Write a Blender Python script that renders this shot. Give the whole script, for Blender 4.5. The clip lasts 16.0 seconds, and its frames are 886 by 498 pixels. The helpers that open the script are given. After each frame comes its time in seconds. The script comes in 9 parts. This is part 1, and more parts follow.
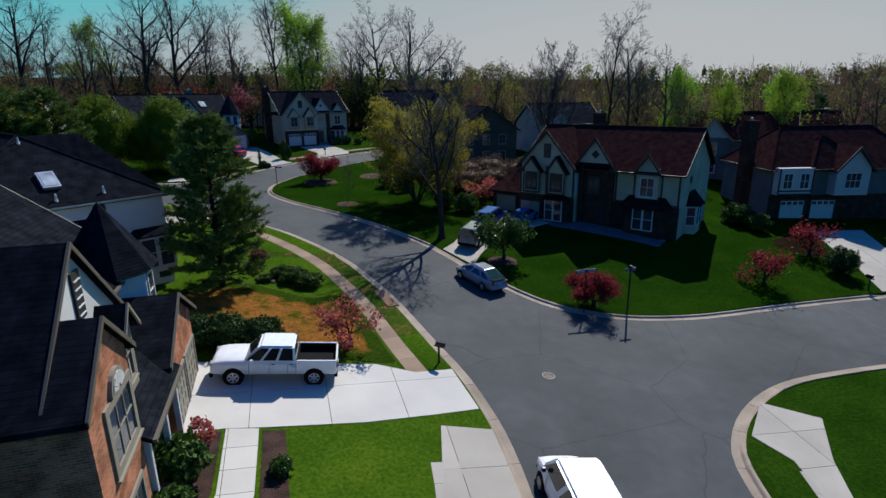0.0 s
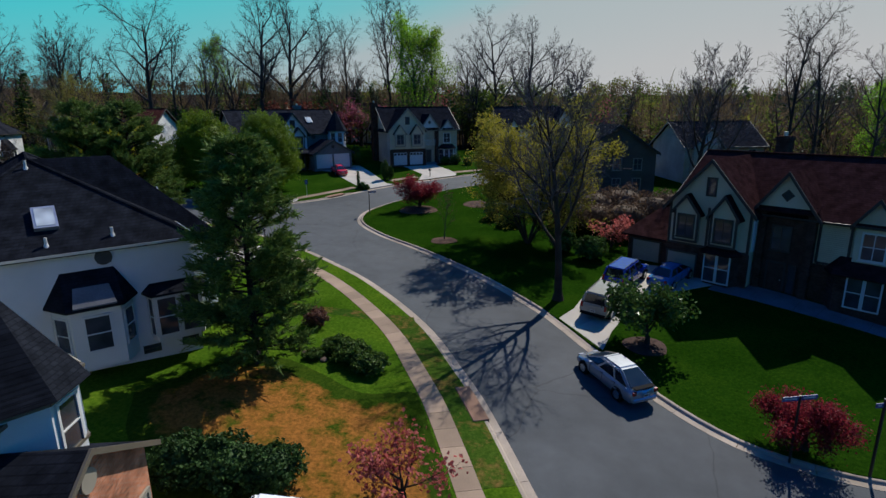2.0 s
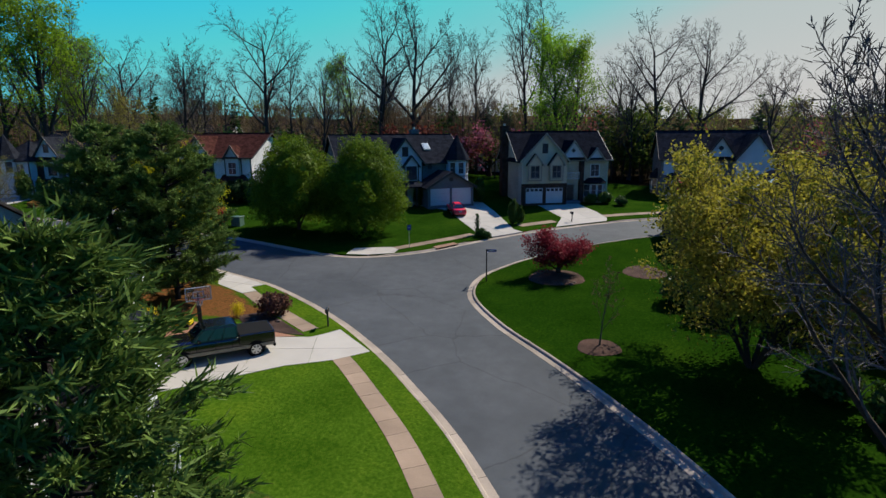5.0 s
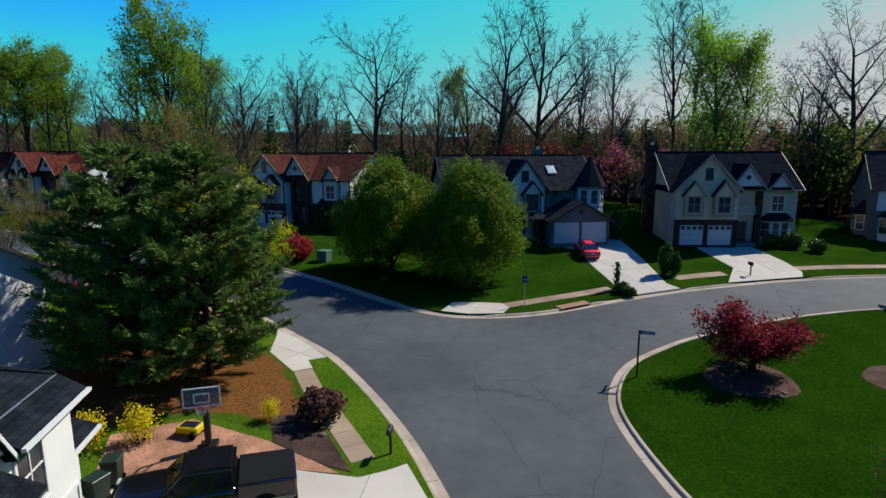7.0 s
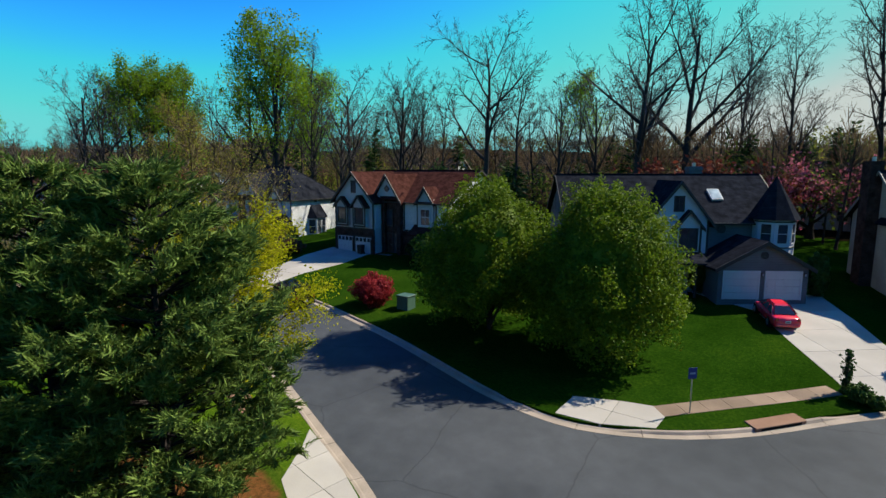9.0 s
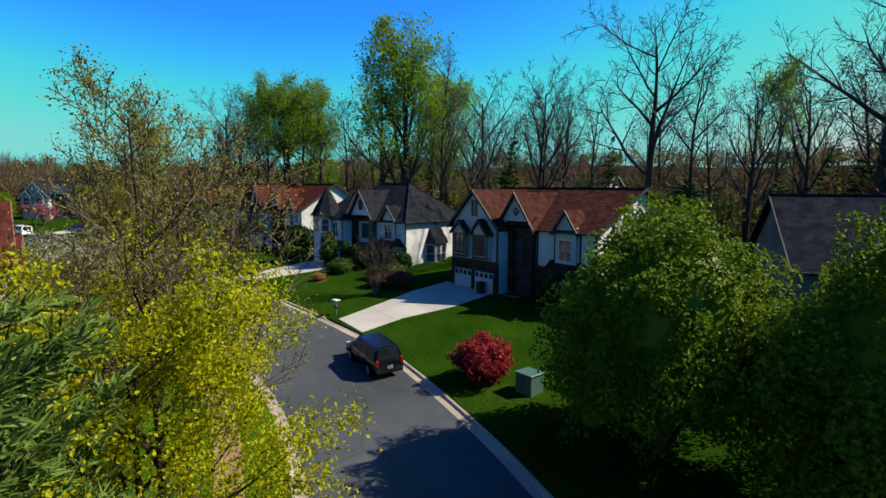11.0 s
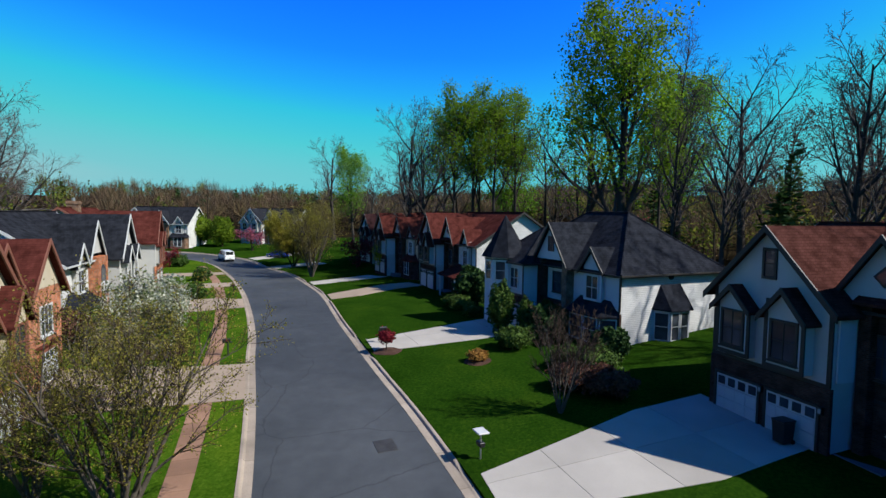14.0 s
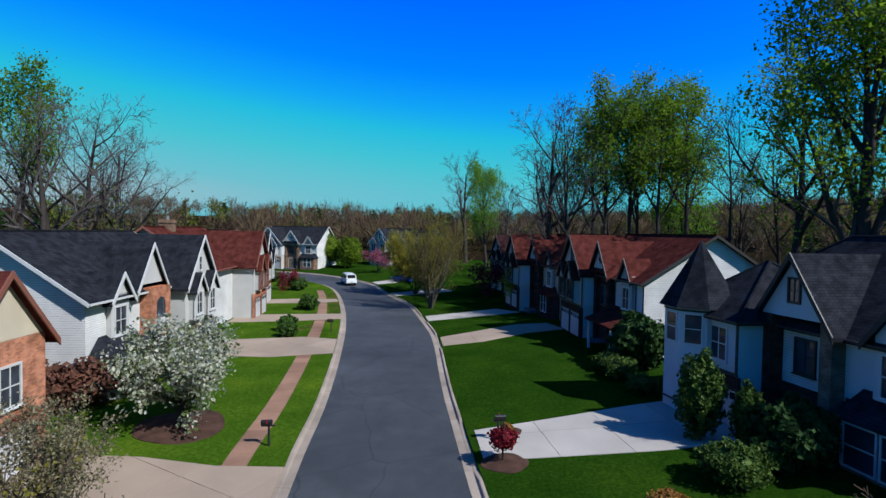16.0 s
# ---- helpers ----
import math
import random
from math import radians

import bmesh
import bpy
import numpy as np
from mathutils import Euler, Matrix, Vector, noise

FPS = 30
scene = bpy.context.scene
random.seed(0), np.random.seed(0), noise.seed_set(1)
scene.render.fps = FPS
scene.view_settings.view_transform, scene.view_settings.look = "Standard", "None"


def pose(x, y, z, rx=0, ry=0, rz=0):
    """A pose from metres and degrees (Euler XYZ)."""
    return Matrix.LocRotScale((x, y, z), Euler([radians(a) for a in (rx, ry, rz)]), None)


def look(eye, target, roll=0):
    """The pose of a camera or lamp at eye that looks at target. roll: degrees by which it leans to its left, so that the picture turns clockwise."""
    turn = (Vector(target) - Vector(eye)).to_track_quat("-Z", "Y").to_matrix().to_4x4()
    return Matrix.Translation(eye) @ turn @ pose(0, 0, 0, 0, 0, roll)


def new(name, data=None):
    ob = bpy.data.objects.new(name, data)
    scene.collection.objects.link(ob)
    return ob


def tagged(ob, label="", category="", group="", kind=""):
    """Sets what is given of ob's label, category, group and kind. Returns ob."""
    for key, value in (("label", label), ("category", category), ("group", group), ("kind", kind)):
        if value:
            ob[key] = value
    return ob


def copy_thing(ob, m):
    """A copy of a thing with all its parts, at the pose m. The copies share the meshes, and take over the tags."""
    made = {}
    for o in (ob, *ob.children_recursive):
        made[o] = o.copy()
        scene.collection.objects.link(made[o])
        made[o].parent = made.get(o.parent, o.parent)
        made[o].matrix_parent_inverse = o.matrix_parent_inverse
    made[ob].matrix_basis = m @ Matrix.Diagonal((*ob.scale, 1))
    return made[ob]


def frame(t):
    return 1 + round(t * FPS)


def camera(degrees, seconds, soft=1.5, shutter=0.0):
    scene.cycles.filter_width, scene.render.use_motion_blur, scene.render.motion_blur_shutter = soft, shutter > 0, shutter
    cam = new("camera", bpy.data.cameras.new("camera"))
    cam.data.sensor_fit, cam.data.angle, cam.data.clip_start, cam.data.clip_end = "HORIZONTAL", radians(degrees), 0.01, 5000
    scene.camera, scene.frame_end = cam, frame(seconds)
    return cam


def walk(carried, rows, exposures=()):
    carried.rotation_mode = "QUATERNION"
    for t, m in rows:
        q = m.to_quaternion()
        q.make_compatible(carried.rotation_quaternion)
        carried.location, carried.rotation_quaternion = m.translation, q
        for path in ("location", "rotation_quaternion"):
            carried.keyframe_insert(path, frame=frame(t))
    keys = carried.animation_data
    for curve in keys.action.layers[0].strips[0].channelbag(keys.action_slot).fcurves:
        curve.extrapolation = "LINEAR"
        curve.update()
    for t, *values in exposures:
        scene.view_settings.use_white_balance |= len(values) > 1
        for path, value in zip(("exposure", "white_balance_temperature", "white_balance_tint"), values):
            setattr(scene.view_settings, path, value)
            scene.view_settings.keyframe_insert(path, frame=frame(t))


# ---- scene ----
cam = camera(78.7, 16.0)
METRES, EYE, TILT, LEAN, TURN = 107.0, 13.0, 0.0, 0.0, 0.0
ROWS = [
    (0.0, 0.0, 0.0, 0.0, -0.21, -16.04, 0.74),
    (0.5, 0.0015, 0.0275, -0.0005, 3.55, -15.57, 0.66),
    (1.0, 0.0013, 0.0552, -0.0007, 6.92, -15.14, 0.64),
    (1.5, -0.0003, 0.0834, -0.0008, 9.29, -14.71, 0.59),
    (2.0, -0.0037, 0.112, -0.0008, 12.02, -14.27, 0.55),
    (2.5, -0.0089, 0.1405, -0.0005, 14.9, -13.8, 0.44),
    (3.0, -0.0154, 0.1693, -0.0002, 16.79, -13.38, 0.45),
    (3.5, -0.0238, 0.1981, 0.0, 18.45, -12.97, 0.4),
    (4.0, -0.0331, 0.2272, 0.0, 21.21, -12.54, 0.39),
    (6.5, -0.0994, 0.3648, 0.0052, 34.5, -10.38, 0.26),
    (7.0, -0.1154, 0.3909, 0.0058, 38.66, -9.96, 0.18),
    (7.5, -0.1326, 0.4164, 0.0063, 41.09, -9.55, 0.11),
    (8.0, -0.1519, 0.4411, 0.0062, 43.36, -9.11, 0.09),
    (8.5, -0.1725, 0.4648, 0.007, 47.37, -8.69, -0.02),
    (9.0, -0.194, 0.4876, 0.008, 51.19, -8.31, -0.02),
    (11.5, -0.3205, 0.5807, 0.0078, 69.66, -6.05, -0.32),
    (12.0, -0.3496, 0.5939, 0.0081, 72.65, -5.62, -0.41),
    (12.5, -0.3798, 0.6053, 0.0084, 76.07, -5.13, -0.54),
    (13.0, -0.4111, 0.6149, 0.0092, 80.32, -4.69, -0.63),
    (13.5, -0.4439, 0.623, 0.0099, 84.38, -4.22, -0.64),
    (14.0, -0.4772, 0.6282, 0.0096, 88.21, -3.73, -0.74),
    (14.5, -0.5111, 0.6317, 0.0093, 91.41, -3.26, -0.75),
    (15.0, -0.5454, 0.6322, 0.0099, 95.06, -2.78, -0.88),
    (15.5, -0.58, 0.6302, 0.0104, 99.05, -2.27, -0.96),
    (16.0, -0.6151, 0.6261, 0.0108, 102.98, -1.79, -1.05),
]
# the film camera opens up a little and cools its colours on the way
EXPOSURES = [(0.0, 0.47, 6250, 9), (2.0, 0.52, 6350, 9), (4.0, 0.72, 6700, 9), (7.0, 0.78, 6550, 7), (9.0, 0.94, 6950, 6), (11.5, 0.98, 7250, 6), (13.0, 0.84, 6700, 8), (14.5, 0.72, 6150, 9), (16.0, 0.6, 5850, 10)]
walk(cam, [(t, pose(0, 0, EYE, TILT, LEAN, TURN) @ pose(METRES * x, METRES * y, METRES * z, 90 + pitch, roll, yaw)) for t, x, y, z, yaw, pitch, roll in ROWS], EXPOSURES)

# ---- light ----
SUN_AZ, SUN_EL = radians(19.3), radians(44.0)
world = bpy.data.worlds.new("sky")
scene.world = world
world.use_nodes = True
wn, wl = world.node_tree.nodes, world.node_tree.links
sky = wn.new("ShaderNodeTexSky")
sky.sky_type, sky.sun_disc = "NISHITA", False
sky.sun_elevation, sky.sun_rotation = SUN_EL, SUN_AZ
sky.air_density, sky.dust_density, sky.ozone_density = 1.0, 0.8, 2.5
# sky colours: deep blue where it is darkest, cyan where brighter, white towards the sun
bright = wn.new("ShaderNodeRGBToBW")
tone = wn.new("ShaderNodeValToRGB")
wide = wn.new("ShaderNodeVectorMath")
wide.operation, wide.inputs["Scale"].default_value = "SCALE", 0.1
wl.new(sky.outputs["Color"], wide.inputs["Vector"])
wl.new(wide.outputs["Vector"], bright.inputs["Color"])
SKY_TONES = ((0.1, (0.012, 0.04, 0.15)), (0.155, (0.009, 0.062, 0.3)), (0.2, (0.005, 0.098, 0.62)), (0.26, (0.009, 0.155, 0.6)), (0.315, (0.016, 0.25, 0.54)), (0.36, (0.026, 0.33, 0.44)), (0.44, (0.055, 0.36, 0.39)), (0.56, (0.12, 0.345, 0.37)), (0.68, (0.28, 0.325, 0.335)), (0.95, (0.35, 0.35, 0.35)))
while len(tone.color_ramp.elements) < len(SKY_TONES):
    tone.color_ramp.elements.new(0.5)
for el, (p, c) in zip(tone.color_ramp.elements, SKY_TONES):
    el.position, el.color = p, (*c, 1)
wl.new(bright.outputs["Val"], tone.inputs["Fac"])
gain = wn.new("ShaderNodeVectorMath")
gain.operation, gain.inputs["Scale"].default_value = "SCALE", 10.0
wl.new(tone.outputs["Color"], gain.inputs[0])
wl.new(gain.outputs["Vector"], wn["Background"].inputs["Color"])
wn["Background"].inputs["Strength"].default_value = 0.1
sun = new("sun", bpy.data.lights.new("sun", "SUN"))
sun.data.energy, sun.data.angle, sun.data.color = 5.0, radians(0.55), (1.0, 0.95, 0.87)
sun_dir = Vector((math.sin(SUN_AZ) * math.cos(SUN_EL), math.cos(SUN_AZ) * math.cos(SUN_EL), math.sin(SUN_EL)))
sun.matrix_basis = look((40, 120, 120), Vector((40, 120, 120)) - sun_dir)
scene.view_settings.exposure = 0.65

# ---- materials ----
def shader(name):
    m = bpy.data.materials.new(name)
    m.use_nodes = True
    return m, m.node_tree.nodes, m.node_tree.links, m.node_tree.nodes["Principled BSDF"]


def node(nodes, kind, **values):
    n = nodes.new(kind)
    for key, value in values.items():
        n.inputs[key.replace("_", " ")].default_value = value
    return n


def ramp(nodes, links, source, stops):
    r = nodes.new("ShaderNodeValToRGB")
    while len(r.color_ramp.elements) < len(stops):
        r.color_ramp.elements.new(0.5)
    for el, (p, c) in zip(r.color_ramp.elements, stops):
        el.position, el.color = p, (*c, 1)
    links.new(source, r.inputs["Fac"])
    return r


TONE = 0.44  # even cut to all paint colours, far darker than new, which deepens shade


def shade(c, k):
    return tuple(min(1.0, v * k) for v in c)


def mixed(nodes, links, a, b, fac, how="MULTIPLY"):
    m = nodes.new("ShaderNodeMix")
    m.data_type, m.blend_type = "RGBA", how
    if isinstance(fac, float):
        m.inputs["Factor"].default_value = fac
    else:
        links.new(fac, m.inputs["Factor"])
    for sock, v in ((m.inputs[6], a), (m.inputs[7], b)):
        if isinstance(v, tuple):
            sock.default_value = (*v, 1)
        else:
            links.new(v, sock)
    return m.outputs[2]


def bumped(nodes, links, bsdf, source, strength, distance=0.02):
    b = nodes.new("ShaderNodeBump")
    b.inputs["Strength"].default_value, b.inputs["Distance"].default_value = strength, distance
    links.new(source, b.inputs["Height"])
    links.new(b.outputs["Normal"], bsdf.inputs["Normal"])


def surface(name, base, rough=0.8, coarse=0.4, fine=25.0, vary=0.25, bump=0.3, metal=0.0, spread=0.0, distance=0.02):
    """A general surface: base colour varied at two scales, with a fine bump. spread: variation from piece to piece."""
    m, n, l, b = shader(name)
    base = base if metal > 0.5 else shade(base, TONE)
    tc = n.new("ShaderNodeTexCoord")
    big = node(n, "ShaderNodeTexNoise", Scale=coarse, Detail=4.0)
    small = node(n, "ShaderNodeTexNoise", Scale=fine, Detail=3.0)
    for t in (big, small):
        l.new(tc.outputs["Object"], t.inputs["Vector"])
    r1 = ramp(n, l, big.outputs["Fac"], ((0.3, shade(base, 1 - vary)), (0.7, shade(base, 1 + vary * 0.6))))
    r2 = ramp(n, l, small.outputs["Fac"], ((0.3, (1 - vary,) * 3), (0.7, (1.0,) * 3)))
    c = mixed(n, l, r1.outputs["Color"], r2.outputs["Color"], 0.8)
    if spread:
        info = n.new("ShaderNodeObjectInfo")
        r3 = ramp(n, l, info.outputs["Random"], ((0.0, (1 - spread,) * 3), (1.0, (1 + spread * 0.3,) * 3)))
        c = mixed(n, l, c, r3.outputs["Color"], 1.0)
    l.new(c, b.inputs["Base Color"])
    b.inputs["Roughness"].default_value, b.inputs["Metallic"].default_value = rough, metal
    if rough > 0.75:
        b.inputs["Specular IOR Level"].default_value = 0.12
    if bump:
        bumped(n, l, b, small.outputs["Fac"], bump, distance)
    return m


def grass(name, stops, dry=None):
    """Mown grass: tufts, mowing unevenness and patches; stops: dark, mid, light; dry: a straw colour in patches."""
    m, n, l, b = shader(name)
    stops = [shade(c, TONE) for c in stops]
    tc = n.new("ShaderNodeTexCoord")
    patch = node(n, "ShaderNodeTexNoise", Scale=0.22, Detail=5.0, Roughness=0.6)
    tuft = node(n, "ShaderNodeTexNoise", Scale=6.0, Detail=5.0, Roughness=0.7)
    blade = node(n, "ShaderNodeTexNoise", Scale=45.0, Detail=3.0)
    for t in (patch, tuft, blade):
        l.new(tc.outputs["Object"], t.inputs["Vector"])
    c = ramp(n, l, tuft.outputs["Fac"], ((0.25, stops[0]), (0.5, stops[1]), (0.78, stops[2]))).outputs["Color"]
    tone = ramp(n, l, patch.outputs["Fac"], ((0.28, (0.62, 0.7, 0.6)), (0.5, (1.0, 1.0, 1.0)), (0.72, (1.6, 1.3, 1.2)))).outputs["Color"]
    c = mixed(n, l, c, tone, 1.0)
    grain = ramp(n, l, blade.outputs["Fac"], ((0.3, (0.6, 0.6, 0.6)), (0.7, (1.1, 1.1, 1.1)))).outputs["Color"]
    c = mixed(n, l, c, grain, 0.9)
    if dry:
        where = node(n, "ShaderNodeTexNoise", Scale=0.8, Detail=8.0, Roughness=0.75)
        l.new(tc.outputs["Object"], where.inputs["Vector"])
        height = where.outputs["Fac"]
        if len(dry) > 2:
            rim = n.new("ShaderNodeAttribute")
            rim.attribute_name = "rim"
            mul = n.new("ShaderNodeMath")
            mul.operation = "MULTIPLY"
            l.new(height, mul.inputs[0])
            l.new(rim.outputs["Fac"], mul.inputs[1])
            height = mul.outputs[0]
        f = ramp(n, l, height, ((dry[1], (0, 0, 0)), (dry[1] + 0.16, (1, 1, 1)))).outputs["Color"]
        tufty = ramp(n, l, tuft.outputs["Fac"], ((0.3, (0.42, 0.5, 0.45)), (0.5, (0.95, 0.95, 0.9)), (0.72, (1.45, 1.3, 1.2)))).outputs["Color"]
        straw = mixed(n, l, mixed(n, l, shade(dry[0], TONE), grain, 0.9), tufty, 1.0)
        c = mixed(n, l, c, straw, f, "MIX")
    l.new(c, b.inputs["Base Color"])
    b.inputs["Roughness"].default_value = 0.95
    b.inputs["Specular IOR Level"].default_value = 0.0
    bumped(n, l, b, blade.outputs["Fac"], 0.7, 0.04)
    return m


def leafy(name, a, b_, rough=0.6, through_light=0.35):
    """Leaves, blossom or needles: colour from piece to piece, some light passing through."""
    m, n, l, b = shader(name)
    geo = n.new("ShaderNodeNewGeometry")
    c = ramp(n, l, geo.outputs["Random Per Island"], ((0.0, shade(a, 0.72)), (1.0, shade(b_, 0.72)))).outputs["Color"]
    l.new(c, b.inputs["Base Color"])
    b.inputs["Roughness"].default_value = rough
    b.inputs["Specular IOR Level"].default_value = 0.08
    tr = n.new("ShaderNodeBsdfTranslucent")
    l.new(c, tr.inputs["Color"])
    mx = n.new("ShaderNodeMixShader")
    mx.inputs["Fac"].default_value = through_light + 0.1
    l.new(b.outputs["BSDF"], mx.inputs[1])
    l.new(tr.outputs["BSDF"], mx.inputs[2])
    l.new(mx.outputs["Shader"], n["Material Output"].inputs["Surface"])
    return m


def canopy(name, tones, through_light=0.25):
    """Crowns of far woods: the tone changes from tree to tree and from flake to flake."""
    m, n, l, b = shader(name)
    tc = n.new("ShaderNodeTexCoord")
    where = node(n, "ShaderNodeTexNoise", Scale=0.11, Detail=1.0)
    l.new(tc.outputs["Object"], where.inputs["Vector"])
    c = ramp(n, l, where.outputs["Fac"], [(0.3 + 0.4 * i / (len(tones) - 1), t) for i, t in enumerate(tones)]).outputs["Color"]
    geo = n.new("ShaderNodeNewGeometry")
    c = mixed(n, l, c, ramp(n, l, geo.outputs["Random Per Island"], ((0.0, (0.55,) * 3), (1.0, (1.3,) * 3))).outputs["Color"], 1.0)
    l.new(c, b.inputs["Base Color"])
    b.inputs["Roughness"].default_value = 0.8
    b.inputs["Specular IOR Level"].default_value = 0.05
    tr = n.new("ShaderNodeBsdfTranslucent")
    l.new(c, tr.inputs["Color"])
    mx = n.new("ShaderNodeMixShader")
    mx.inputs["Fac"].default_value = through_light
    l.new(b.outputs["BSDF"], mx.inputs[1])
    l.new(tr.outputs["BSDF"], mx.inputs[2])
    l.new(mx.outputs["Shader"], n["Material Output"].inputs["Surface"])
    return m


def courses(name, base, course, rough=0.85, vary=0.3, width=0.35, bump=0.5, mortar=0.55, gap=0.02, mortar_colour=None):
    """Laid rows: shingles, siding or brick, of that course height and piece width, in the thing's own metres."""
    m, n, l, b = shader(name)
    base = shade(base, TONE)
    mortar_colour = shade(mortar_colour, TONE) if mortar_colour else None
    tc = n.new("ShaderNodeTexCoord")
    sep = n.new("ShaderNodeSeparateXYZ")
    l.new(tc.outputs["Object"], sep.inputs["Vector"])
    add = n.new("ShaderNodeMath")
    add.operation = "ADD"
    l.new(sep.outputs["X"], add.inputs[0])
    l.new(sep.outputs["Y"], add.inputs[1])
    com = n.new("ShaderNodeCombineXYZ")
    l.new(add.outputs[0], com.inputs["X"])
    l.new(sep.outputs["Z"], com.inputs["Y"])
    br = node(n, "ShaderNodeTexBrick", Scale=1.0, Mortar_Size=gap, Brick_Width=width, Row_Height=course, Bias=0.0)
    l.new(com.outputs["Vector"], br.inputs["Vector"])
    br.inputs["Color1"].default_value = (*shade(base, 1 - vary), 1)
    br.inputs["Color2"].default_value = (*shade(base, 1 + vary * 0.6), 1)
    br.inputs["Mortar"].default_value = (*(mortar_colour or shade(base, mortar)), 1)
    pieces = width < 1
    big = node(n, "ShaderNodeTexNoise", Scale=1.7 if pieces else 0.5, Detail=5.0)
    l.new(tc.outputs["Object"], big.inputs["Vector"])
    low = 0.55 if pieces else 0.85
    tone = ramp(n, l, big.outputs["Fac"], ((0.33, (low, low, low)), (0.65, (1.12, 1.12, 1.12)))).outputs["Color"]
    c = mixed(n, l, br.outputs["Color"], tone, 1.0)
    small = node(n, "ShaderNodeTexNoise", Scale=30.0, Detail=2.0)
    l.new(tc.outputs["Object"], small.inputs["Vector"])
    c = mixed(n, l, c, ramp(n, l, small.outputs["Fac"], ((0.3, (0.82,) * 3), (0.7, (1.0,) * 3))).outputs["Color"], 0.8)
    l.new(c, b.inputs["Base Color"])
    b.inputs["Roughness"].default_value = rough
    b.inputs["Specular IOR Level"].default_value = 0.0
    inv = n.new("ShaderNodeMath")
    inv.operation = "SUBTRACT"
    inv.inputs[0].default_value = 1.0
    l.new(br.outputs["Fac"], inv.inputs[1])
    bumped(n, l, b, inv.outputs[0], bump, 0.02)
    return m


def coat(name, base, rough=0.25, metal=0.0):
    """Car paint with a clear coat."""
    m, n, l, b = shader(name)
    base = shade(base, TONE)
    tc = n.new("ShaderNodeTexCoord")
    dust = node(n, "ShaderNodeTexNoise", Scale=3.0, Detail=5.0)
    l.new(tc.outputs["Object"], dust.inputs["Vector"])
    l.new(ramp(n, l, dust.outputs["Fac"], ((0.3, shade(base, 0.92)), (0.7, shade(base, 1.04)))).outputs["Color"], b.inputs["Base Color"])
    b.inputs["Roughness"].default_value, b.inputs["Metallic"].default_value = rough, metal
    b.inputs["Coat Weight"].default_value, b.inputs["Coat Roughness"].default_value = 0.35, 0.06
    return m


def glassy(name, base, rough=0.06):
    """Panes seen from outside by day: dark behind, glossy in front."""
    m, n, l, b = shader(name)
    tc = n.new("ShaderNodeTexCoord")
    wob = node(n, "ShaderNodeTexNoise", Scale=1.2, Detail=1.0)
    l.new(tc.outputs["Object"], wob.inputs["Vector"])
    l.new(ramp(n, l, wob.outputs["Fac"], ((0.3, shade(base, 0.6)), (0.7, shade(base, 1.3)))).outputs["Color"], b.inputs["Base Color"])
    b.inputs["Roughness"].default_value = rough
    b.inputs["Specular IOR Level"].default_value = 0.45
    bumped(n, l, b, wob.outputs["Fac"], 0.05, 0.01)
    return m


def asphalt_material():
    m, n, l, b = shader("asphalt")
    tc = n.new("ShaderNodeTexCoord")
    big = node(n, "ShaderNodeTexNoise", Scale=0.12, Detail=6.0, Roughness=0.65)
    mid = node(n, "ShaderNodeTexNoise", Scale=1.1, Detail=5.0)
    fine = node(n, "ShaderNodeTexNoise", Scale=60.0, Detail=2.0)
    warp = node(n, "ShaderNodeTexNoise", Scale=0.7, Detail=4.0)
    for t in (big, mid, fine, warp):
        l.new(tc.outputs["Object"], t.inputs["Vector"])
    base = ramp(n, l, big.outputs["Fac"], ((0.3, (0.024, 0.028, 0.033)), (0.7, (0.054, 0.059, 0.065)))).outputs["Color"]
    c = mixed(n, l, base, ramp(n, l, mid.outputs["Fac"], ((0.3, (0.85,) * 3), (0.7, (1.05,) * 3))).outputs["Color"], 1.0)
    c = mixed(n, l, c, ramp(n, l, fine.outputs["Fac"], ((0.3, (0.75,) * 3), (0.7, (1.1,) * 3))).outputs["Color"], 0.7)
    vec = mixed(n, l, tc.outputs["Object"], warp.outputs["Color"], 0.6, "ADD")
    cell = n.new("ShaderNodeTexVoronoi")
    cell.feature = "DISTANCE_TO_EDGE"
    cell.inputs["Scale"].default_value = 0.13
    l.new(vec, cell.inputs["Vector"])
    crack = ramp(n, l, cell.outputs["Distance"], ((0.0, (0.5,) * 3), (0.006, (1.0,) * 3))).outputs["Color"]
    c = mixed(n, l, c, crack, 0.8)
    l.new(c, b.inputs["Base Color"])
    b.inputs["Roughness"].default_value = 0.85
    b.inputs["Specular IOR Level"].default_value = 0.25
    bumped(n, l, b, fine.outputs["Fac"], 0.4, 0.01)
    return m


ASPHALT = asphalt_material()
LAWN = grass("lawn grass", ((0.013, 0.046, 0.004), (0.03, 0.085, 0.007), (0.066, 0.142, 0.012)))
# LAWN about a fifth darker: part of the trees' shade is in the colour
LAWN_DEEP_SHADE = grass("deep green lawn grass with shade in its colour", ((0.01, 0.038, 0.003), (0.022, 0.069, 0.005), (0.049, 0.116, 0.008)))
LAWN_LUSH = grass("lush lawn grass", ((0.04, 0.108, 0.007), (0.088, 0.187, 0.013), (0.175, 0.275, 0.027)))
LAWN_DRY = grass("dry grass", ((0.022, 0.054, 0.006), (0.05, 0.098, 0.01), (0.1, 0.15, 0.018)), ((0.47, 0.2, 0.05), 0.36, "rim"))
VERGE = grass("verge grass", ((0.035, 0.085, 0.01), (0.06, 0.13, 0.018), (0.12, 0.19, 0.03)), ((0.34, 0.2, 0.07), 0.5))
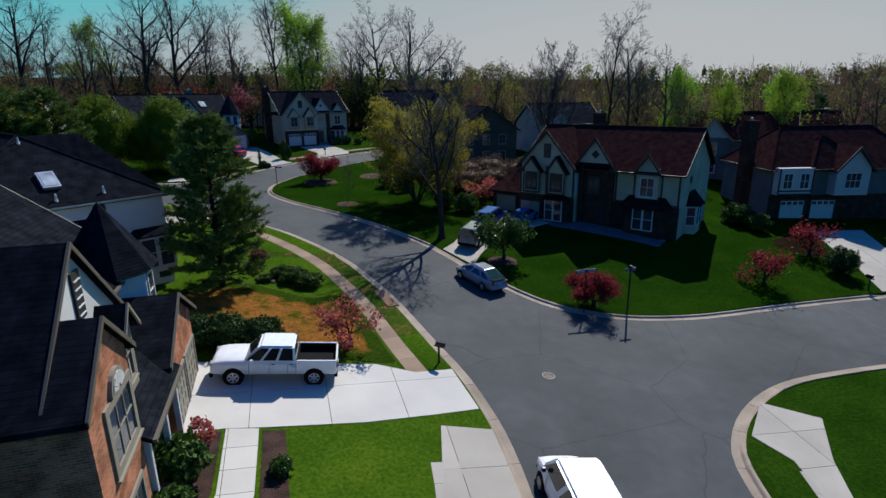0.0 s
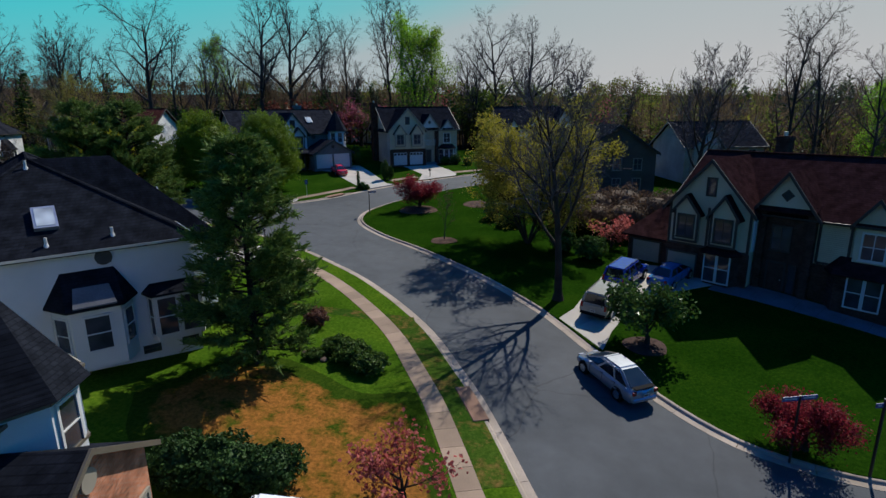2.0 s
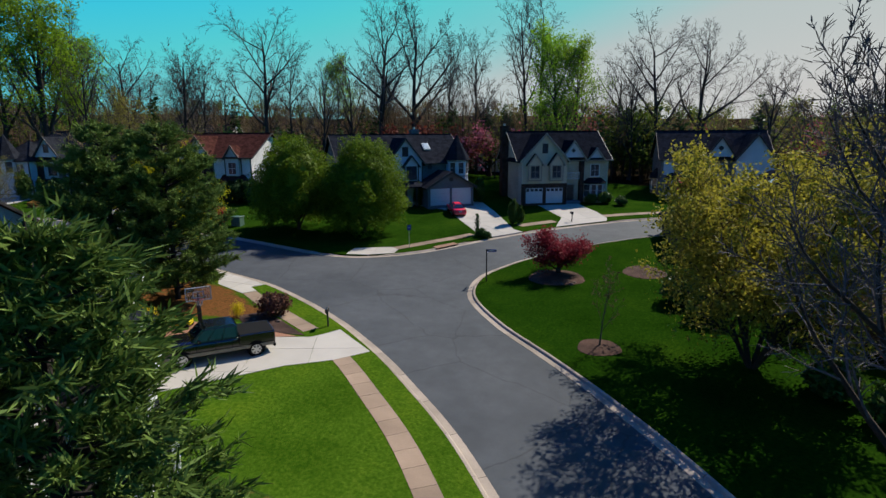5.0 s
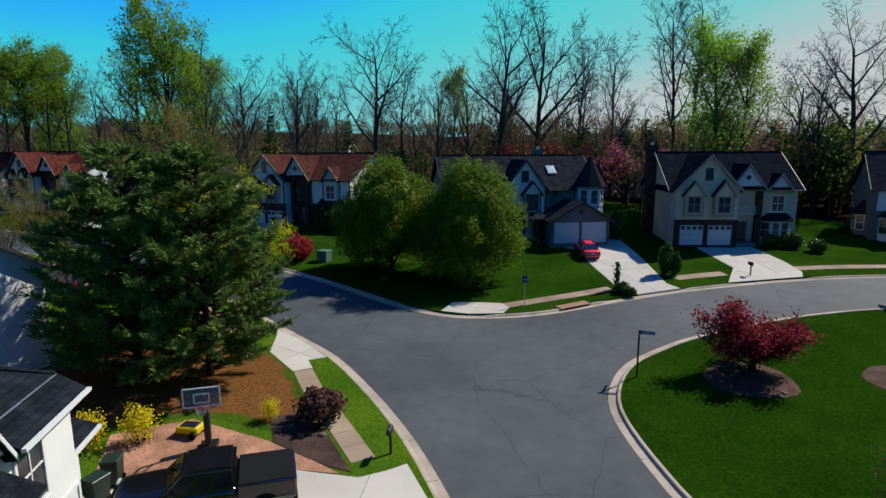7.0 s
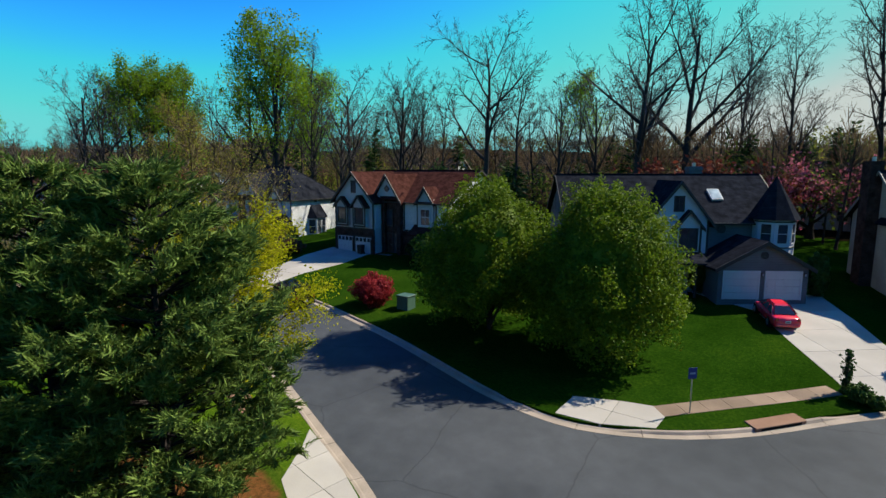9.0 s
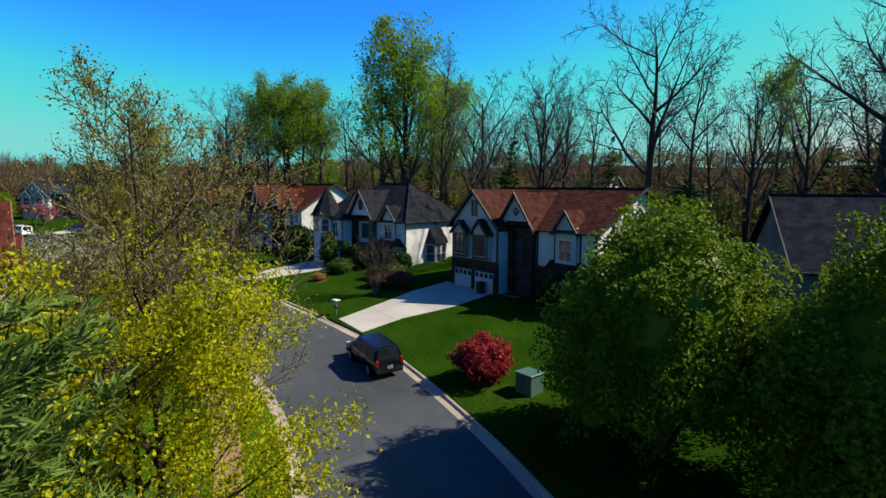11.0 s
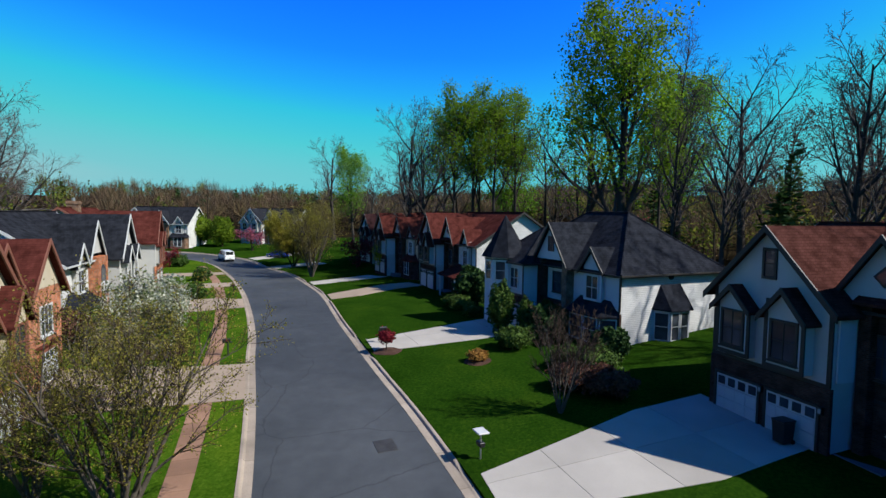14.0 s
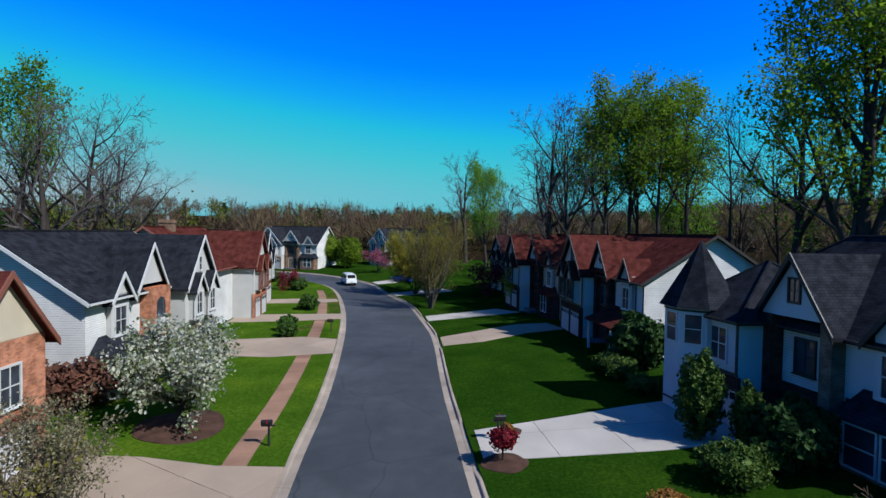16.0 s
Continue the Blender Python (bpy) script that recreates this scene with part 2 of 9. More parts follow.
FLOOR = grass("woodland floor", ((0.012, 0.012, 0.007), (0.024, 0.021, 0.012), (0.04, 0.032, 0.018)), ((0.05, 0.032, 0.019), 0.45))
CONCRETE = surface("pale concrete", (0.76, 0.7, 0.62), 0.9, 0.35, 30, 0.12, 0.2, spread=0.1)
CONCRETE_NEW = surface("bright new concrete", (1.02, 0.97, 0.91), 0.9, 0.35, 30, 0.1, 0.2, spread=0.05)
WALKWAY = surface("weathered concrete walk", (0.54, 0.39, 0.28), 0.92, 0.5, 26, 0.2, 0.25, spread=0.22)
WALK_RED = surface("reddish brown concrete walk", (0.52, 0.3, 0.2), 0.92, 0.5, 26, 0.2, 0.25, spread=0.22)
BUFF = surface("buff concrete", (0.62, 0.48, 0.36), 0.9, 0.35, 30, 0.14, 0.2, spread=0.1)
LITTER = grass("fallen pine needles", ((0.034, 0.09, 0.007), (0.07, 0.14, 0.013), (0.13, 0.2, 0.026)), ((0.27, 0.12, 0.045), 0.24, "rim"))
SOIL = surface("reddish bare soil", (0.66, 0.33, 0.21), 0.95, 0.9, 9, 0.45, 0.7, distance=0.05)
KERB = surface("kerb concrete", (0.66, 0.54, 0.43), 0.92, 0.6, 22, 0.25, 0.3, spread=0.15)
MULCH = surface("bark mulch", (0.12, 0.07, 0.055), 0.95, 1.5, 18, 0.45, 0.9, distance=0.06)
MULCH_RED = surface("reddish mulch", (0.15, 0.08, 0.055), 0.95, 1.5, 18, 0.4, 0.9, distance=0.06)
BARK = surface("grey brown bark", (0.1, 0.075, 0.055), 0.95, 1.0, 14, 0.4, 0.8, distance=0.04)
BARK_PALE = surface("pale grey bark", (0.2, 0.17, 0.14), 0.95, 1.0, 14, 0.35, 0.6, distance=0.03)
TWIG = surface("brown twigs", (0.13, 0.085, 0.06), 0.95, 0.6, 8, 0.3, 0.0)
TWIG_GREY = surface("grey twigs", (0.21, 0.185, 0.185), 0.95, 0.6, 8, 0.3, 0.0)
BARK_WOOD = surface("grey woodland bark", (0.1, 0.085, 0.075), 0.95, 1.0, 14, 0.35, 0.6, distance=0.03)
TWIG_TAN = surface("tan brown twigs", (0.31, 0.22, 0.14), 0.95, 0.6, 8, 0.3, 0.0)
TWIG_WOOD = surface("greyish brown twigs", (0.19, 0.16, 0.145), 0.95, 0.6, 8, 0.3, 0.0)
BARK_PINE = surface("dark pine bark", (0.055, 0.045, 0.04), 0.95, 1.0, 12, 0.4, 0.8, distance=0.04)
NEEDLE = leafy("pine needles", (0.035, 0.08, 0.012), (0.18, 0.255, 0.055), 0.6, 0.1)
SPRING = leafy("spring green leaves", (0.12, 0.22, 0.012), (0.23, 0.36, 0.026), 0.6, 0.55)
TAWNY = leafy("olive and tawny buds", (0.15, 0.15, 0.012), (0.4, 0.34, 0.075), 0.6, 0.45)
PEAR = leafy("spring pear leaves", (0.06, 0.115, 0.006), (0.19, 0.275, 0.018), 0.5, 0.3)
LIME = leafy("yellow green young leaves", (0.3, 0.33, 0.007), (0.6, 0.57, 0.02), 0.6, 0.45)
OLIVE = leafy("olive budding leaves", (0.2, 0.185, 0.018), (0.42, 0.36, 0.05), 0.6, 0.35)
CREAM_BUD = leafy("cream blossom among pale buds", (0.14, 0.12, 0.045), (0.4, 0.36, 0.23), 0.6, 0.4)
FRESH = leafy("fresh green leaves", (0.14, 0.3, 0.016), (0.24, 0.44, 0.04), 0.5, 0.55)
BRONZE = leafy("brownish buds", (0.08, 0.05, 0.035), (0.16, 0.105, 0.065), 0.7, 0.2)
MAROON = leafy("maroon maple leaves", (0.11, 0.01, 0.017), (0.33, 0.035, 0.05), 0.5, 0.35)
RED_LEAF = leafy("bright red maple leaves", (0.2, 0.015, 0.022), (0.45, 0.05, 0.055), 0.5, 0.35)
CRIMSON = leafy("red spring leaves", (0.32, 0.06, 0.055), (0.6, 0.18, 0.16), 0.5, 0.4)
PINK = leafy("pink blossom", (0.34, 0.06, 0.11), (0.58, 0.2, 0.27), 0.6, 0.4)
RUST = leafy("rusty red young leaves", (0.12, 0.025, 0.016), (0.26, 0.075, 0.045), 0.6, 0.25)
WHITE_BLOSSOM = leafy("white blossom", (0.1, 0.15, 0.025), (0.8, 0.79, 0.66), 0.6, 0.4)
HOLLY = leafy("glossy dark leaves", (0.025, 0.06, 0.012), (0.09, 0.16, 0.03), 0.35, 0.15)
HAZE = canopy("bare and budding far twigs", ((0.085, 0.052, 0.032), (0.12, 0.082, 0.052), (0.12, 0.09, 0.038)), 0.35)
OLIVE_FAR = canopy("young green far leaves", ((0.065, 0.1, 0.016), (0.11, 0.135, 0.024), (0.16, 0.15, 0.025)), 0.5)
ROSY = canopy("russet young leaves", ((0.14, 0.05, 0.025), (0.2, 0.05, 0.05), (0.26, 0.08, 0.1)), 0.25)
EVERGREEN = leafy("dark evergreen leaves", (0.015, 0.04, 0.01), (0.05, 0.1, 0.025), 0.55, 0.15)
BOX = leafy("clipped evergreen leaves", (0.035, 0.075, 0.012), (0.1, 0.16, 0.03), 0.5, 0.2)
RUSSET = leafy("russet shrub leaves", (0.08, 0.04, 0.03), (0.2, 0.09, 0.06), 0.6, 0.25)
YELLOW = leafy("yellow forsythia flowers", (0.6, 0.45, 0.01), (0.85, 0.68, 0.03), 0.6, 0.3)
ORANGE = leafy("orange tipped leaves", (0.25, 0.12, 0.03), (0.45, 0.24, 0.06), 0.6, 0.3)

SH_BLACK = courses("charcoal shingles", (0.03, 0.034, 0.046), 0.12, 0.85, 0.18, 0.22, 0.5, 0.68, 0.012)
SH_GREY = courses("slate grey shingles", (0.048, 0.052, 0.066), 0.12, 0.85, 0.18, 0.22, 0.5, 0.68, 0.012)
SH_BROWN = courses("brown shingles", (0.14, 0.055, 0.045), 0.12, 0.9, 0.18, 0.22, 0.5, 0.7, 0.012)
SH_RED = courses("brick red shingles", (0.18, 0.052, 0.042), 0.12, 0.9, 0.18, 0.22, 0.5, 0.7, 0.012)
SH_WINE = courses("wine brown shingles", (0.072, 0.035, 0.037), 0.12, 0.9, 0.18, 0.22, 0.5, 0.7, 0.012)
SIDING_WHITE = courses("white lap siding", (1.2, 1.19, 1.16), 0.13, 0.7, 0.02, 40.0, 0.8, 0.62, 0.012)
SIDING_CREAM = courses("cream lap siding", (0.95, 0.8, 0.58), 0.13, 0.7, 0.02, 40.0, 0.8, 0.62, 0.012)
SIDING_GREY = courses("grey lap siding", (0.27, 0.28, 0.29), 0.13, 0.7, 0.02, 40.0, 0.8, 0.62, 0.012)
SIDING_DARK = courses("weathered dark siding", (0.2, 0.17, 0.145), 0.13, 0.8, 0.08, 40.0, 0.8, 0.6, 0.012)
STUCCO = surface("off white stucco", (0.86, 0.845, 0.82), 0.9, 0.6, 40, 0.1, 0.25)
STUCCO_WHITE = surface("white stucco", (1.0, 0.99, 0.97), 0.9, 0.6, 40, 0.08, 0.25)
STUCCO_CREAM = surface("cream stucco", (0.92, 0.8, 0.6), 0.9, 0.6, 40, 0.1, 0.25)
PANEL_WHITE = surface("white painted panel", (0.95, 0.98, 1.04), 0.8, 0.6, 40, 0.08, 0.15)
BRICK_RED = courses("red brick", (0.95, 0.33, 0.16), 0.075, 0.9, 0.35, 0.215, 0.7, 0.5, 0.01, mortar_colour=(0.68, 0.53, 0.42))
BRICK_DARK = courses("dark brown brick", (0.15, 0.075, 0.055), 0.075, 0.9, 0.35, 0.215, 0.7, 0.5, 0.01, mortar_colour=(0.14, 0.12, 0.11))
BRICK_TAN = courses("tan brick", (0.42, 0.24, 0.15), 0.075, 0.9, 0.3, 0.215, 0.7, 0.5, 0.01, mortar_colour=(0.5, 0.45, 0.38))
TRIM_DARK = surface("dark brown painted timber", (0.024, 0.02, 0.02), 0.6, 2.0, 30, 0.25, 0.15)
TRIM_WHITE = surface("white painted trim", (0.95, 0.95, 0.93), 0.5, 1.5, 30, 0.06, 0.05)
TRIM_CREAM = surface("cream painted trim", (0.42, 0.37, 0.29), 0.6, 1.5, 30, 0.08, 0.05)
TRIM_TAUPE = surface("taupe painted trim", (0.17, 0.14, 0.1), 0.6, 1.5, 30, 0.1, 0.05)
TRIM_RED = surface("terracotta painted trim", (0.34, 0.12, 0.07), 0.6, 1.5, 30, 0.1, 0.05)
DOOR_WHITE = surface("white garage door", (0.9, 0.9, 0.9), 0.5, 1.0, 30, 0.06, 0.05)
DOOR_TAN = surface("tan garage door", (0.44, 0.4, 0.32), 0.6, 1.0, 30, 0.08, 0.05)
DOOR_DARK = surface("dark front door", (0.05, 0.03, 0.03), 0.4, 1.5, 30, 0.15, 0.05)
GLASS = glassy("window glass", (0.03, 0.035, 0.045))
GLASS_CAR = glassy("tinted car glass", (0.012, 0.014, 0.016), 0.04)
SKYLIGHT = glassy("skylight glass", (0.3, 0.33, 0.36), 0.12)
METAL_BLACK = surface("black painted metal", (0.02, 0.02, 0.022), 0.45, 2.0, 30, 0.2, 0.05, 0.2)
METAL_GREY = surface("galvanised steel", (0.4, 0.41, 0.42), 0.4, 2.0, 30, 0.15, 0.05, 0.8)
IRON = surface("cast iron", (0.12, 0.115, 0.11), 0.7, 2.0, 25, 0.3, 0.3, 0.5)
SIGN_BLUE = surface("blue sign sheet", (0.02, 0.06, 0.32), 0.45, 2.0, 30, 0.1, 0.0)
SIGN_WHITE = surface("white sign marks", (0.75, 0.76, 0.78), 0.5, 2.0, 30, 0.05, 0.0)
PLASTIC_GREEN = surface("dark green plastic", (0.012, 0.035, 0.022), 0.5, 2.0, 30, 0.15, 0.05)
PLASTIC_BLUE = surface("blue plastic", (0.02, 0.12, 0.4), 0.4, 2.0, 30, 0.1, 0.0)
CABINET_GREEN = surface("utility cabinet green", (0.075, 0.19, 0.135), 0.6, 1.5, 30, 0.12, 0.05)
CLEAR = surface("clear backboard", (1.6, 1.65, 1.7), 0.08, 1.5, 30, 0.08, 0.0)
CLEAR.node_tree.nodes["Principled BSDF"].inputs["Transmission Weight"].default_value = 0.93
CLEAR.node_tree.nodes["Principled BSDF"].inputs["IOR"].default_value = 1.2
RED_ENAMEL = surface("red enamel", (0.6, 0.02, 0.02), 0.4, 2.0, 30, 0.1, 0.0)
ROPE = surface("white net cord", (0.75, 0.74, 0.72), 0.8, 2.0, 30, 0.1, 0.0)
TYRE = surface("tyre rubber", (0.015, 0.015, 0.015), 0.85, 3.0, 40, 0.2, 0.2)
RIM = surface("alloy rim", (0.55, 0.56, 0.57), 0.3, 3.0, 40, 0.1, 0.0, 0.9)
CHROME = surface("chrome", (0.7, 0.7, 0.72), 0.12, 3.0, 40, 0.05, 0.0, 1.0)
LAMP_RED = surface("red tail lamp", (0.5, 0.01, 0.01), 0.2, 3.0, 40, 0.1, 0.0)
LAMP_CLEAR = surface("clear headlamp", (0.65, 0.67, 0.7), 0.12, 3.0, 40, 0.1, 0.0)
BED_LINER = surface("black bed cover", (0.012, 0.012, 0.013), 0.95, 2.0, 30, 0.2, 0.1)
PAINT_WHITE = coat("white car paint", (1.4, 1.42, 1.44), 0.3)
PAINT_BLACK = coat("black car paint", (0.008, 0.008, 0.01), 0.2)
PAINT_SILVER = coat("silver blue car paint", (0.48, 0.52, 0.58), 0.2, 0.4)
PAINT_CREAM = coat("cream white car paint", (0.5, 0.47, 0.4), 0.15)
PAINT_RED = coat("red car paint", (1.35, 0.03, 0.08), 0.25)
PAINT_BLUE = coat("blue car paint", (0.01, 0.06, 0.5), 0.12)
PAINT_SKY = coat("light blue car paint", (0.1, 0.25, 0.62), 0.12)
PAINT_TAN = coat("tan lower car trim", (0.32, 0.27, 0.19), 0.35)
STONE = surface("fieldstone", (0.24, 0.17, 0.13), 0.9, 1.5, 12, 0.3, 0.5, spread=0.3)
SLATE = surface("grey flagstone", (0.25, 0.26, 0.29), 0.85, 0.8, 14, 0.25, 0.3)

# ---- building helpers ----
def thing(name, label, category, m=None, group="", kind=""):
    ob = new(name)
    ob.matrix_basis = m or Matrix()
    return tagged(ob, label, category, group, kind)


def mesh_of(bm, material, smooth=False):
    me = bpy.data.meshes.new("mesh")
    bmesh.ops.recalc_face_normals(bm, faces=bm.faces[:])
    bm.to_mesh(me)
    bm.free()
    me.materials.append(material)
    if smooth:
        me.polygons.foreach_set("use_smooth", [True] * len(me.polygons))
    return me


def part(name, bm, material, parent=None, label="", smooth=False):
    ob = new(name, mesh_of(bm, material, smooth))
    ob.parent = parent
    return tagged(ob, label)


def raw(name, verts, faces, material, parent=None, smooth=False):
    me = bpy.data.meshes.new("mesh")
    me.from_pydata(verts, [], faces)
    me.materials.append(material)
    if smooth:
        me.polygons.foreach_set("use_smooth", [True] * len(me.polygons))
    ob = new(name, me)
    ob.parent = parent
    return ob


def box(bm, x0, x1, y0, y1, z0, z1, m=None):
    v = [bm.verts.new(p) for p in ((x0, y0, z0), (x1, y0, z0), (x1, y1, z0), (x0, y1, z0), (x0, y0, z1), (x1, y0, z1), (x1, y1, z1), (x0, y1, z1))]
    for f in ((3, 2, 1, 0), (4, 5, 6, 7), (0, 1, 5, 4), (1, 2, 6, 5), (2, 3, 7, 6), (3, 0, 4, 7)):
        bm.faces.new([v[i] for i in f])
    if m:
        bmesh.ops.transform(bm, matrix=m, verts=v)
    return v


def soft_box(bm, x0, x1, y0, y1, z0, z1, r=0.02):
    v = box(bm, x0, x1, y0, y1, z0, z1)
    edges = list({e for q in v for e in q.link_edges})
    bmesh.ops.bevel(bm, geom=edges, offset=r, segments=1, affect="EDGES")


def prism(bm, pts, push):
    """Extrudes the flat outline pts (3D) by the vector push."""
    a = [bm.verts.new(p) for p in pts]
    b = [bm.verts.new(Vector(p) + Vector(push)) for p in pts]
    bm.faces.new(a[::-1])
    bm.faces.new(b)
    for i in range(len(a)):
        j = (i + 1) % len(a)
        bm.faces.new((a[i], a[j], b[j], b[i]))


def rod(bm, p, q, r0, r1=None, n=8, cap=True):
    """A tapered round bar from p to q."""
    p, q = Vector(p), Vector(q)
    r1 = r0 if r1 is None else r1
    d = (q - p).normalized()
    u = d.orthogonal().normalized()
    w = d.cross(u)
    rings = []
    for c, r in ((p, r0), (q, r1)):
        rings.append([bm.verts.new(c + (u * math.cos(2 * math.pi * i / n) + w * math.sin(2 * math.pi * i / n)) * r) for i in range(n)])
    for i in range(n):
        j = (i + 1) % n
        bm.faces.new((rings[0][i], rings[0][j], rings[1][j], rings[1][i]))
    if cap:
        bm.faces.new(rings[0][::-1])
        bm.faces.new(rings[1])


def single(fn, *args, **kw):
    bm = bmesh.new()
    fn(bm, *args, **kw)
    return bm

# ---- the lie of the land ----
from mathutils.geometry import delaunay_2d_cdt

SWELLS = [(x, y) for x in (-160, -110, -75, -45, -20, 5, 35) for y in (20, 50, 80, 110) if not (x < -100 and y == 110)]
RISES = (-0.4, -1.49, -1.47, 1.07, -0.54, 0.23, 1.09, -0.84, 0.11, 1.29, 1.29, -0.35, -0.48, 0.33, 0.49, -0.37, -0.53, 0.44, -0.66, 0.17, -0.1, 0.44, -2.65, 0.74, 0.69, -0.53)


MOUNDS = [(20.5, 50.5, 0.85, 12.5), (12.5, 56.0, 0.45, 9.0)]  # banks on which houses stand: middle, rise, reach


def land(x, y):
    """Height of the street level: a slope up to the west with gentle swells."""
    x, y = max(-190.0, min(80.0, x)), max(-10.0, min(150.0, y))
    z = -0.883 - 0.03654 * x + 0.0298 * y
    for (cx, cy), h in zip(SWELLS, RISES):
        z += h * math.exp(-((x - cx) ** 2 + (y - cy) ** 2) / 1568.0)
    for cx, cy, h, r in MOUNDS:
        q = ((x - cx) ** 2 + (y - cy) ** 2) / (r * r)
        if q < 1:
            z += h * (1 - q) ** 2
    return z


def curved(pts, n=4):
    """A smooth line through pts."""
    p = [Vector((*q, 0)) for q in pts]
    p = [2 * p[0] - p[1], *p, 2 * p[-1] - p[-2]]
    out = []
    for i in range(1, len(p) - 2):
        for k in range(n):
            t = k / n
            a, b, c, d = p[i - 1:i + 3]
            out.append(0.5 * (2 * b + (c - a) * t + (2 * a - 5 * b + 4 * c - d) * t * t + (3 * b - a - 3 * c + d) * t ** 3))
    return [(v.x, v.y) for v in out] + [tuple(pts[-1])]


def even(line, step):
    """The line in steps of equal length."""
    out, left = [Vector(line[0])], step
    for a, b in zip(line, line[1:]):
        a, b = Vector(a), Vector(b)
        d = (b - a).length
        at = left
        while at <= d:
            out.append(a.lerp(b, at / d))
            at += step
        left = at - d
    return [tuple(v) for v in out]


def offset(line, d):
    """The line moved d metres to its left."""
    out = []
    for i, p in enumerate(line):
        a, b = Vector(line[max(0, i - 1)]), Vector(line[min(len(line) - 1, i + 1)])
        t = (b - a).normalized()
        out.append((p[0] - t.y * d, p[1] + t.x * d))
    return out


def inside(p, poly):
    hit, j = False, len(poly) - 1
    for i in range(len(poly)):
        (ax, ay), (bx, by) = poly[i], poly[j]
        if (ay > p[1]) != (by > p[1]) and p[0] < (bx - ax) * (p[1] - ay) / (by - ay) + ax:
            hit = not hit
        j = i
    return hit


def region(name, outline, dz, material, parent=None, step=3.0, skirt=0.3, label="", kind="structure", lift=None, soft=0.0):
    """A patch of ground of that outline, dz above the street level, with sides that go down by skirt."""
    verts = [Vector(p) for p in outline]
    n = len(verts)
    edges = [(i, (i + 1) % n) for i in range(n)]
    xs, ys = [p[0] for p in outline], [p[1] for p in outline]
    y = min(ys) + step / 2
    while y < max(ys):
        x = min(xs) + step / 2
        while x < max(xs):
            if inside((x, y), outline):
                verts.append(Vector((x, y)))
            x += step
        y += step
    vs, _, fs, *_ = delaunay_2d_cdt(verts, edges, [], 1, 1e-4)
    rise = (lambda x, y: land(x, y) + dz) if lift is None else (lambda x, y: land(x, y) + dz + lift(x, y))
    co = [(v.x, v.y, rise(v.x, v.y)) for v in vs]
    faces = [tuple(f) for f in fs]
    count = {}
    for f in faces:
        for a, b in zip(f, (*f[1:], f[0])):
            count[(a, b)] = True
    rim = [(a, b) for a, b in count if (b, a) not in count]
    low = {}
    for a, b in rim:
        for i in (a, b):
            if i not in low:
                low[i] = len(co)
                co.append((co[i][0], co[i][1], co[i][2] - skirt))
        faces.append((b, a, low[a], low[b]))
    ob = raw(name, co, faces, material, parent)
    near = ob.data.attributes.new("rim", "FLOAT", "POINT")
    ends = [Vector(p) for p in outline]
    if soft:
        for i, (x, y, z) in enumerate(co):
            p = Vector((x, y))
            gap = 1e9
            for a, b in zip(ends, ends[1:] + ends[:1]):
                t = max(0.0, min(1.0, (p - a).dot(b - a) / max(1e-9, (b - a).length_squared)))
                gap = min(gap, (p - a - (b - a) * t).length)
            near.data[i].value = min(1.0, gap / soft)
    return tagged(ob, label, kind=kind if parent is None else "")


# kerb lines: the edge of the asphalt
WEST_KERB = curved([(3.9, 4), (3.7, 10), (3.4, 16), (2.8, 20.4), (2.0, 23.3), (1.0, 26), (-0.4, 28.8), (-2.0, 32.2), (-3.6, 35.4), (-5.4, 38.4), (-7.0, 41), (-9.0, 43.6), (-11.9, 46.8), (-15, 49.8), (-18.3, 52.4), (-21.5, 54.8), (-25.5, 57.3), (-28.4, 58.8), (-31.9, 60.3), (-36.6, 61.9), (-41, 62.5), (-45.2, 63), (-50, 63.5), (-56, 63.7), (-60.8, 63.3), (-64.4, 62.5), (-68, 61.5), (-72.9, 60.2), (-80, 58.1), (-88.5, 55.4), (-94.2, 53.7), (-103.6, 50.4), (-116.8, 45.3), (-130.9, 39.1), (-146.2, 31.5), (-155, 25.5), (-160.5, 18), (-163, 8), (-164, -6)], 3)
NORTH_KERB = curved([(-172.5, -6), (-171.5, 9), (-168.5, 20), (-161, 31), (-150, 37.9), (-137.9, 45.4), (-123.2, 51.5), (-113.8, 55.1), (-99.9, 59.2), (-93.6, 61.2), (-85.4, 63.9), (-78.5, 66.3), (-72.8, 68.1), (-69, 69.2), (-65.2, 70.2), (-60.4, 70.8), (-56.2, 71.1), (-51, 71.3), (-47.1, 71.2), (-43.1, 71), (-40.8, 70.9), (-38.2, 71.1), (-36, 71.6), (-34.5, 72.4), (-33.1, 73.5), (-31.5, 75.1), (-29.6, 77.8), (-27.4, 82), (-24.1, 87.3), (-20.8, 91.6), (-17, 96), (-11, 101.7), (0, 109.5), (15, 117)], 3)
EAST_KERB = curved([(22, 111), (8, 105), (-4, 97.5), (-10.9, 92.2), (-16.4, 86), (-20.6, 79), (-22.2, 74.6), (-22.8, 71.5), (-22.2, 68), (-20.7, 65.2), (-17.4, 61.7), (-13.9, 58.9), (-10.6, 56.1), (-7.2, 52.9), (-4.2, 49.7), (-0.9, 45.7), (1.4, 42.1), (3.4, 39.2), (5.2, 36.9), (6.9, 35.3), (8.7, 34.3), (12, 33.6), (15.1, 33.8), (18.6, 34.5), (25.3, 36.5), (33.8, 38.5), (50, 41.5), (80, 45)], 3)
SOUTH_KERB = curved([(80, 37), (50, 33.6), (36, 31.3), (26.6, 29.3), (22.1, 28.1), (19.1, 27), (16.7, 25.5), (14.5, 23.4), (13, 21.1), (12.4, 19), (12.1, 14), (12, 4)], 3)

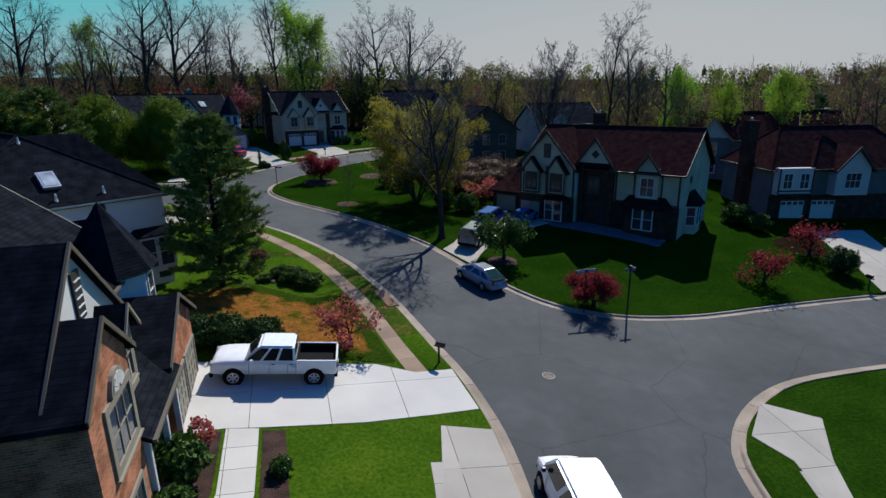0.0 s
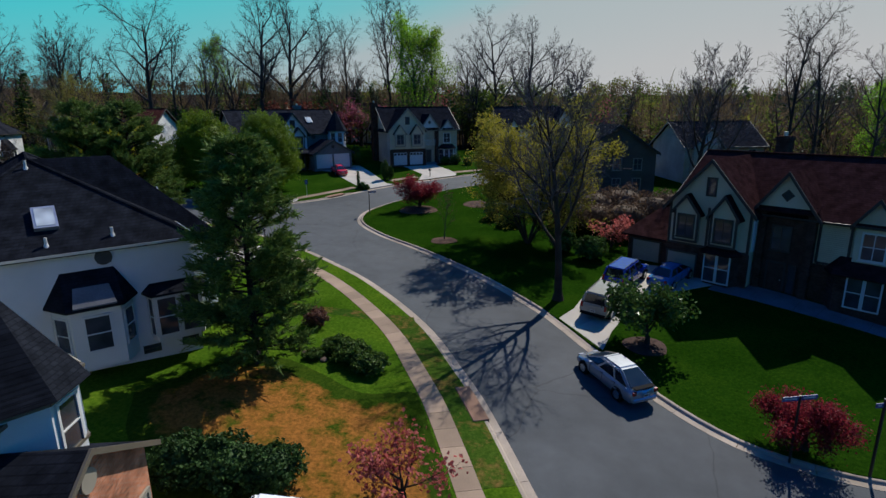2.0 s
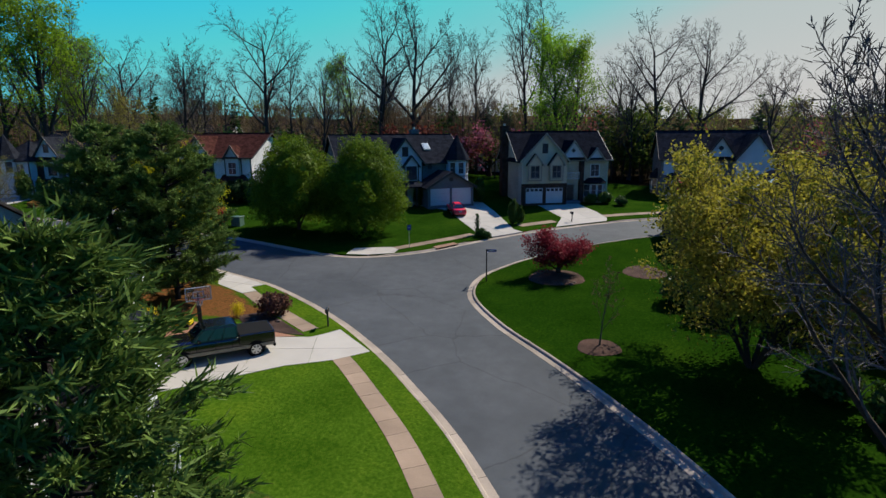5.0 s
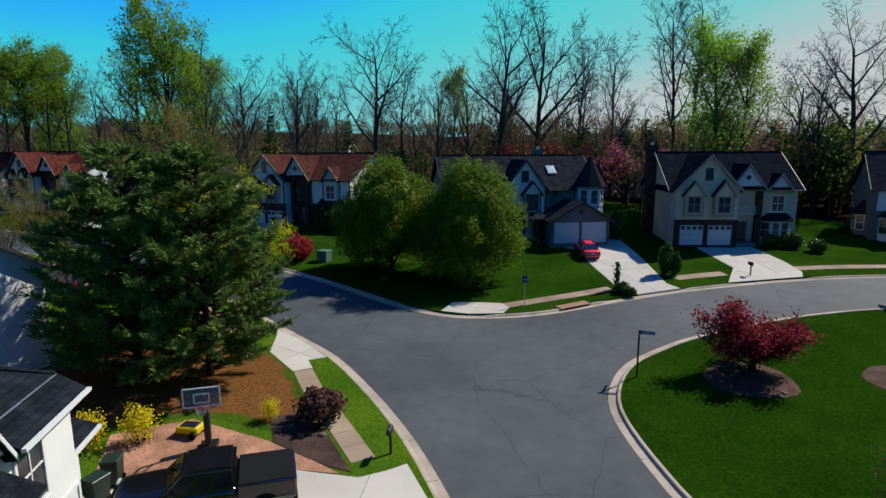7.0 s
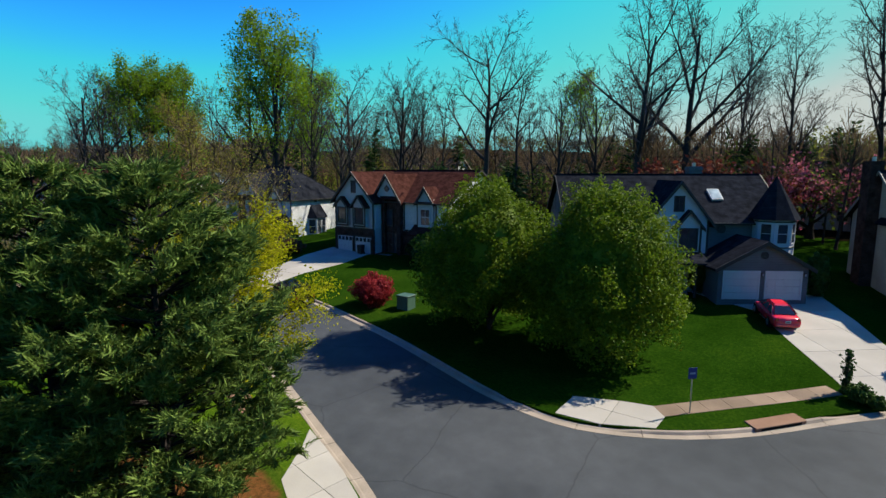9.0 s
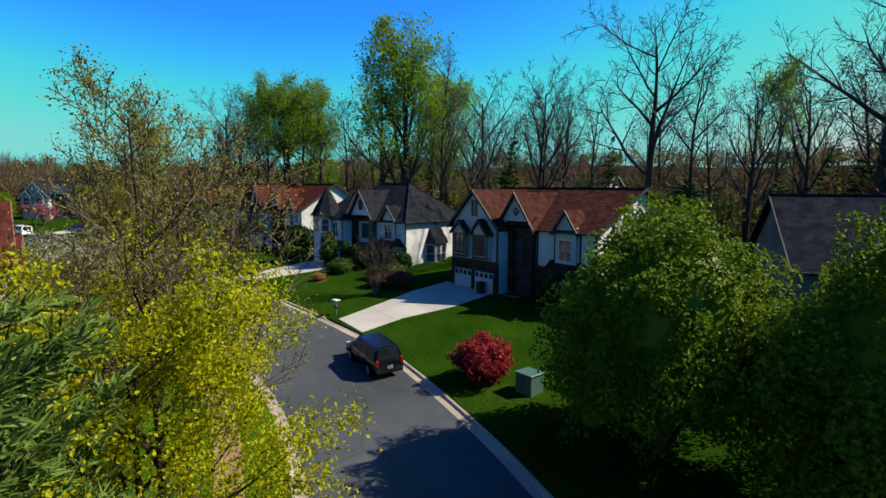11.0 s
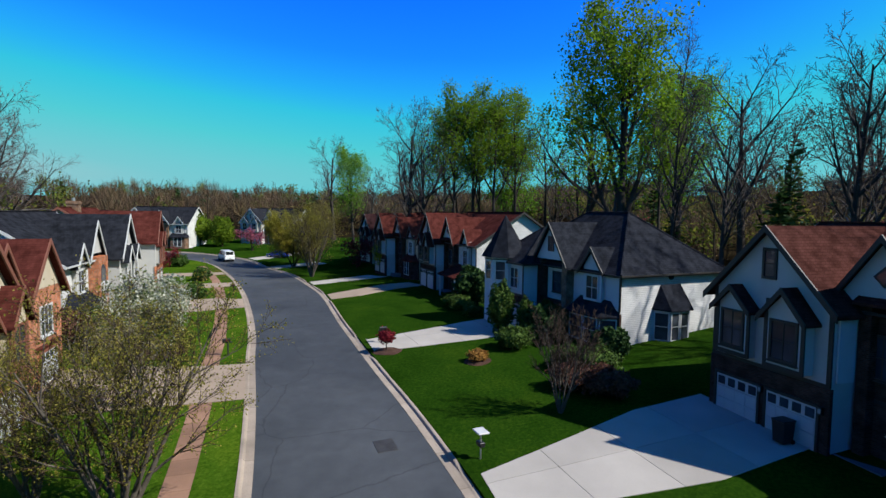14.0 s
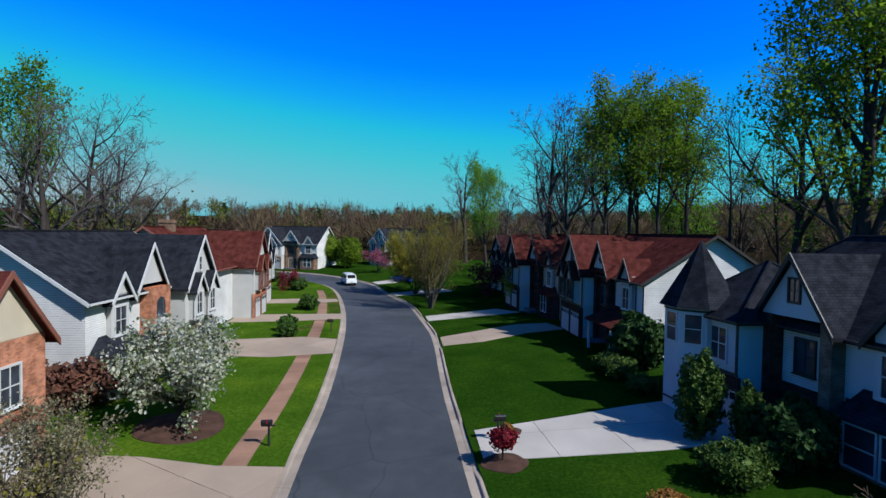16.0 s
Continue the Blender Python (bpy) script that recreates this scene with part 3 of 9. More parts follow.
# ground that reaches the horizon
def ridge(r, x, y):
    """The wooded hills that rise all round, r metres out."""
    return min(1.0, max(0.0, (r - 140) / 180)) * max(0.0, min(1.0, (600 - r) / 200)) * (17.5 + 8.0 * noise.noise((x * 0.005, y * 0.005, 3.1)))


def far_ground():
    rings = [0, 15, 30, 45, 60, 75, 90, 105, 120, 140, 165, 200, 250, 330, 450, 650, 1000, 1700, 3200]
    seg, co, faces = 72, [], []
    for r in rings:
        for k in range(seg):
            a = 2 * math.pi * k / seg
            x, y = -45 + r * 1.25 * math.cos(a), 65 + r * math.sin(a)
            co.append((x, y, land(x, y) - 0.12 + ridge(r, x, y)))
    for i in range(len(rings) - 1):
        for k in range(seg):
            j = (k + 1) % seg
            faces.append((i * seg + k, i * seg + j, (i + 1) * seg + j, (i + 1) * seg + k))
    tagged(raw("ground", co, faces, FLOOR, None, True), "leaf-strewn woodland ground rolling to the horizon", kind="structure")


far_ground()
ROAD_OUTLINE = WEST_KERB + NORTH_KERB + EAST_KERB + SOUTH_KERB
tagged(region("road", ROAD_OUTLINE, 0.0, ASPHALT, None, 4.0, 0.1), "worn grey asphalt street with hairline cracks", kind="structure")

# places where a drive crosses the kerb
DIPS = [(1.9, 24.0, 2.6), (3.2, 17.5, 3.6), (-23.8, 56.1, 2.7), (-39, 62.2, 2.8), (-39, 71.0, 0.1), (-35.2, 72.0, 2.0), (0.7, 43.4, 2.5), (-25.7, 84.8, 3.2), (-18.2, 94.8, 3.3), (-69.7, 69.2, 2.3), (-90.4, 62.4, 2.2), (-112.2, 55.6, 2.2), (-125, 50.9, 2.0), (-83.6, 57.0, 3.3), (-108, 48.8, 2.6), (-122.8, 42.8, 2.0), (35.8, 38.9, 2.0), (15, 23.9, 2.6)]


def kerb(name, line, label):
    """Gutter and kerb in lengths of about three metres, on the left of the line."""
    parent = thing(name, label, "kerb", kind="structure")
    pts = even(line, 1.0)
    profile = ((-0.05, -0.1), (-0.02, 0.012), (0.34, 0.02), (0.42, 0.125), (0.46, 0.145), (0.58, 0.145), (0.6, -0.15))
    rows = []
    lines = [offset(pts, d) for d, _ in profile]
    for i, p in enumerate(pts):
        k = 1.0
        for dx, dy, r in DIPS:
            gap = math.hypot(p[0] - dx, p[1] - dy)
            k = min(k, max(0.0, (gap - r) / 0.9))
        row = []
        for (d, h), ln in zip(profile, lines):
            x, y = ln[i]
            hh = h if h < 0.1 else max(0.045, h * k)
            row.append((x, y, land(p[0], p[1]) + hh))
        rows.append(row)
    for s in range(0, len(rows) - 1, 3):
        e = min(s + 3, len(rows) - 1)
        seg = [list(map(Vector, r)) for r in rows[s:e + 1]]
        cut = (seg[1][0] - seg[0][0]).normalized() * 0.012
        seg[0] = [v + cut for v in seg[0]]
        seg[-1] = [v - cut for v in seg[-1]]
        co = [tuple(v) for r in seg for v in r]
        n = len(profile)
        faces = [(i * n + k, i * n + k + 1, (i + 1) * n + k + 1, (i + 1) * n + k) for i in range(len(seg) - 1) for k in range(n - 1)]
        faces += [tuple(range(n)), tuple(range((len(seg) - 1) * n + n - 1, (len(seg) - 1) * n - 1, -1))]
        raw("kerb_section", co, faces, KERB, parent)


BACK = 0.59
WEST_BACK, NORTH_BACK, EAST_BACK, SOUTH_BACK = (offset(ln, BACK) for ln in (WEST_KERB, NORTH_KERB, EAST_KERB, SOUTH_KERB))
GRASS_H = 0.13
region("lawn_west", WEST_BACK + [(-175, -30), (-60, -20), (4.4, -8)], GRASS_H, LAWN_LUSH, None, 4.0, 0.4, "mown green lawns between houses and street")
region("lawn_north", NORTH_BACK + [(15, 135), (-60, 128), (-150, 96), (-225, 60), (-225, -15)], GRASS_H, LAWN, None, 4.0, 0.4, "mown green lawns sloping up to the houses")
region("lawn_east", EAST_BACK + [(80, 70), (40, 85), (25, 100)], GRASS_H, LAWN_DEEP_SHADE, None, 3.0, 0.4, "deep green corner lawn, some tree shade in its colour")
region("lawn_south", SOUTH_BACK + [(13, -8), (80, -8)], GRASS_H, LAWN, None, 4.0, 0.4, "green corner lawn beside a curved walk")
region("dry_lawn", curved([(-18.6, 30.5), (-16.8, 34.2), (-14.3, 35.6), (-11.5, 34.7), (-9.0, 33.7), (-6.9, 34.5), (-6.2, 33.7), (-4.75, 30.7), (-3.2, 27.3), (-2.8, 26.0), (-5.5, 25.9), (-9, 25.6), (-12.6, 26.2), (-16.4, 27.6), (-18.6, 30.5)], 4)[:-1], GRASS_H + 0.012, LAWN_DRY, None, 0.8, 0.1, "straw coloured dormant lawn with bare orange soil patches", soft=1.1)
strip = [p for p in WEST_KERB if 29.5 < p[1] < 44]
region("verge_strip", offset(strip, 0.63) + offset(strip, 1.93)[::-1], GRASS_H + 0.01, VERGE, None, 0.8, 0.1, "patchy strip of grass and straw between walk and kerb")
region("pine_litter", curved([(-47.2, 52.5), (-45, 57.2), (-41, 59.8), (-37.2, 59.2), (-34.2, 57.9), (-31.6, 56.9), (-31.2, 55.0), (-33.4, 53.9), (-35.9, 52.7), (-37.4, 49.5), (-42, 46.2), (-46, 48.5), (-47.2, 52.5)], 4)[:-1], GRASS_H + 0.012, LITTER, None, 1.0, 0.1, "orange brown fallen needles under pines", soft=0.7)

# ---- houses ----
class House:
    """A house with its own axes: x along the front from its left to its right as seen from the street, y into the depth, z up from the floor."""

    def __init__(self, name, label, left, yaw, floor, siding, roof, trim, upper, brick, rake=0.28):
        self.e = thing(name, label, "house", pose(left[0], left[1], floor, 0, 0, yaw))
        self.rake = rake
        self.siding, self.roof, self.trim, self.upper, self.brick = siding, roof, trim, upper, brick

    def add(self, name, bm, material, parent=None, label=""):
        return part(name, bm, material, parent or self.e, label)

    def wall(self, x0, x1, y0, y1, h, material=None, z=-1.6, name="wall", label=""):
        return self.add(name, single(box, x0, x1, y0, y1, z, h), material or self.siding, None, label)

    def slabs(self, quads, material=None, thick=0.16, name="roof", label=""):
        bm = bmesh.new()
        for q in quads:
            prism(bm, q, (0, 0, -thick))
        return self.add(name, bm, material or self.roof, None, label)

    def roof_x(self, x0, x1, y0, y1, he, hr, over=0.45, gable=None):
        """Gabled roof with its ridge along x."""
        ym, k = (y0 + y1) / 2, (hr - he) / ((y1 - y0) / 2)
        lo = he - over * k
        r = self.slabs([[(x0 - over, y0 - over, lo), (x1 + over, y0 - over, lo), (x1 + over, ym, hr), (x0 - over, ym, hr)], [(x1 + over, y1 + over, lo), (x0 - over, y1 + over, lo), (x0 - over, ym, hr), (x1 + over, ym, hr)]])
        self.add("ridge_cap", single(box, x0 - over, x1 + over, ym - 0.14, ym + 0.14, hr - 0.03, hr + 0.05), self.roof, r)
        for xx, s in ((x0, 1), (x1, -1)):
            self.add("gable_wall", single(prism, [(xx, y0, he - 0.02), (xx, y1, he - 0.02), (xx, ym, hr - 0.12)], (s * 0.2, 0, 0)), gable or self.siding)
            bm = bmesh.new()
            xo = xx - s * (over + 0.03)
            for ya in (y0 - over, y1 + over):
                prism(bm, [(xo, ya, lo - 0.2), (xo, ym, hr - 0.2), (xo, ym, hr + 0.03), (xo, ya, lo + 0.03)], (s * 0.06, 0, 0))
            self.add("rake_board", bm, self.trim)
        for yy, s in ((y0 - over, -1), (y1 + over, 1)):
            self.gutter((x0 - over, yy + s * 0.06, lo - 0.06), (x1 + over, yy + s * 0.06, lo - 0.06))
        return r

    def gutter(self, a, b):
        a, b = Vector(a), Vector(b)
        d = (b - a).normalized()
        w = d.cross(Vector((0, 0, 1))).normalized() * 0.06
        bm = bmesh.new()
        prism(bm, [a - w + Vector((0, 0, -0.05)), a + w + Vector((0, 0, -0.05)), a + w + Vector((0, 0, 0.06)), a - w + Vector((0, 0, 0.06))], b - a)
        self.add("gutter", bm, self.trim)

    def roof_y(self, x0, x1, y0, y1, he, hr, over=0.35, gable=None, front=None):
        """Gabled roof with its ridge along y and its gable to the front at y0; it runs back to y1."""
        xm, k = (x0 + x1) / 2, (hr - he) / ((x1 - x0) / 2)
        lo, yf = he - over * k, y0 - (over if front is None else front)
        r = self.slabs([[(x0 - over, yf, lo), (xm, yf, hr), (xm, y1, hr), (x0 - over, y1, lo)], [(xm, yf, hr), (x1 + over, yf, lo), (x1 + over, y1, lo), (xm, y1, hr)]], name="front_roof")
        self.add("gable_wall", single(prism, [(x0, y0, he - 0.03), (x1, y0, he - 0.03), (xm, y0, hr - 0.12)], (0, 0.2, 0)), gable or self.upper)
        for xa in (x0 - over, x1 + over):
            self.add("rake_board", single(prism, [(xa, yf - 0.03, lo - self.rake), (xm, yf - 0.03, hr - self.rake), (xm, yf - 0.03, hr + 0.03), (xa, yf - 0.03, lo + 0.03)], (0, 0.07, 0)), self.trim)
        return r

    def roof_hip(self, x0, x1, y0, y1, he, hr, over=0.45, inset=None):
        ym = (y0 + y1) / 2
        ins = inset or (y1 - y0) / 2
        k = (hr - he) / ((y1 - y0) / 2)
        lo = he - over * k
        a, b, c, d = (x0 - over, y0 - over, lo), (x1 + over, y0 - over, lo), (x1 + over, y1 + over, lo), (x0 - over, y1 + over, lo)
        e, f = (x0 + ins, ym, hr), (x1 - ins, ym, hr)
        r = self.slabs([[a, b, f, e], [b, c, f], [c, d, e, f], [d, a, e]])
        bm = bmesh.new()
        for p, q in ((a, e), (b, f), (c, f), (d, e), (e, f)):
            rod(bm, Vector(p) + Vector((0, 0, 0.01)), Vector(q) + Vector((0, 0, 0.01)), 0.09, n=6)
        self.add("ridge_cap", bm, self.roof, r)
        for p, q in ((a, b), (b, c), (c, d), (d, a)):
            self.gutter((p[0], p[1], lo - 0.06), (q[0], q[1], lo - 0.06))
        return r

    def place(self, face, u, at, z):
        """Axes of a wall face: F front, L left side, R right side. u runs along the wall; at: the wall's plane."""
        if face == "F":
            return pose(u, at, z)
        if face == "R":
            return pose(at, u, z, 0, 0, 90)
        return pose(at, u, z, 0, 0, -90)

    def window(self, face, u, at, z, w, h, trim=None, sashes=2, board=0.1, glass=GLASS, sill=True, shutters=None, parent=None):
        """A window of clear size w by h with its middle at u and its foot at z."""
        m = self.place(face, u, at, z)
        trim = trim or self.trim
        bm = bmesh.new()
        for x0, x1, z0, z1 in ((-w / 2 - board, -w / 2, -board, h + board), (w / 2, w / 2 + board, -board, h + board), (-w / 2, w / 2, -board, 0), (-w / 2, w / 2, h, h + board)):
            box(bm, x0, x1, -0.07, 0.05, z0, z1, m)
        fr = self.add("window", bm, trim, parent)
        self.add("pane", single(box, -w / 2, w / 2, -0.02, 0.03, 0, h, m), glass, fr)
        bm = bmesh.new()
        box(bm, -w / 2, w / 2, -0.045, 0.0, h / 2 - 0.025, h / 2 + 0.025, m)
        for k in range(1, sashes):
            x = -w / 2 + w * k / sashes
            box(bm, x - 0.025, x + 0.025, -0.045, 0.0, 0, h, m)
        self.add("muntin", bm, trim, fr)
        if sill:
            self.add("sill", single(box, -w / 2 - board - 0.05, w / 2 + board + 0.05, -0.14, 0.03, -board - 0.05, -board, m), trim, fr)
        if shutters:
            for s in (-1, 1):
                x0 = s * (w / 2 + board + 0.22)
                bm = bmesh.new()
                box(bm, x0 - 0.19, x0 + 0.19, -0.06, 0.02, -0.02, h + 0.02, m)
                for k in range(int(h / 0.12)):
                    box(bm, x0 - 0.15, x0 + 0.15, -0.075, -0.05, 0.05 + k * 0.12, 0.12 + k * 0.12, m)
                self.add("shutter", bm, shutters, fr)
        return fr

    def boards(self, face, at, segs, w=0.16, material=None):
        """Half timbering: boards from (u0, z0) to (u1, z1) on a wall."""
        for u0, z0, u1, z1 in segs:
            m = self.place(face, 0, at, 0)
            a, b = Vector((u0, 0, z0)), Vector((u1, 0, z1))
            n = Vector((-(b - a).z, 0, (b - a).x)).normalized() * w / 2
            bm = bmesh.new()
            prism(bm, [a - n + Vector((0, -0.045, 0)), b - n + Vector((0, -0.045, 0)), b + n + Vector((0, -0.045, 0)), a + n + Vector((0, -0.045, 0))], (0, 0.07, 0))
            bmesh.ops.transform(bm, matrix=m, verts=bm.verts)
            self.add("timber_board", bm, material or self.trim)

    def garage_door(self, x, at, w=2.5, h=2.15, material=DOOR_WHITE, face="F", lights=True, frame=None, z=0.0):
        m = self.place(face, x, at, z)
        bm = bmesh.new()
        rows, cols = 4, 4
        for r in range(rows):
            box(bm, -w / 2, w / 2, -0.03, 0.05, h * r / rows + 0.008, h * (r + 1) / rows - 0.008, m)
        box(bm, -w / 2, w / 2, 0.0, 0.05, 0.0, h, m)
        door = self.add("garage_door", bm, material)
        for r in range(rows - (1 if lights else 0)):
            for c in range(cols):
                x0, z0 = -w / 2 + w * c / cols, h * r / rows
                self.add("door_panel", single(box, x0 + 0.07, x0 + w / cols - 0.07, -0.05, -0.02, z0 + 0.07, z0 + h / rows - 0.07, m), material, door)
        bm = bmesh.new()
        for x0, x1, z0, z1 in ((-w / 2 - 0.12, -w / 2, 0, h + 0.12), (w / 2, w / 2 + 0.12, 0, h + 0.12), (-w / 2, w / 2, h, h + 0.12)):
            box(bm, x0, x1, -0.08, 0.05, z0, z1, m)
        self.add("door_frame", bm, frame or self.trim, door)
        if lights:
            for c in range(cols):
                x0, z0 = -w / 2 + w * c / cols, h * 3 / rows
                self.add("pane", single(box, x0 + 0.09, x0 + w / cols - 0.09, -0.045, 0.0, z0 + 0.08, z0 + h / rows - 0.1, m), GLASS, door)
        return door

    def bay(self, face, u, at, z0, z1, w, d, rise, trim=None, wall=None, lights=3, base=True, cheek=0.45):
        """A projecting window bay with slanted cheeks and a small hipped roof that leans on the wall."""
        m = self.place(face, u, at, 0.0)
        trim, wall = trim or self.trim, wall or self.upper
        c = d * cheek / 0.45 * 0.75
        foot = [(-w / 2, 0.05), (-w / 2 + c, -d), (w / 2 - c, -d), (w / 2, 0.05)]
        bm = bmesh.new()
        prism(bm, [(x, y, z0 - (1.2 if base else 0.0)) for x, y in foot], (0, 0, z1 - z0 + (1.2 if base else 0.0)))
        bmesh.ops.transform(bm, matrix=m, verts=bm.verts)
        body = self.add("bay_window", bm, wall)
        o = 0.25
        eave = [(-w / 2 - o, 0.05, z1), (-w / 2 + c - o * 0.6, -d - o, z1 - 0.04), (w / 2 - c + o * 0.6, -d - o, z1 - 0.04), (w / 2 + o, 0.05, z1)]
        top = [(-w / 2 + c * 0.9, 0.05, z1 + rise), (w / 2 - c * 0.9, 0.05, z1 + rise)]
        bm = bmesh.new()
        for q in ([eave[1], eave[2], top[1], top[0]], [eave[0], eave[1], top[0]], [eave[2], eave[3], top[1]]):
            prism(bm, q, (0, 0, -0.1))
        bmesh.ops.transform(bm, matrix=m, verts=bm.verts)
        self.add("bay_roof", bm, self.roof, body)
        wh = (z1 - z0) * {1: 0.52, 2: 0.82, 3: 0.74}[lights]
        for (ax, ay), (bx, by) in zip(foot, foot[1:]):
            length = math.hypot(bx - ax, by - ay)
            if length < 0.5 or lights == 2 and abs(by - ay) > 0.01:
                continue
            local = m @ Matrix.Translation(((ax + bx) / 2, (ay + by) / 2, z0 + (z1 - z0) * (0.3 if lights == 1 else 0.13))) @ Matrix.Rotation(math.atan2(by - ay, bx - ax), 4, "Z")
            count = 2 if length > 1.5 and lights != 1 or lights == 2 else 1
            for k in range(count):
                cx = (k - (count - 1) / 2) * length / count
                ww = min(0.95 if lights == 1 else 1.5, length / count - (0.5 if lights == 1 else 0.26))
                if lights == 2:
                    cx, ww = (k - 0.5) * 0.95, 0.76
                bm = bmesh.new()
                for x0, x1, a, b in ((-ww / 2 - 0.09, -ww / 2, -0.09, wh + 0.09), (ww / 2, ww / 2 + 0.09, -0.09, wh + 0.09), (-ww / 2, ww / 2, -0.09, 0), (-ww / 2, ww / 2, wh, wh + 0.09), (-ww / 2, ww / 2, wh / 2 - 0.025, wh / 2 + 0.025)):
                    box(bm, cx + x0, cx + x1, -0.06, 0.04, a, b, local)
                self.add("window_frame", bm, trim, body)
                self.add("pane", single(box, cx - ww / 2, cx + ww / 2, -0.025, 0.03, 0, wh, local), GLASS, body)
        return body

    def oriel(self, x, at, w=1.5, z0=3.15, z1=5.5, apex=6.8, d=0.45, trim=None):
        """An upper window in a shallow box with its own little gable."""
        trim = trim or self.trim
        b = self.add("oriel", single(box, x - w / 2, x + w / 2, at - d, at + 0.05, z0, z1), self.upper)
        o = 0.28
        bm = bmesh.new()
        for s in (-1, 1):
            q = [(x, at - d - 0.3, apex), (x, at + 1.6, apex), (x + s * (w / 2 + o), at + 1.6, z1 - 0.25), (x + s * (w / 2 + o), at - d - 0.3, z1 - 0.25)]
            prism(bm, q, (0, 0, -0.12))
        self.add("oriel_roof", bm, self.roof, b)
        self.add("gable_wall", single(prism, [(x - w / 2, at - d, z1 - 0.02), (x + w / 2, at - d, z1 - 0.02), (x, at - d, apex - 0.2)], (0, 0.15, 0)), self.upper, b)
        bm = bmesh.new()
        for s in (-1, 1):
            prism(bm, [(x + s * (w / 2 + o), at - d - 0.33, z1 - 0.22 - self.rake), (x, at - d - 0.33, apex + 0.02 - self.rake), (x, at - d - 0.33, apex + 0.02), (x + s * (w / 2 + o), at - d - 0.33, z1 - 0.22)], (0, 0.06, 0))
            box(bm, x + s * w / 2 - 0.08, x + s * w / 2 + 0.08, at - d - 0.04, at - d + 0.03, z0, z1)
        box(bm, x - w / 2, x + w / 2, at - d - 0.06, at - d + 0.03, z0 - 0.02, z0 + 0.16)
        self.add("rake_board", bm, trim, b)
        self.window("F", x, at - d, z0 + 0.45, w - 0.65, 1.55, trim, 2, 0.12, parent=b)

    def gable_diamond(self, x, at, z, s=0.42):
        bm = bmesh.new()
        prism(bm, [(x - s, at - 0.05, z), (x, at - 0.05, z - s), (x + s, at - 0.05, z), (x, at - 0.05, z + s)], (0, 0.08, 0))
        f = self.add("vent", bm, self.trim)
        bm = bmesh.new()
        t = s * 0.68
        prism(bm, [(x - t, at - 0.07, z), (x, at - 0.07, z - t), (x + t, at - 0.07, z), (x, at - 0.07, z + t)], (0, 0.03, 0))
        self.add("pane", bm, GLASS, f)

    def round_vent(self, face, u, at, z, r=0.33):
        m = self.place(face, u, at, z)
        bm = bmesh.new()
        rod(bm, (0, -0.07, 0), (0, 0.03, 0), r, n=20)
        for k in range(5):
            box(bm, -r * 0.8, r * 0.8, -0.09, -0.05, -r * 0.75 + k * r * 0.34, -r * 0.75 + k * r * 0.34 + 0.05)
        bmesh.ops.transform(bm, matrix=m, verts=bm.verts)
        self.add("vent", bm, self.trim)

    def skylight(self, x, y, z, k, w=0.75, l=1.2):
        """On a front slope that climbs by k per metre of depth."""
        m = Matrix.Translation((x, y, z)) @ Matrix.Rotation(math.atan(k), 4, "X")
        f = self.add("skylight", single(box, -w / 2 - 0.09, w / 2 + 0.09, -l / 2 - 0.09, l / 2 + 0.09, -0.1, 0.14, m), TRIM_WHITE)
        self.add("pane", single(box, -w / 2, w / 2, -l / 2, l / 2, 0.1, 0.16, m), SKYLIGHT, f)

    def pipe(self, x, y, z, h=0.5):
        bm = bmesh.new()
        rod(bm, (x, y, z - 0.4), (x, y, z + h), 0.06, n=8)
        rod(bm, (x, y, z - 0.2), (x, y, z + 0.1), 0.16, 0.07, n=8)
        self.add("vent_pipe", bm, TRIM_WHITE)

    def chimney(self, x0, x1, y0, y1, top, material=None):
        bm = bmesh.new()
        box(bm, x0, x1, y0, y1, -1.6, top)
        box(bm, x0 - 0.06, x1 + 0.06, y0 - 0.06, y1 + 0.06, top - 0.35, top - 0.1)
        c = self.add("chimney", bm, material or self.brick)
        self.add("flue", single(rod, ((x0 + x1) / 2, (y0 + y1) / 2, top - 0.05), ((x0 + x1) / 2, (y0 + y1) / 2, top + 0.35), 0.16, n=10), METAL_GREY, c)

    def turret(self, x, y, r, z0, z1, apex, wall=None, sides=8, windows=(0, 1, 2, 3), start=0.0):
        a = [start + 2 * math.pi * (k + 0.5) / sides for k in range(sides)]
        t = self.add("turret", single(prism, [(x + r * math.cos(q), y + r * math.sin(q), z0) for q in a], (0, 0, z1 - z0)), wall or self.upper)
        bm = bmesh.new()
        ro = r + 0.35
        rim = [bm.verts.new((x + ro * math.cos(q), y + ro * math.sin(q), z1 - 0.1)) for q in a]
        tip = bm.verts.new((x, y, apex))
        for i in range(sides):
            bm.faces.new((rim[i], rim[(i + 1) % sides], tip))
        bm.faces.new(rim[::-1])
        self.add("turret_roof", bm, self.roof, t)
        for k in windows:
            q = start + 2 * math.pi * (k + 1) / sides
            ap = r * math.cos(math.pi / sides)
            local = Matrix.Translation((x + ap * math.cos(q), y + ap * math.sin(q), z0)) @ Matrix.Rotation(q + math.pi / 2, 4, "Z")
            w, h, b = r * 0.46, 1.5, z1 - z0 - 1.95
            bm = bmesh.new()
            for x0, x1, z_, zz in ((-w / 2 - 0.09, -w / 2, b - 0.09, b + h + 0.09), (w / 2, w / 2 + 0.09, b - 0.09, b + h + 0.09), (-w / 2, w / 2, b - 0.09, b), (-w / 2, w / 2, b + h, b + h + 0.09), (-w / 2, w / 2, b + h / 2 - 0.02, b + h / 2 + 0.02)):
                box(bm, x0, x1, -0.06, 0.04, z_, zz, local)
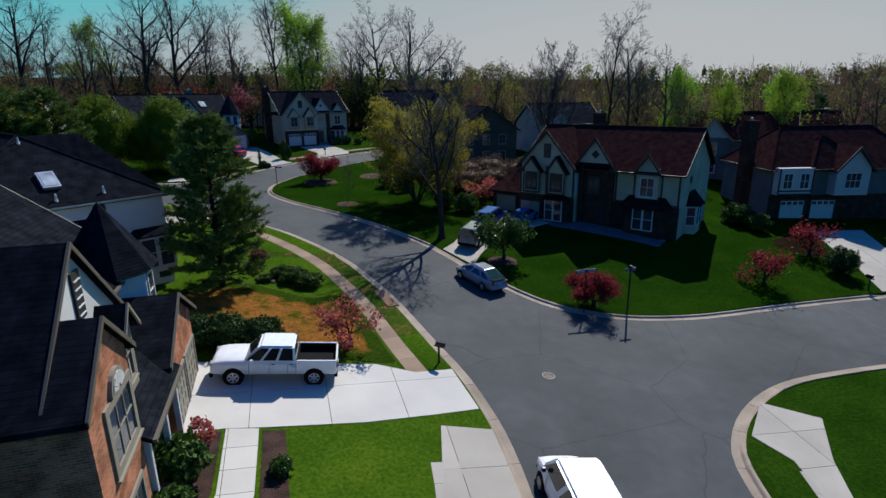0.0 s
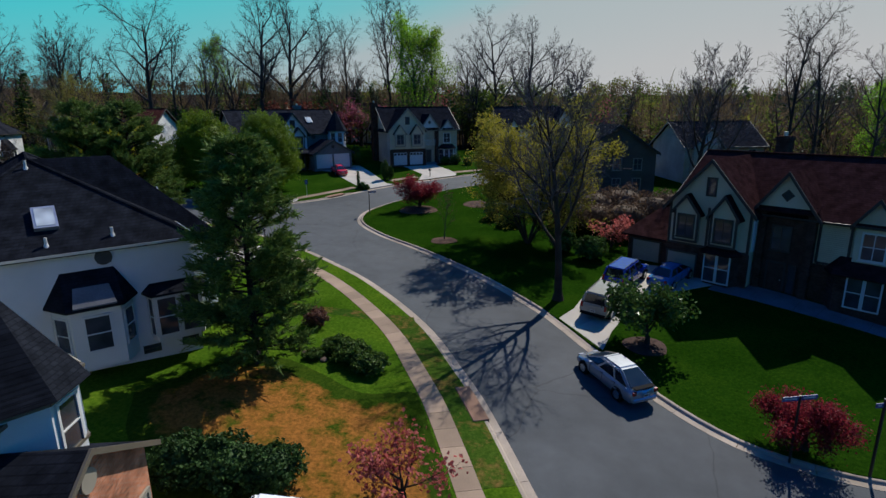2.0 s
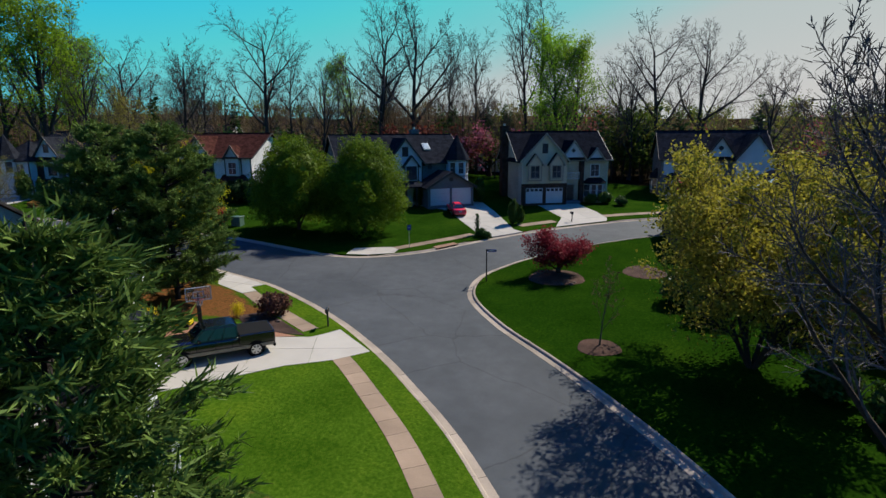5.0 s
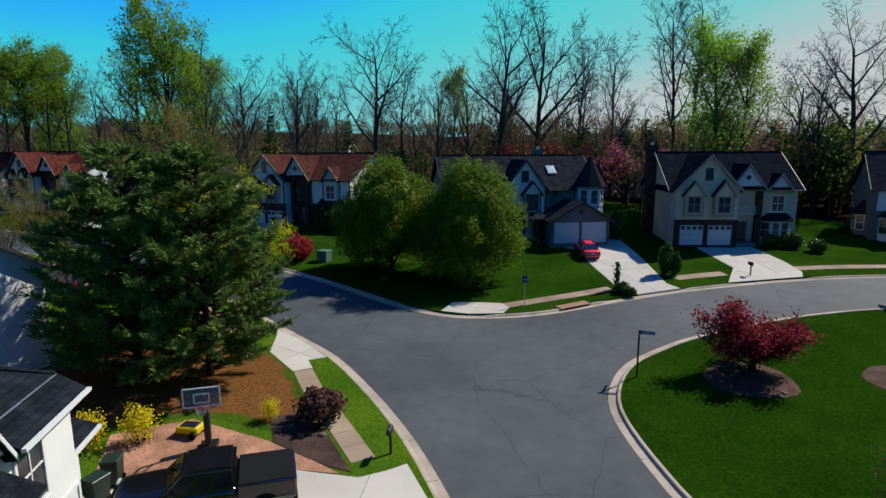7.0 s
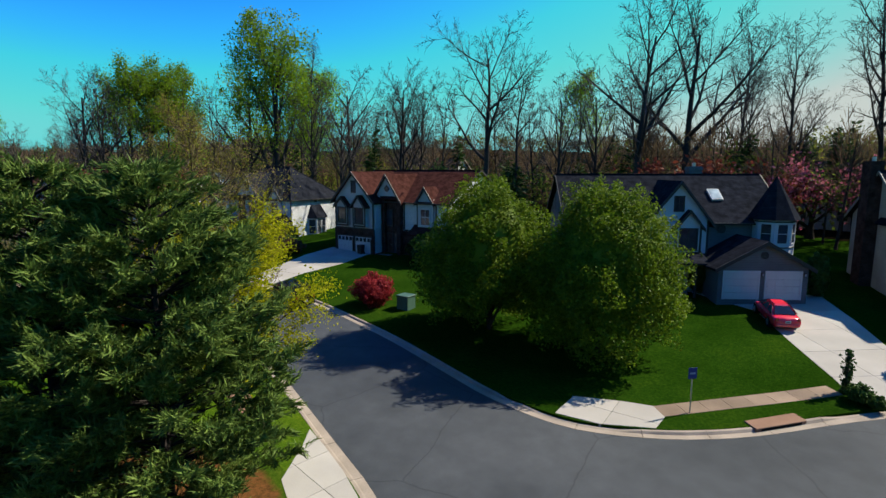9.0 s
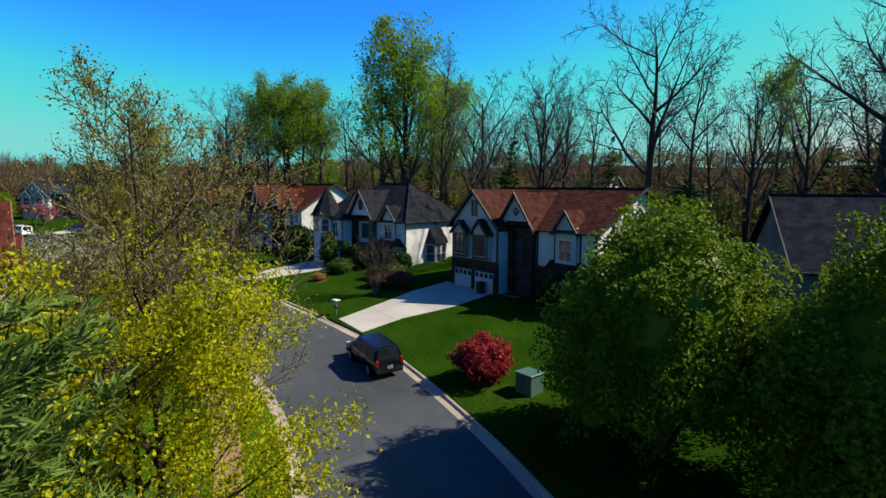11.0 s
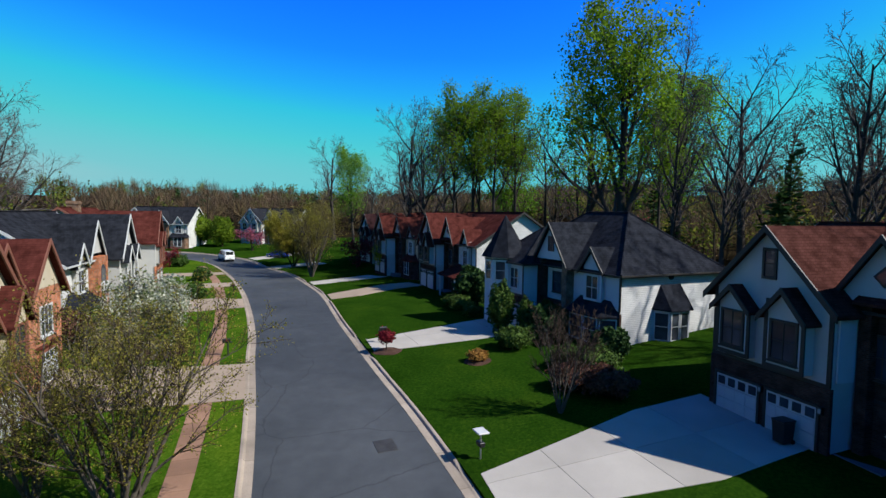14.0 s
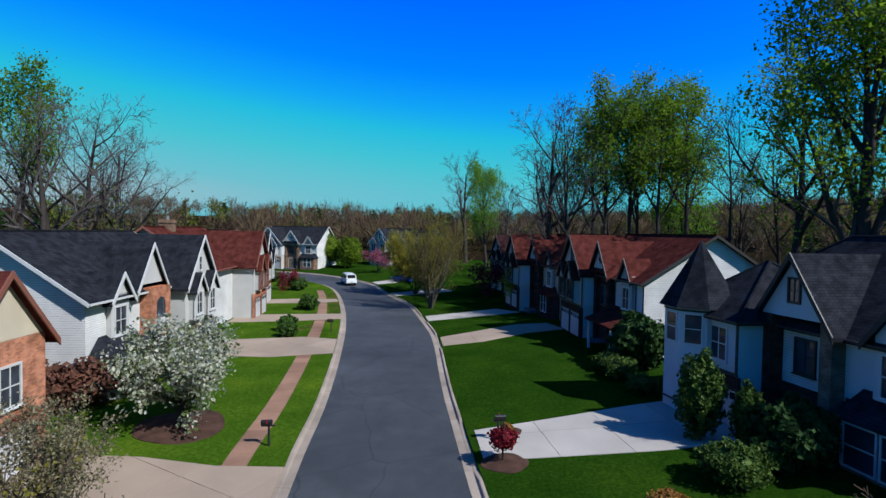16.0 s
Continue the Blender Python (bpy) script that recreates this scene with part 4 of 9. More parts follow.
            self.add("window_frame", bm, TRIM_WHITE, t)
            self.add("pane", single(box, -w / 2, w / 2, -0.02, 0.03, b, b + h, local), GLASS, t)
        for zz in (z0 + 0.1, z0 + (z1 - z0) * 0.3, z1 - 0.25):
            for i in range(sides):
                p, q = a[i], a[(i + 1) % sides]
                rr = r + 0.03
                self.add("timber_band", single(rod, (x + rr * math.cos(p), y + rr * math.sin(p), zz), (x + rr * math.cos(q), y + rr * math.sin(q), zz), 0.06, n=4), self.trim, t)
        return t

    def front_door(self, x, at, w=1.0, h=2.15, z=0.15):
        d = self.add("front_door", single(soft_box, x - w / 2, x + w / 2, at - 0.06, at + 0.05, z, z + h), DOOR_DARK)
        self.add("knob", single(rod, (x + w * 0.38, at - 0.12, z + 1.0), (x + w * 0.38, at - 0.04, z + 1.0), 0.04, n=8), METAL_GREY, d)
        bm = bmesh.new()
        for x0, x1, z0, z1 in ((x - w / 2 - 0.14, x - w / 2, z, z + h + 0.14), (x + w / 2, x + w / 2 + 0.14, z, z + h + 0.14), (x - w / 2, x + w / 2, z + h, z + h + 0.14)):
            box(bm, x0, x1, at - 0.09, at + 0.05, z0, z1)
        self.add("door_frame", bm, self.trim, d)
        self.add("door_step", single(box, x - 1.1, x + 1.1, at - 1.3, at, -1.2, z - 0.02), SLATE)

    def lantern(self, x, at, z):
        l = self.add("wall_lantern", single(box, x - 0.08, x + 0.08, at - 0.2, at - 0.02, z, z + 0.3), METAL_BLACK)
        self.add("lantern_glass", single(box, x - 0.06, x + 0.06, at - 0.22, at - 0.18, z + 0.05, z + 0.24), LAMP_CLEAR, l)


def tudor(h, w=15.0, d=10.5, he=5.9, hr=9.6, lean=1.9, garage="front", door=DOOR_WHITE, side="R", side_bay=True, ex=7.75, rx=None, peaks=(6.75, 6.95), sunk=0.0):
    """Two storeys, ridge along the street, a broad front gable with two oriels over the garage, an entry gable and a bay."""
    k = (hr - he) / (d / 2)
    gx = 6.0
    h.wall(0, w, 0, d, he)
    h.wall(0, gx, -lean, 0.0, he, h.upper, name="front_wall")
    h.add("brick_facing", single(box, -0.05, gx + 0.05, -lean - 0.07, -lean + 0.1, -1.6, 2.75), h.brick)
    h.add("brick_facing", single(box, gx, w + 0.04, -0.07, 0.1, -1.6, 2.75), h.brick)
    h.roof_x(0, w, 0, d, he, hr)
    ga = min(hr - 0.15, he + 3.45)
    h.roof_y(0, gx, -lean, d / 2, he, ga, 0.4)
    h.boards("F", -lean, [(0.08, 2.8, 0.08, he), (gx - 0.08, 2.8, gx - 0.08, he), (0, 2.82, gx, 2.82), (3.0, 2.9, 3.0, he - 0.2)], 0.18)
    h.window("F", gx / 2, -lean, he + 0.75, 0.5, 1.15, h.trim, 1, 0.12, sill=False)
    h.oriel(1.55, -lean, 1.75, 3.1, 5.5, peaks[0])
    h.oriel(4.35, -lean, 1.75, 3.1, 5.5, peaks[1], 0.6)
    if garage == "front":
        for x in (1.6, 4.4):
            h.garage_door(x, -lean - 0.07, 2.35, 2.1 + 0.5 * sunk, door, z=-sunk)
            h.lantern(x + 1.4, -lean - 0.07, 1.7)
    else:
        h.bay("F", 4.2, -lean - 0.07, 0.2, 2.7, 2.6, 0.6, 0.35, TRIM_WHITE, h.brick, lights=2)
    h.roof_y(ex - 1.9, ex + 1.9, -0.55, d / 2 - 0.8, he + 0.15, he + 2.75, 0.35)
    h.gable_diamond(ex, -0.55, he + 1.15)
    h.wall(gx + 0.15, gx + 0.6, -0.5, 0.0, he + 0.1, h.brick, name="pilaster")
    h.wall(ex + 1.35, ex + 1.85, -0.55, 0.0, he + 0.1, h.brick, name="pilaster")
    h.front_door(ex - 0.3, 0.0)
    # entry recess faced in brick; where dark, it doubles as the recess's deep shade
    h.add("brick_facing", single(box, gx + 0.6, ex + 1.35, -0.09, 0.02, 2.75, he), h.brick)
    h.window("F", ex - 0.2, -0.09, 3.3, 1.1, 1.6, TRIM_DARK, 2)
    h.window("F", ex + 0.75, -0.09, 0.3, 0.4, 2.0, TRIM_DARK, 1, 0.06, sill=False)
    h.slabs([[(gx + 0.1, -0.9, he + 0.12), (ex + 1.9, -0.9, he + 0.12), (ex + 1.9, 0.1, he + 0.75), (gx + 0.1, 0.1, he + 0.75)]], None, 0.12, "entry_roof")
    h.add("side_panel", single(box, gx + 0.02, gx + 0.1, -lean + 0.2, -0.5, 3.0, he - 0.5), PANEL_WHITE)
    rx = rx or (ex + 1.9 + w) / 2 + 0.1
    h.roof_y(rx - 1.0, rx + 1.0, -0.25, 1.6, he + 0.05, he + 1.45, 0.3)
    h.wall(rx - 1.0, rx + 1.0, -0.25, 0.0, he + 0.1, h.upper, 2.9, "dormer_wall")
    h.window("F", rx, -0.25, 3.6, 1.15, 1.6, TRIM_WHITE, 2, shutters=None)
    h.boards("F", 0.0, [(ex + 1.95, 2.85, w, 2.85), (ex + 2.0, 2.9, ex + 2.0, he - 0.1), (w - 0.1, 2.9, w - 0.1, he - 0.1), (rx - 1.25, 2.9, rx - 1.25, he - 0.1), (rx + 1.25, 2.9, rx + 1.25, he - 0.1)], 0.16)
    h.bay("F", rx, -0.07, 0.25, 2.6, 4.4, 0.8, 0.95, TRIM_WHITE, h.brick, lights=2)
    if side_bay:
        x, s = (w, "R") if side == "R" else (0, "L")
        uu = d * 0.4
        h.bay(s, uu, x, 0.4, 2.6, 2.9, 0.8, 1.25, TRIM_WHITE, h.siding, cheek=0.4)
        h.round_vent(s, uu - 0.9, x, 4.9)
    h.gutter((w + 0.02, -0.1, -0.2), (w + 0.02, -0.1, he - 0.2))


# the half timbered house with a wine coloured roof on the corner lawn
h = House("house", "two storey half timbered house with a wine brown shingle roof", (8.9, 57.1), -38.0, 0.1, SIDING_CREAM, SH_WINE, TRIM_DARK, STUCCO_CREAM, BRICK_DARK)
tudor(h, 15.6, 10.3, 6.0, 9.5, 1.2, "wing")
h.wall(-4.2, 0.0, 0.2, 7.5, 2.7, h.brick, name="garage_wing")
h.slabs([[(-4.6, -0.3, 2.6), (0.0, -0.3, 2.6), (0.0, 3.8, 4.7), (-3.0, 3.8, 4.7)], [(-4.6, 7.9, 2.6), (-4.6, -0.3, 2.6), (-3.0, 3.8, 4.7)], [(0.0, 7.9, 2.6), (-4.6, 7.9, 2.6), (-3.0, 3.8, 4.7), (0.0, 3.8, 4.7)]], name="garage_roof")
h.garage_door(-2.5, 0.2, 2.4, 2.1, DOOR_TAN, lights=False)
h.garage_door(1.3, -1.27, 2.2, 2.1, DOOR_TAN, lights=False)
h.lantern(-0.6, 0.2, 1.7)
h.chimney(3.2, 4.2, 9.2, 10.4, 10.6)

# the brown roofed one on the north side of the street
h = House("house", "two storey half timbered house with brown roof and white siding", (-77.65, 83.18), 15.2, 4.55, SIDING_WHITE, SH_BROWN, TRIM_DARK, STUCCO, BRICK_DARK)
tudor(h, 14.9, 11.2, 6.15, 9.3, 1.6, ex=7.05, rx=12.1, peaks=(6.4, 6.6), sunk=0.4)

# its hip roofed neighbour with a turret
h = House("house", "two storey house with slate grey hipped roof and corner turret", (-99.9, 75.0), 23.0, 4.6, SIDING_WHITE, SH_GREY, TRIM_DARK, PANEL_WHITE, BRICK_TAN)
h.wall(0, 14, 0, 9.7, 5.8)
h.wall(0.6, 5.2, -2.0, 0, 5.8, h.upper, name="front_wall")
h.add("brick_facing", single(box, 0.5, 5.3, -2.07, -1.9, -1.6, 2.75), BRICK_DARK)
h.add("brick_facing", single(box, 5.2, 14.04, -0.07, 0.1, -1.6, 2.75), BRICK_DARK)
h.roof_hip(0, 14, 0, 9.7, 5.8, 9.7, 0.45, 4.6)
h.roof_hip(0.6, 5.2, -2.0, 5.0, 5.8, 8.3, 0.4, 2.2)
h.turret(1.6, -1.6, 1.75, -1.4, 5.9, 9.4, PANEL_WHITE, windows=(3, 4, 5, 6), start=0.0)
h.window("F", 3.8, -2.0, 3.4, 1.1, 1.6, TRIM_WHITE)
h.boards("F", -2.0, [(2.9, 2.85, 5.2, 2.85), (5.1, 2.9, 5.1, 5.7), (3.0, 2.9, 3.0, 5.7)])
h.roof_y(5.0, 9.0, -0.7, 4.0, 6.0, 8.9, 0.35)
h.window("F", 7.0, -0.7, 6.7, 0.55, 1.0, TRIM_DARK, 2, sill=False)
h.wall(8.4, 9.0, -0.7, 0, 6.0, BRICK_TAN, name="pilaster")
h.wall(5.2, 5.7, -0.7, 0, 6.0, BRICK_DARK, name="pilaster")
h.front_door(6.9, 0.0)
h.window("F", 7.0, -0.02, 3.4, 1.0, 1.5, TRIM_DARK)
h.wall(10.5, 12.4, -0.3, 0, 5.9, h.upper, 2.9, "dormer_wall")
h.roof_y(10.4, 12.5, -0.3, 1.6, 5.85, 7.2, 0.3)
h.window("F", 11.45, -0.3, 3.5, 1.2, 1.6, TRIM_WHITE)
h.add("side_panel", single(box, 9.2, 10.3, -0.04, 0.03, 3.0, 5.6), PANEL_WHITE)
h.add("side_panel", single(box, 12.6, 13.9, -0.04, 0.03, 3.0, 5.6), PANEL_WHITE)
h.boards("F", 0.0, [(9.1, 2.85, 14, 2.85), (13.95, 2.9, 13.95, 5.7)])
h.bay("F", 11.5, -0.07, 0.35, 2.55, 4.6, 1.0, 1.0, TRIM_WHITE, BRICK_TAN)
h.bay("R", 4.6, 14, 0.5, 3.0, 3.0, 0.9, 1.7, TRIM_WHITE, SIDING_WHITE, cheek=0.4)
h.round_vent("R", 4.6, 14, 5.2, 0.25)
for gxx in (1.5, 4.0):
    h.garage_door(gxx + 0.2, -2.07, 2.2, 2.1, DOOR_WHITE)

# red roofed pair further up
h = House("house", "two storey half timbered house with brick red roof and pale siding", (-122.3, 68.0), 18.0, 4.8, SIDING_WHITE, SH_RED, TRIM_DARK, STUCCO, BRICK_DARK)
tudor(h, 15.0, 10.6, 6.1, 9.5, 1.5, side_bay=False)
h.slabs([[(9.8, -2.6, 2.5), (15.0, -2.6, 2.5), (15.0, 0, 3.5), (9.8, 0, 3.5)]], SH_RED, 0.15, "porch_roof")
for px in (10.2, 14.7):
    h.add("porch_post", single(soft_box, px - 0.09, px + 0.09, -2.45, -2.27, -1.2, 2.45), TRIM_WHITE)
h = House("house", "half timbered house with brick red roof behind a pink tree", (-141.5, 60.6), 22.0, 4.6, SIDING_CREAM, SH_RED, TRIM_DARK, STUCCO, BRICK_DARK)
tudor(h, 15.0, 10.6, 6.1, 9.6, 1.9, side_bay=False)
h = House("house", "distant two storey house with a red brown roof", (-163, 55.5), 28.0, 4.4, SIDING_GREY, SH_WINE, TRIM_DARK, STUCCO, BRICK_DARK)
tudor(h, 14.0, 10.6, 6.0, 9.6, 1.9, side_bay=False)

# south side of the far street
h = House("house", "white sided house with slate grey roof and brick entry tower", (-90.2, 41.3), 196.0, 4.2, SIDING_WHITE, SH_GREY, TRIM_WHITE, STUCCO, BRICK_RED)
w, d, he, hr = 15.0, 10.6, 6.0, 9.6
h.wall(0, w, 0, d, he)
h.roof_x(0, w, 0, d, he, hr)
h.wall(9.6, w, -1.4, 0, he, h.upper, name="front_wall")
h.roof_y(9.6, w, -1.4, d / 2, he, 9.4, 0.4, h.upper)
h.add("brick_facing", single(box, 9.55, w + 0.05, -1.47, -1.3, -1.6, 2.7), BRICK_TAN)
h.window("F", 12.3, -1.4, 6.7, 0.5, 1.0, TRIM_WHITE, 1, sill=False)
h.oriel(11.0, -1.4, 1.6, 3.1, 5.4, 6.6, 0.45)
h.oriel(13.6, -1.4, 1.6, 3.1, 5.4, 6.6, 0.45)
for gxx in (10.95, 13.7):
    h.garage_door(gxx, -1.47, 2.3, 2.1, DOOR_WHITE)
h.wall(5.9, 8.8, -0.7, 0, 5.9, BRICK_RED, name="entry_tower")
bm = bmesh.new()
box(bm, 6.75, 7.95, -0.74, -0.6, 3.2, 4.6)
prism(bm, [(7.35 + 0.6 * math.cos(a), -0.74, 4.6 + 0.6 * math.sin(a)) for a in (math.pi * k / 8 for k in range(9))], (0, 0.14, 0))
h.add("arched_opening", bm, GLASS)
h.add("balcony", single(soft_box, 6.6, 8.1, -0.95, -0.65, 3.0, 3.75), TRIM_WHITE)
h.front_door(7.35, -0.7, 1.1)
h.roof_y(4.7, 8.5, -0.35, 4.2, 6.2, 8.9, 0.3, h.upper)
h.wall(2.0, 4.0, -0.3, 0, 5.9, h.upper, 2.9, "dormer_wall")
h.roof_y(1.9, 4.1, -0.3, 1.6, 5.8, 7.2, 0.3, h.upper)
h.window("F", 3.0, -0.3, 3.5, 1.2, 1.6, TRIM_WHITE)
h.bay("F", 2.9, 0.0, 0.3, 2.6, 5.0, 1.2, 1.0, TRIM_WHITE, SIDING_WHITE)
h = House("house", "brick and cream house with terracotta trimmed gables", (-71.0, 47.6), 196.0, 3.6, SIDING_WHITE, SH_RED, TRIM_RED, STUCCO_CREAM, BRICK_RED)
tudor(h, 14.3, 10.6, 5.9, 9.4, 1.9, side_bay=False)
h.wall(9.4, 14.3, -1.0, 0, 5.9, BRICK_RED, name="brick_wing")
h.roof_y(9.4, 14.3, -1.0, 5, 5.9, 8.7, 0.4, STUCCO_CREAM)
h.window("F", 11.9, -1.0, 3.2, 1.6, 1.6, TRIM_WHITE, 3)
h.garage_door(12.2, -1.0, 2.6, 2.2, DOOR_WHITE)
h = House("house", "brick and stucco house with red roof and terracotta trim", (-108.5, 35.2), 199.0, 4.5, SIDING_WHITE, SH_RED, TRIM_RED, STUCCO, BRICK_RED)
w = 14.6
h.wall(0, w, 0, 10.4, 6.0)
h.roof_x(0, w, 0, 10.4, 6.0, 9.7)
h.wall(8.6, w, -2.2, 0, 6.0, h.upper, name="front_wall")
h.roof_y(8.6, w, -2.2, 5, 6.0, 9.4, 0.4)
h.oriel(10.2, -2.2, 1.7, 3.0, 5.4, 6.8)
h.oriel(13.0, -2.2, 1.7, 3.0, 5.4, 6.8)
h.add("brick_facing", single(box, 8.5, w + 0.05, -2.27, -2.1, -1.6, 2.7), BRICK_RED)
for gxx in (10.1, 13.0):
    h.garage_door(gxx, -2.27, 2.3, 2.1, DOOR_WHITE)
h.chimney(4.0, 5.2, 4.5, 5.6, 10.4, BRICK_TAN)
h = House("house", "grey roofed house with white siding", (-127, 27.6), 203.0, 4.4, SIDING_WHITE, SH_BLACK, TRIM_WHITE, STUCCO, BRICK_RED)
tudor(h, 14.0, 10.4, 5.9, 9.5, 1.9, side_bay=False)
h = House("house", "white two storey house with grey roof at the street's bend", (-177.3, -1.4), 90.0, 5.3, SIDING_WHITE, SH_GREY, TRIM_WHITE, STUCCO, BRICK_TAN)
tudor(h, 13.8, 10.4, 5.9, 9.6, 1.9, side_bay=False)
h = House("house", "distant white house with dark hipped roof", (-191, 21), 72.0, 5.9, SIDING_WHITE, SH_GREY, TRIM_WHITE, STUCCO, BRICK_TAN)
tudor(h, 14, 10.4, 5.6, 9.0, 1.9, side_bay=False)

# house with the turret and the low garage gable, at the bend
h = House("house", "blue grey house with dark roof, turret and garage gable", (-49.6, 89.0), 48.0, 4.1, SIDING_GREY, SH_GREY, TRIM_DARK, PANEL_WHITE, BRICK_DARK)
w, d, he, hr = 17.6, 10.6, 5.75, 9.4
h.wall(0, w, 0, d, he)
h.roof_x(0, w, 0, d, he, hr)
h.wall(6.2, 11.2, -1.0, 0, he, h.upper, name="front_wall")
h.roof_y(6.2, 11.2, -1.0, 5.2, he, 8.9, 0.4)
h.boards("F", -1.0, [(6.3, 2.9, 6.3, 5.7), (11.1, 2.9, 11.1, 5.7), (6.2, 2.9, 11.2, 2.9)])
h.window("F", 8.7, -1.0, 6.5, 0.65, 1.1, TRIM_DARK, 2, sill=False)
h.oriel(9.4, -1.0, 1.9, 3.0, 5.3, 6.6, 0.5)
h.round_vent("F", 12.6, 0.0, 4.9, 0.36)
h.turret(16.6, -0.3, 1.6, 2.6, 5.9, 9.3, PANEL_WHITE, windows=(4, 5, 6, 7))
h.wall(10.6, 17.2, -4.6, 0, 2.6, SIDING_GREY, name="garage_wing")
h.roof_y(10.6, 17.2, -4.6, 0.0, 2.6, 4.5, 0.4, SIDING_GREY)
h.round_vent("F", 13.9, -4.6, 3.4, 0.28)
for gxx in (12.3, 15.4):
    h.garage_door(gxx, -4.6, 2.5, 2.1, DOOR_WHITE, frame=TRIM_WHITE, lights=False)
    h.lantern(gxx + 1.5, -4.6, 1.8)
h.slabs([[(5.0, -3.2, 2.5), (10.6, -3.2, 2.5), (10.6, -0.2, 3.5), (5.0, -0.2, 3.5)]], None, 0.14, "porch_roof")
for px in (5.3, 7.4, 9.6):
    h.add("porch_post", single(soft_box, px - 0.09, px + 0.09, -3.0, -2.82, -1.2, 2.45), TRIM_DARK)
h.front_door(8.2, -1.0)
h.window("F", 3.0, 0.0, 3.3, 1.2, 1.6, TRIM_WHITE)
h.window("F", 3.0, 0.0, 0.6, 1.4, 1.6, TRIM_WHITE)
h.skylight(13.0, 2.6, 5.75 + 2.6 * 0.69 + 0.05, 0.69, 0.8, 1.3)
h.chimney(12.2, 13.4, 6.5, 7.5, 10.1, SIDING_GREY)

# cream house with two oriels and a brick garage storey
h = House("house", "cream two storey house with dark roof and brick garage storey", (-29.7, 103.1), 34.8, 4.0, SIDING_CREAM, SH_BLACK, TRIM_CREAM, STUCCO_CREAM, BRICK_DARK)
w, d, he, hr = 13.2, 10.2, 6.1, 9.8
h.wall(0, w, 0, d, he)
h.roof_x(0, w, 0, d, he, hr)
h.wall(0.0, 6.4, -1.6, 0, he, h.upper, name="front_wall")
h.roof_y(0.0, 6.4, -1.6, 5, he, 9.5, 0.4)
h.add("brick_facing", single(box, -0.04, 6.45, -1.67, -1.5, -1.6, 2.7), BRICK_DARK)
h.window("F", 3.2, -1.6, 6.9, 0.6, 1.1, TRIM_DARK, 1, sill=False)
h.oriel(1.7, -1.6, 1.8, 3.1, 5.5, 6.8)
h.oriel(4.7, -1.6, 1.8, 3.1, 5.5, 6.9, 0.6)
for gxx in (1.75, 4.65):
    h.garage_door(gxx, -1.67, 2.4, 2.1, DOOR_WHITE, frame=TRIM_DARK)
h.roof_y(6.0, 9.4, -0.5, 4.0, 6.2, 8.5, 0.3, PANEL_WHITE)
h.gable_diamond(7.7, -0.5, 7.1, 0.36)
h.wall(8.8, 9.4, -0.5, 0, 6.1, BRICK_DARK, name="pilaster")
h.front_door(7.6, 0.0)
bm = bmesh.new()
box(bm, 6.5, 8.7, -0.6, -0.52, 4.0, 4.07)
box(bm, 6.5, 8.7, -0.6, -0.52, 3.15, 3.22)
for k in range(12):
    box(bm, 6.55 + k * 0.19, 6.6 + k * 0.19, -0.58, -0.54, 3.2, 4.02)
h.add("balcony_rail", bm, TRIM_WHITE)
h.window("F", 11.2, 0.0, 3.5, 1.2, 1.6, TRIM_WHITE)
h.roof_y(10.1, 12.3, -0.2, 1.6, 6.1, 7.5, 0.3, PANEL_WHITE)
h.bay("F", 11.2, 0.0, 0.4, 2.6, 3.2, 0.9, 0.7, TRIM_WHITE, h.siding)
h.chimney(-0.9, 0.02, 5.4, 7.0, 10.6, BRICK_DARK)

# grey house beyond it
h = House("house", "grey sided house with slate roof and blue bay panels", (-12.5, 119.5), 12.0, 4.0, SIDING_GREY, SH_GREY, TRIM_DARK, PANEL_WHITE, BRICK_DARK)
w = 15
h.wall(0, w, 0, 10.2, 5.9)
h.roof_x(0, w, 0, 10.2, 5.9, 9.8)
h.roof_y(2.0, 4.2, -0.25, 1.6, 5.9, 7.4, 0.3, PANEL_WHITE)
h.window("F", 3.1, -0.05, 3.5, 1.2, 1.6, TRIM_WHITE)
for gxx in (1.1, 5.2):
    h.add("side_panel", single(box, gxx - 0.75, gxx + 0.75, -0.04, 0.03, 3.2, 5.6), PANEL_WHITE)
h.bay("F", 3.0, 0.0, 0.4, 2.6, 4.6, 1.0, 1.0, TRIM_WHITE)
h.bay("L", 4.2, 0.0, 0.4, 2.6, 2.6, 0.8, 1.5, TRIM_WHITE, SIDING_GREY)
h.roof_y(6.0, 10.0, -0.6, 4, 6.0, 8.9, 0.35, PANEL_WHITE)
h.gable_diamond(8.0, -0.6, 7.2)
h.front_door(8.0, 0.0)
h.window("F", 8.0, 0.0, 3.3, 1.0, 1.5, TRIM_WHITE)
h.wall(10, 15, -1.5, 0, 5.9, h.upper, name="front_wall")
h.roof_y(10, 15, -1.5, 5, 5.9, 9.2, 0.35)

# dark house behind the olive tree
h = House("house", "dark grey house with long catslide roof behind budding trees", (-8.0, 84.8), 12.0, 1.9, SIDING_DARK, SH_BLACK, TRIM_DARK, PANEL_WHITE, BRICK_DARK)
h.wall(0, 10.2, 0, 10, 2.9)
h.slabs([[(-0.5, -0.4, 2.7), (-0.5, 10.4, 2.7), (10.4, 10.4, 7.6), (10.4, -0.4, 7.6)]], None, 0.18, "catslide_roof")
h.add("gable_wall", single(prism, [(0, 0, 2.85), (10.3, 0, 2.85), (10.3, 0, 7.4)], (0, 0.2, 0)), SIDING_DARK)
h.wall(10.2, 20.4, -0.6, 10, 5.7)
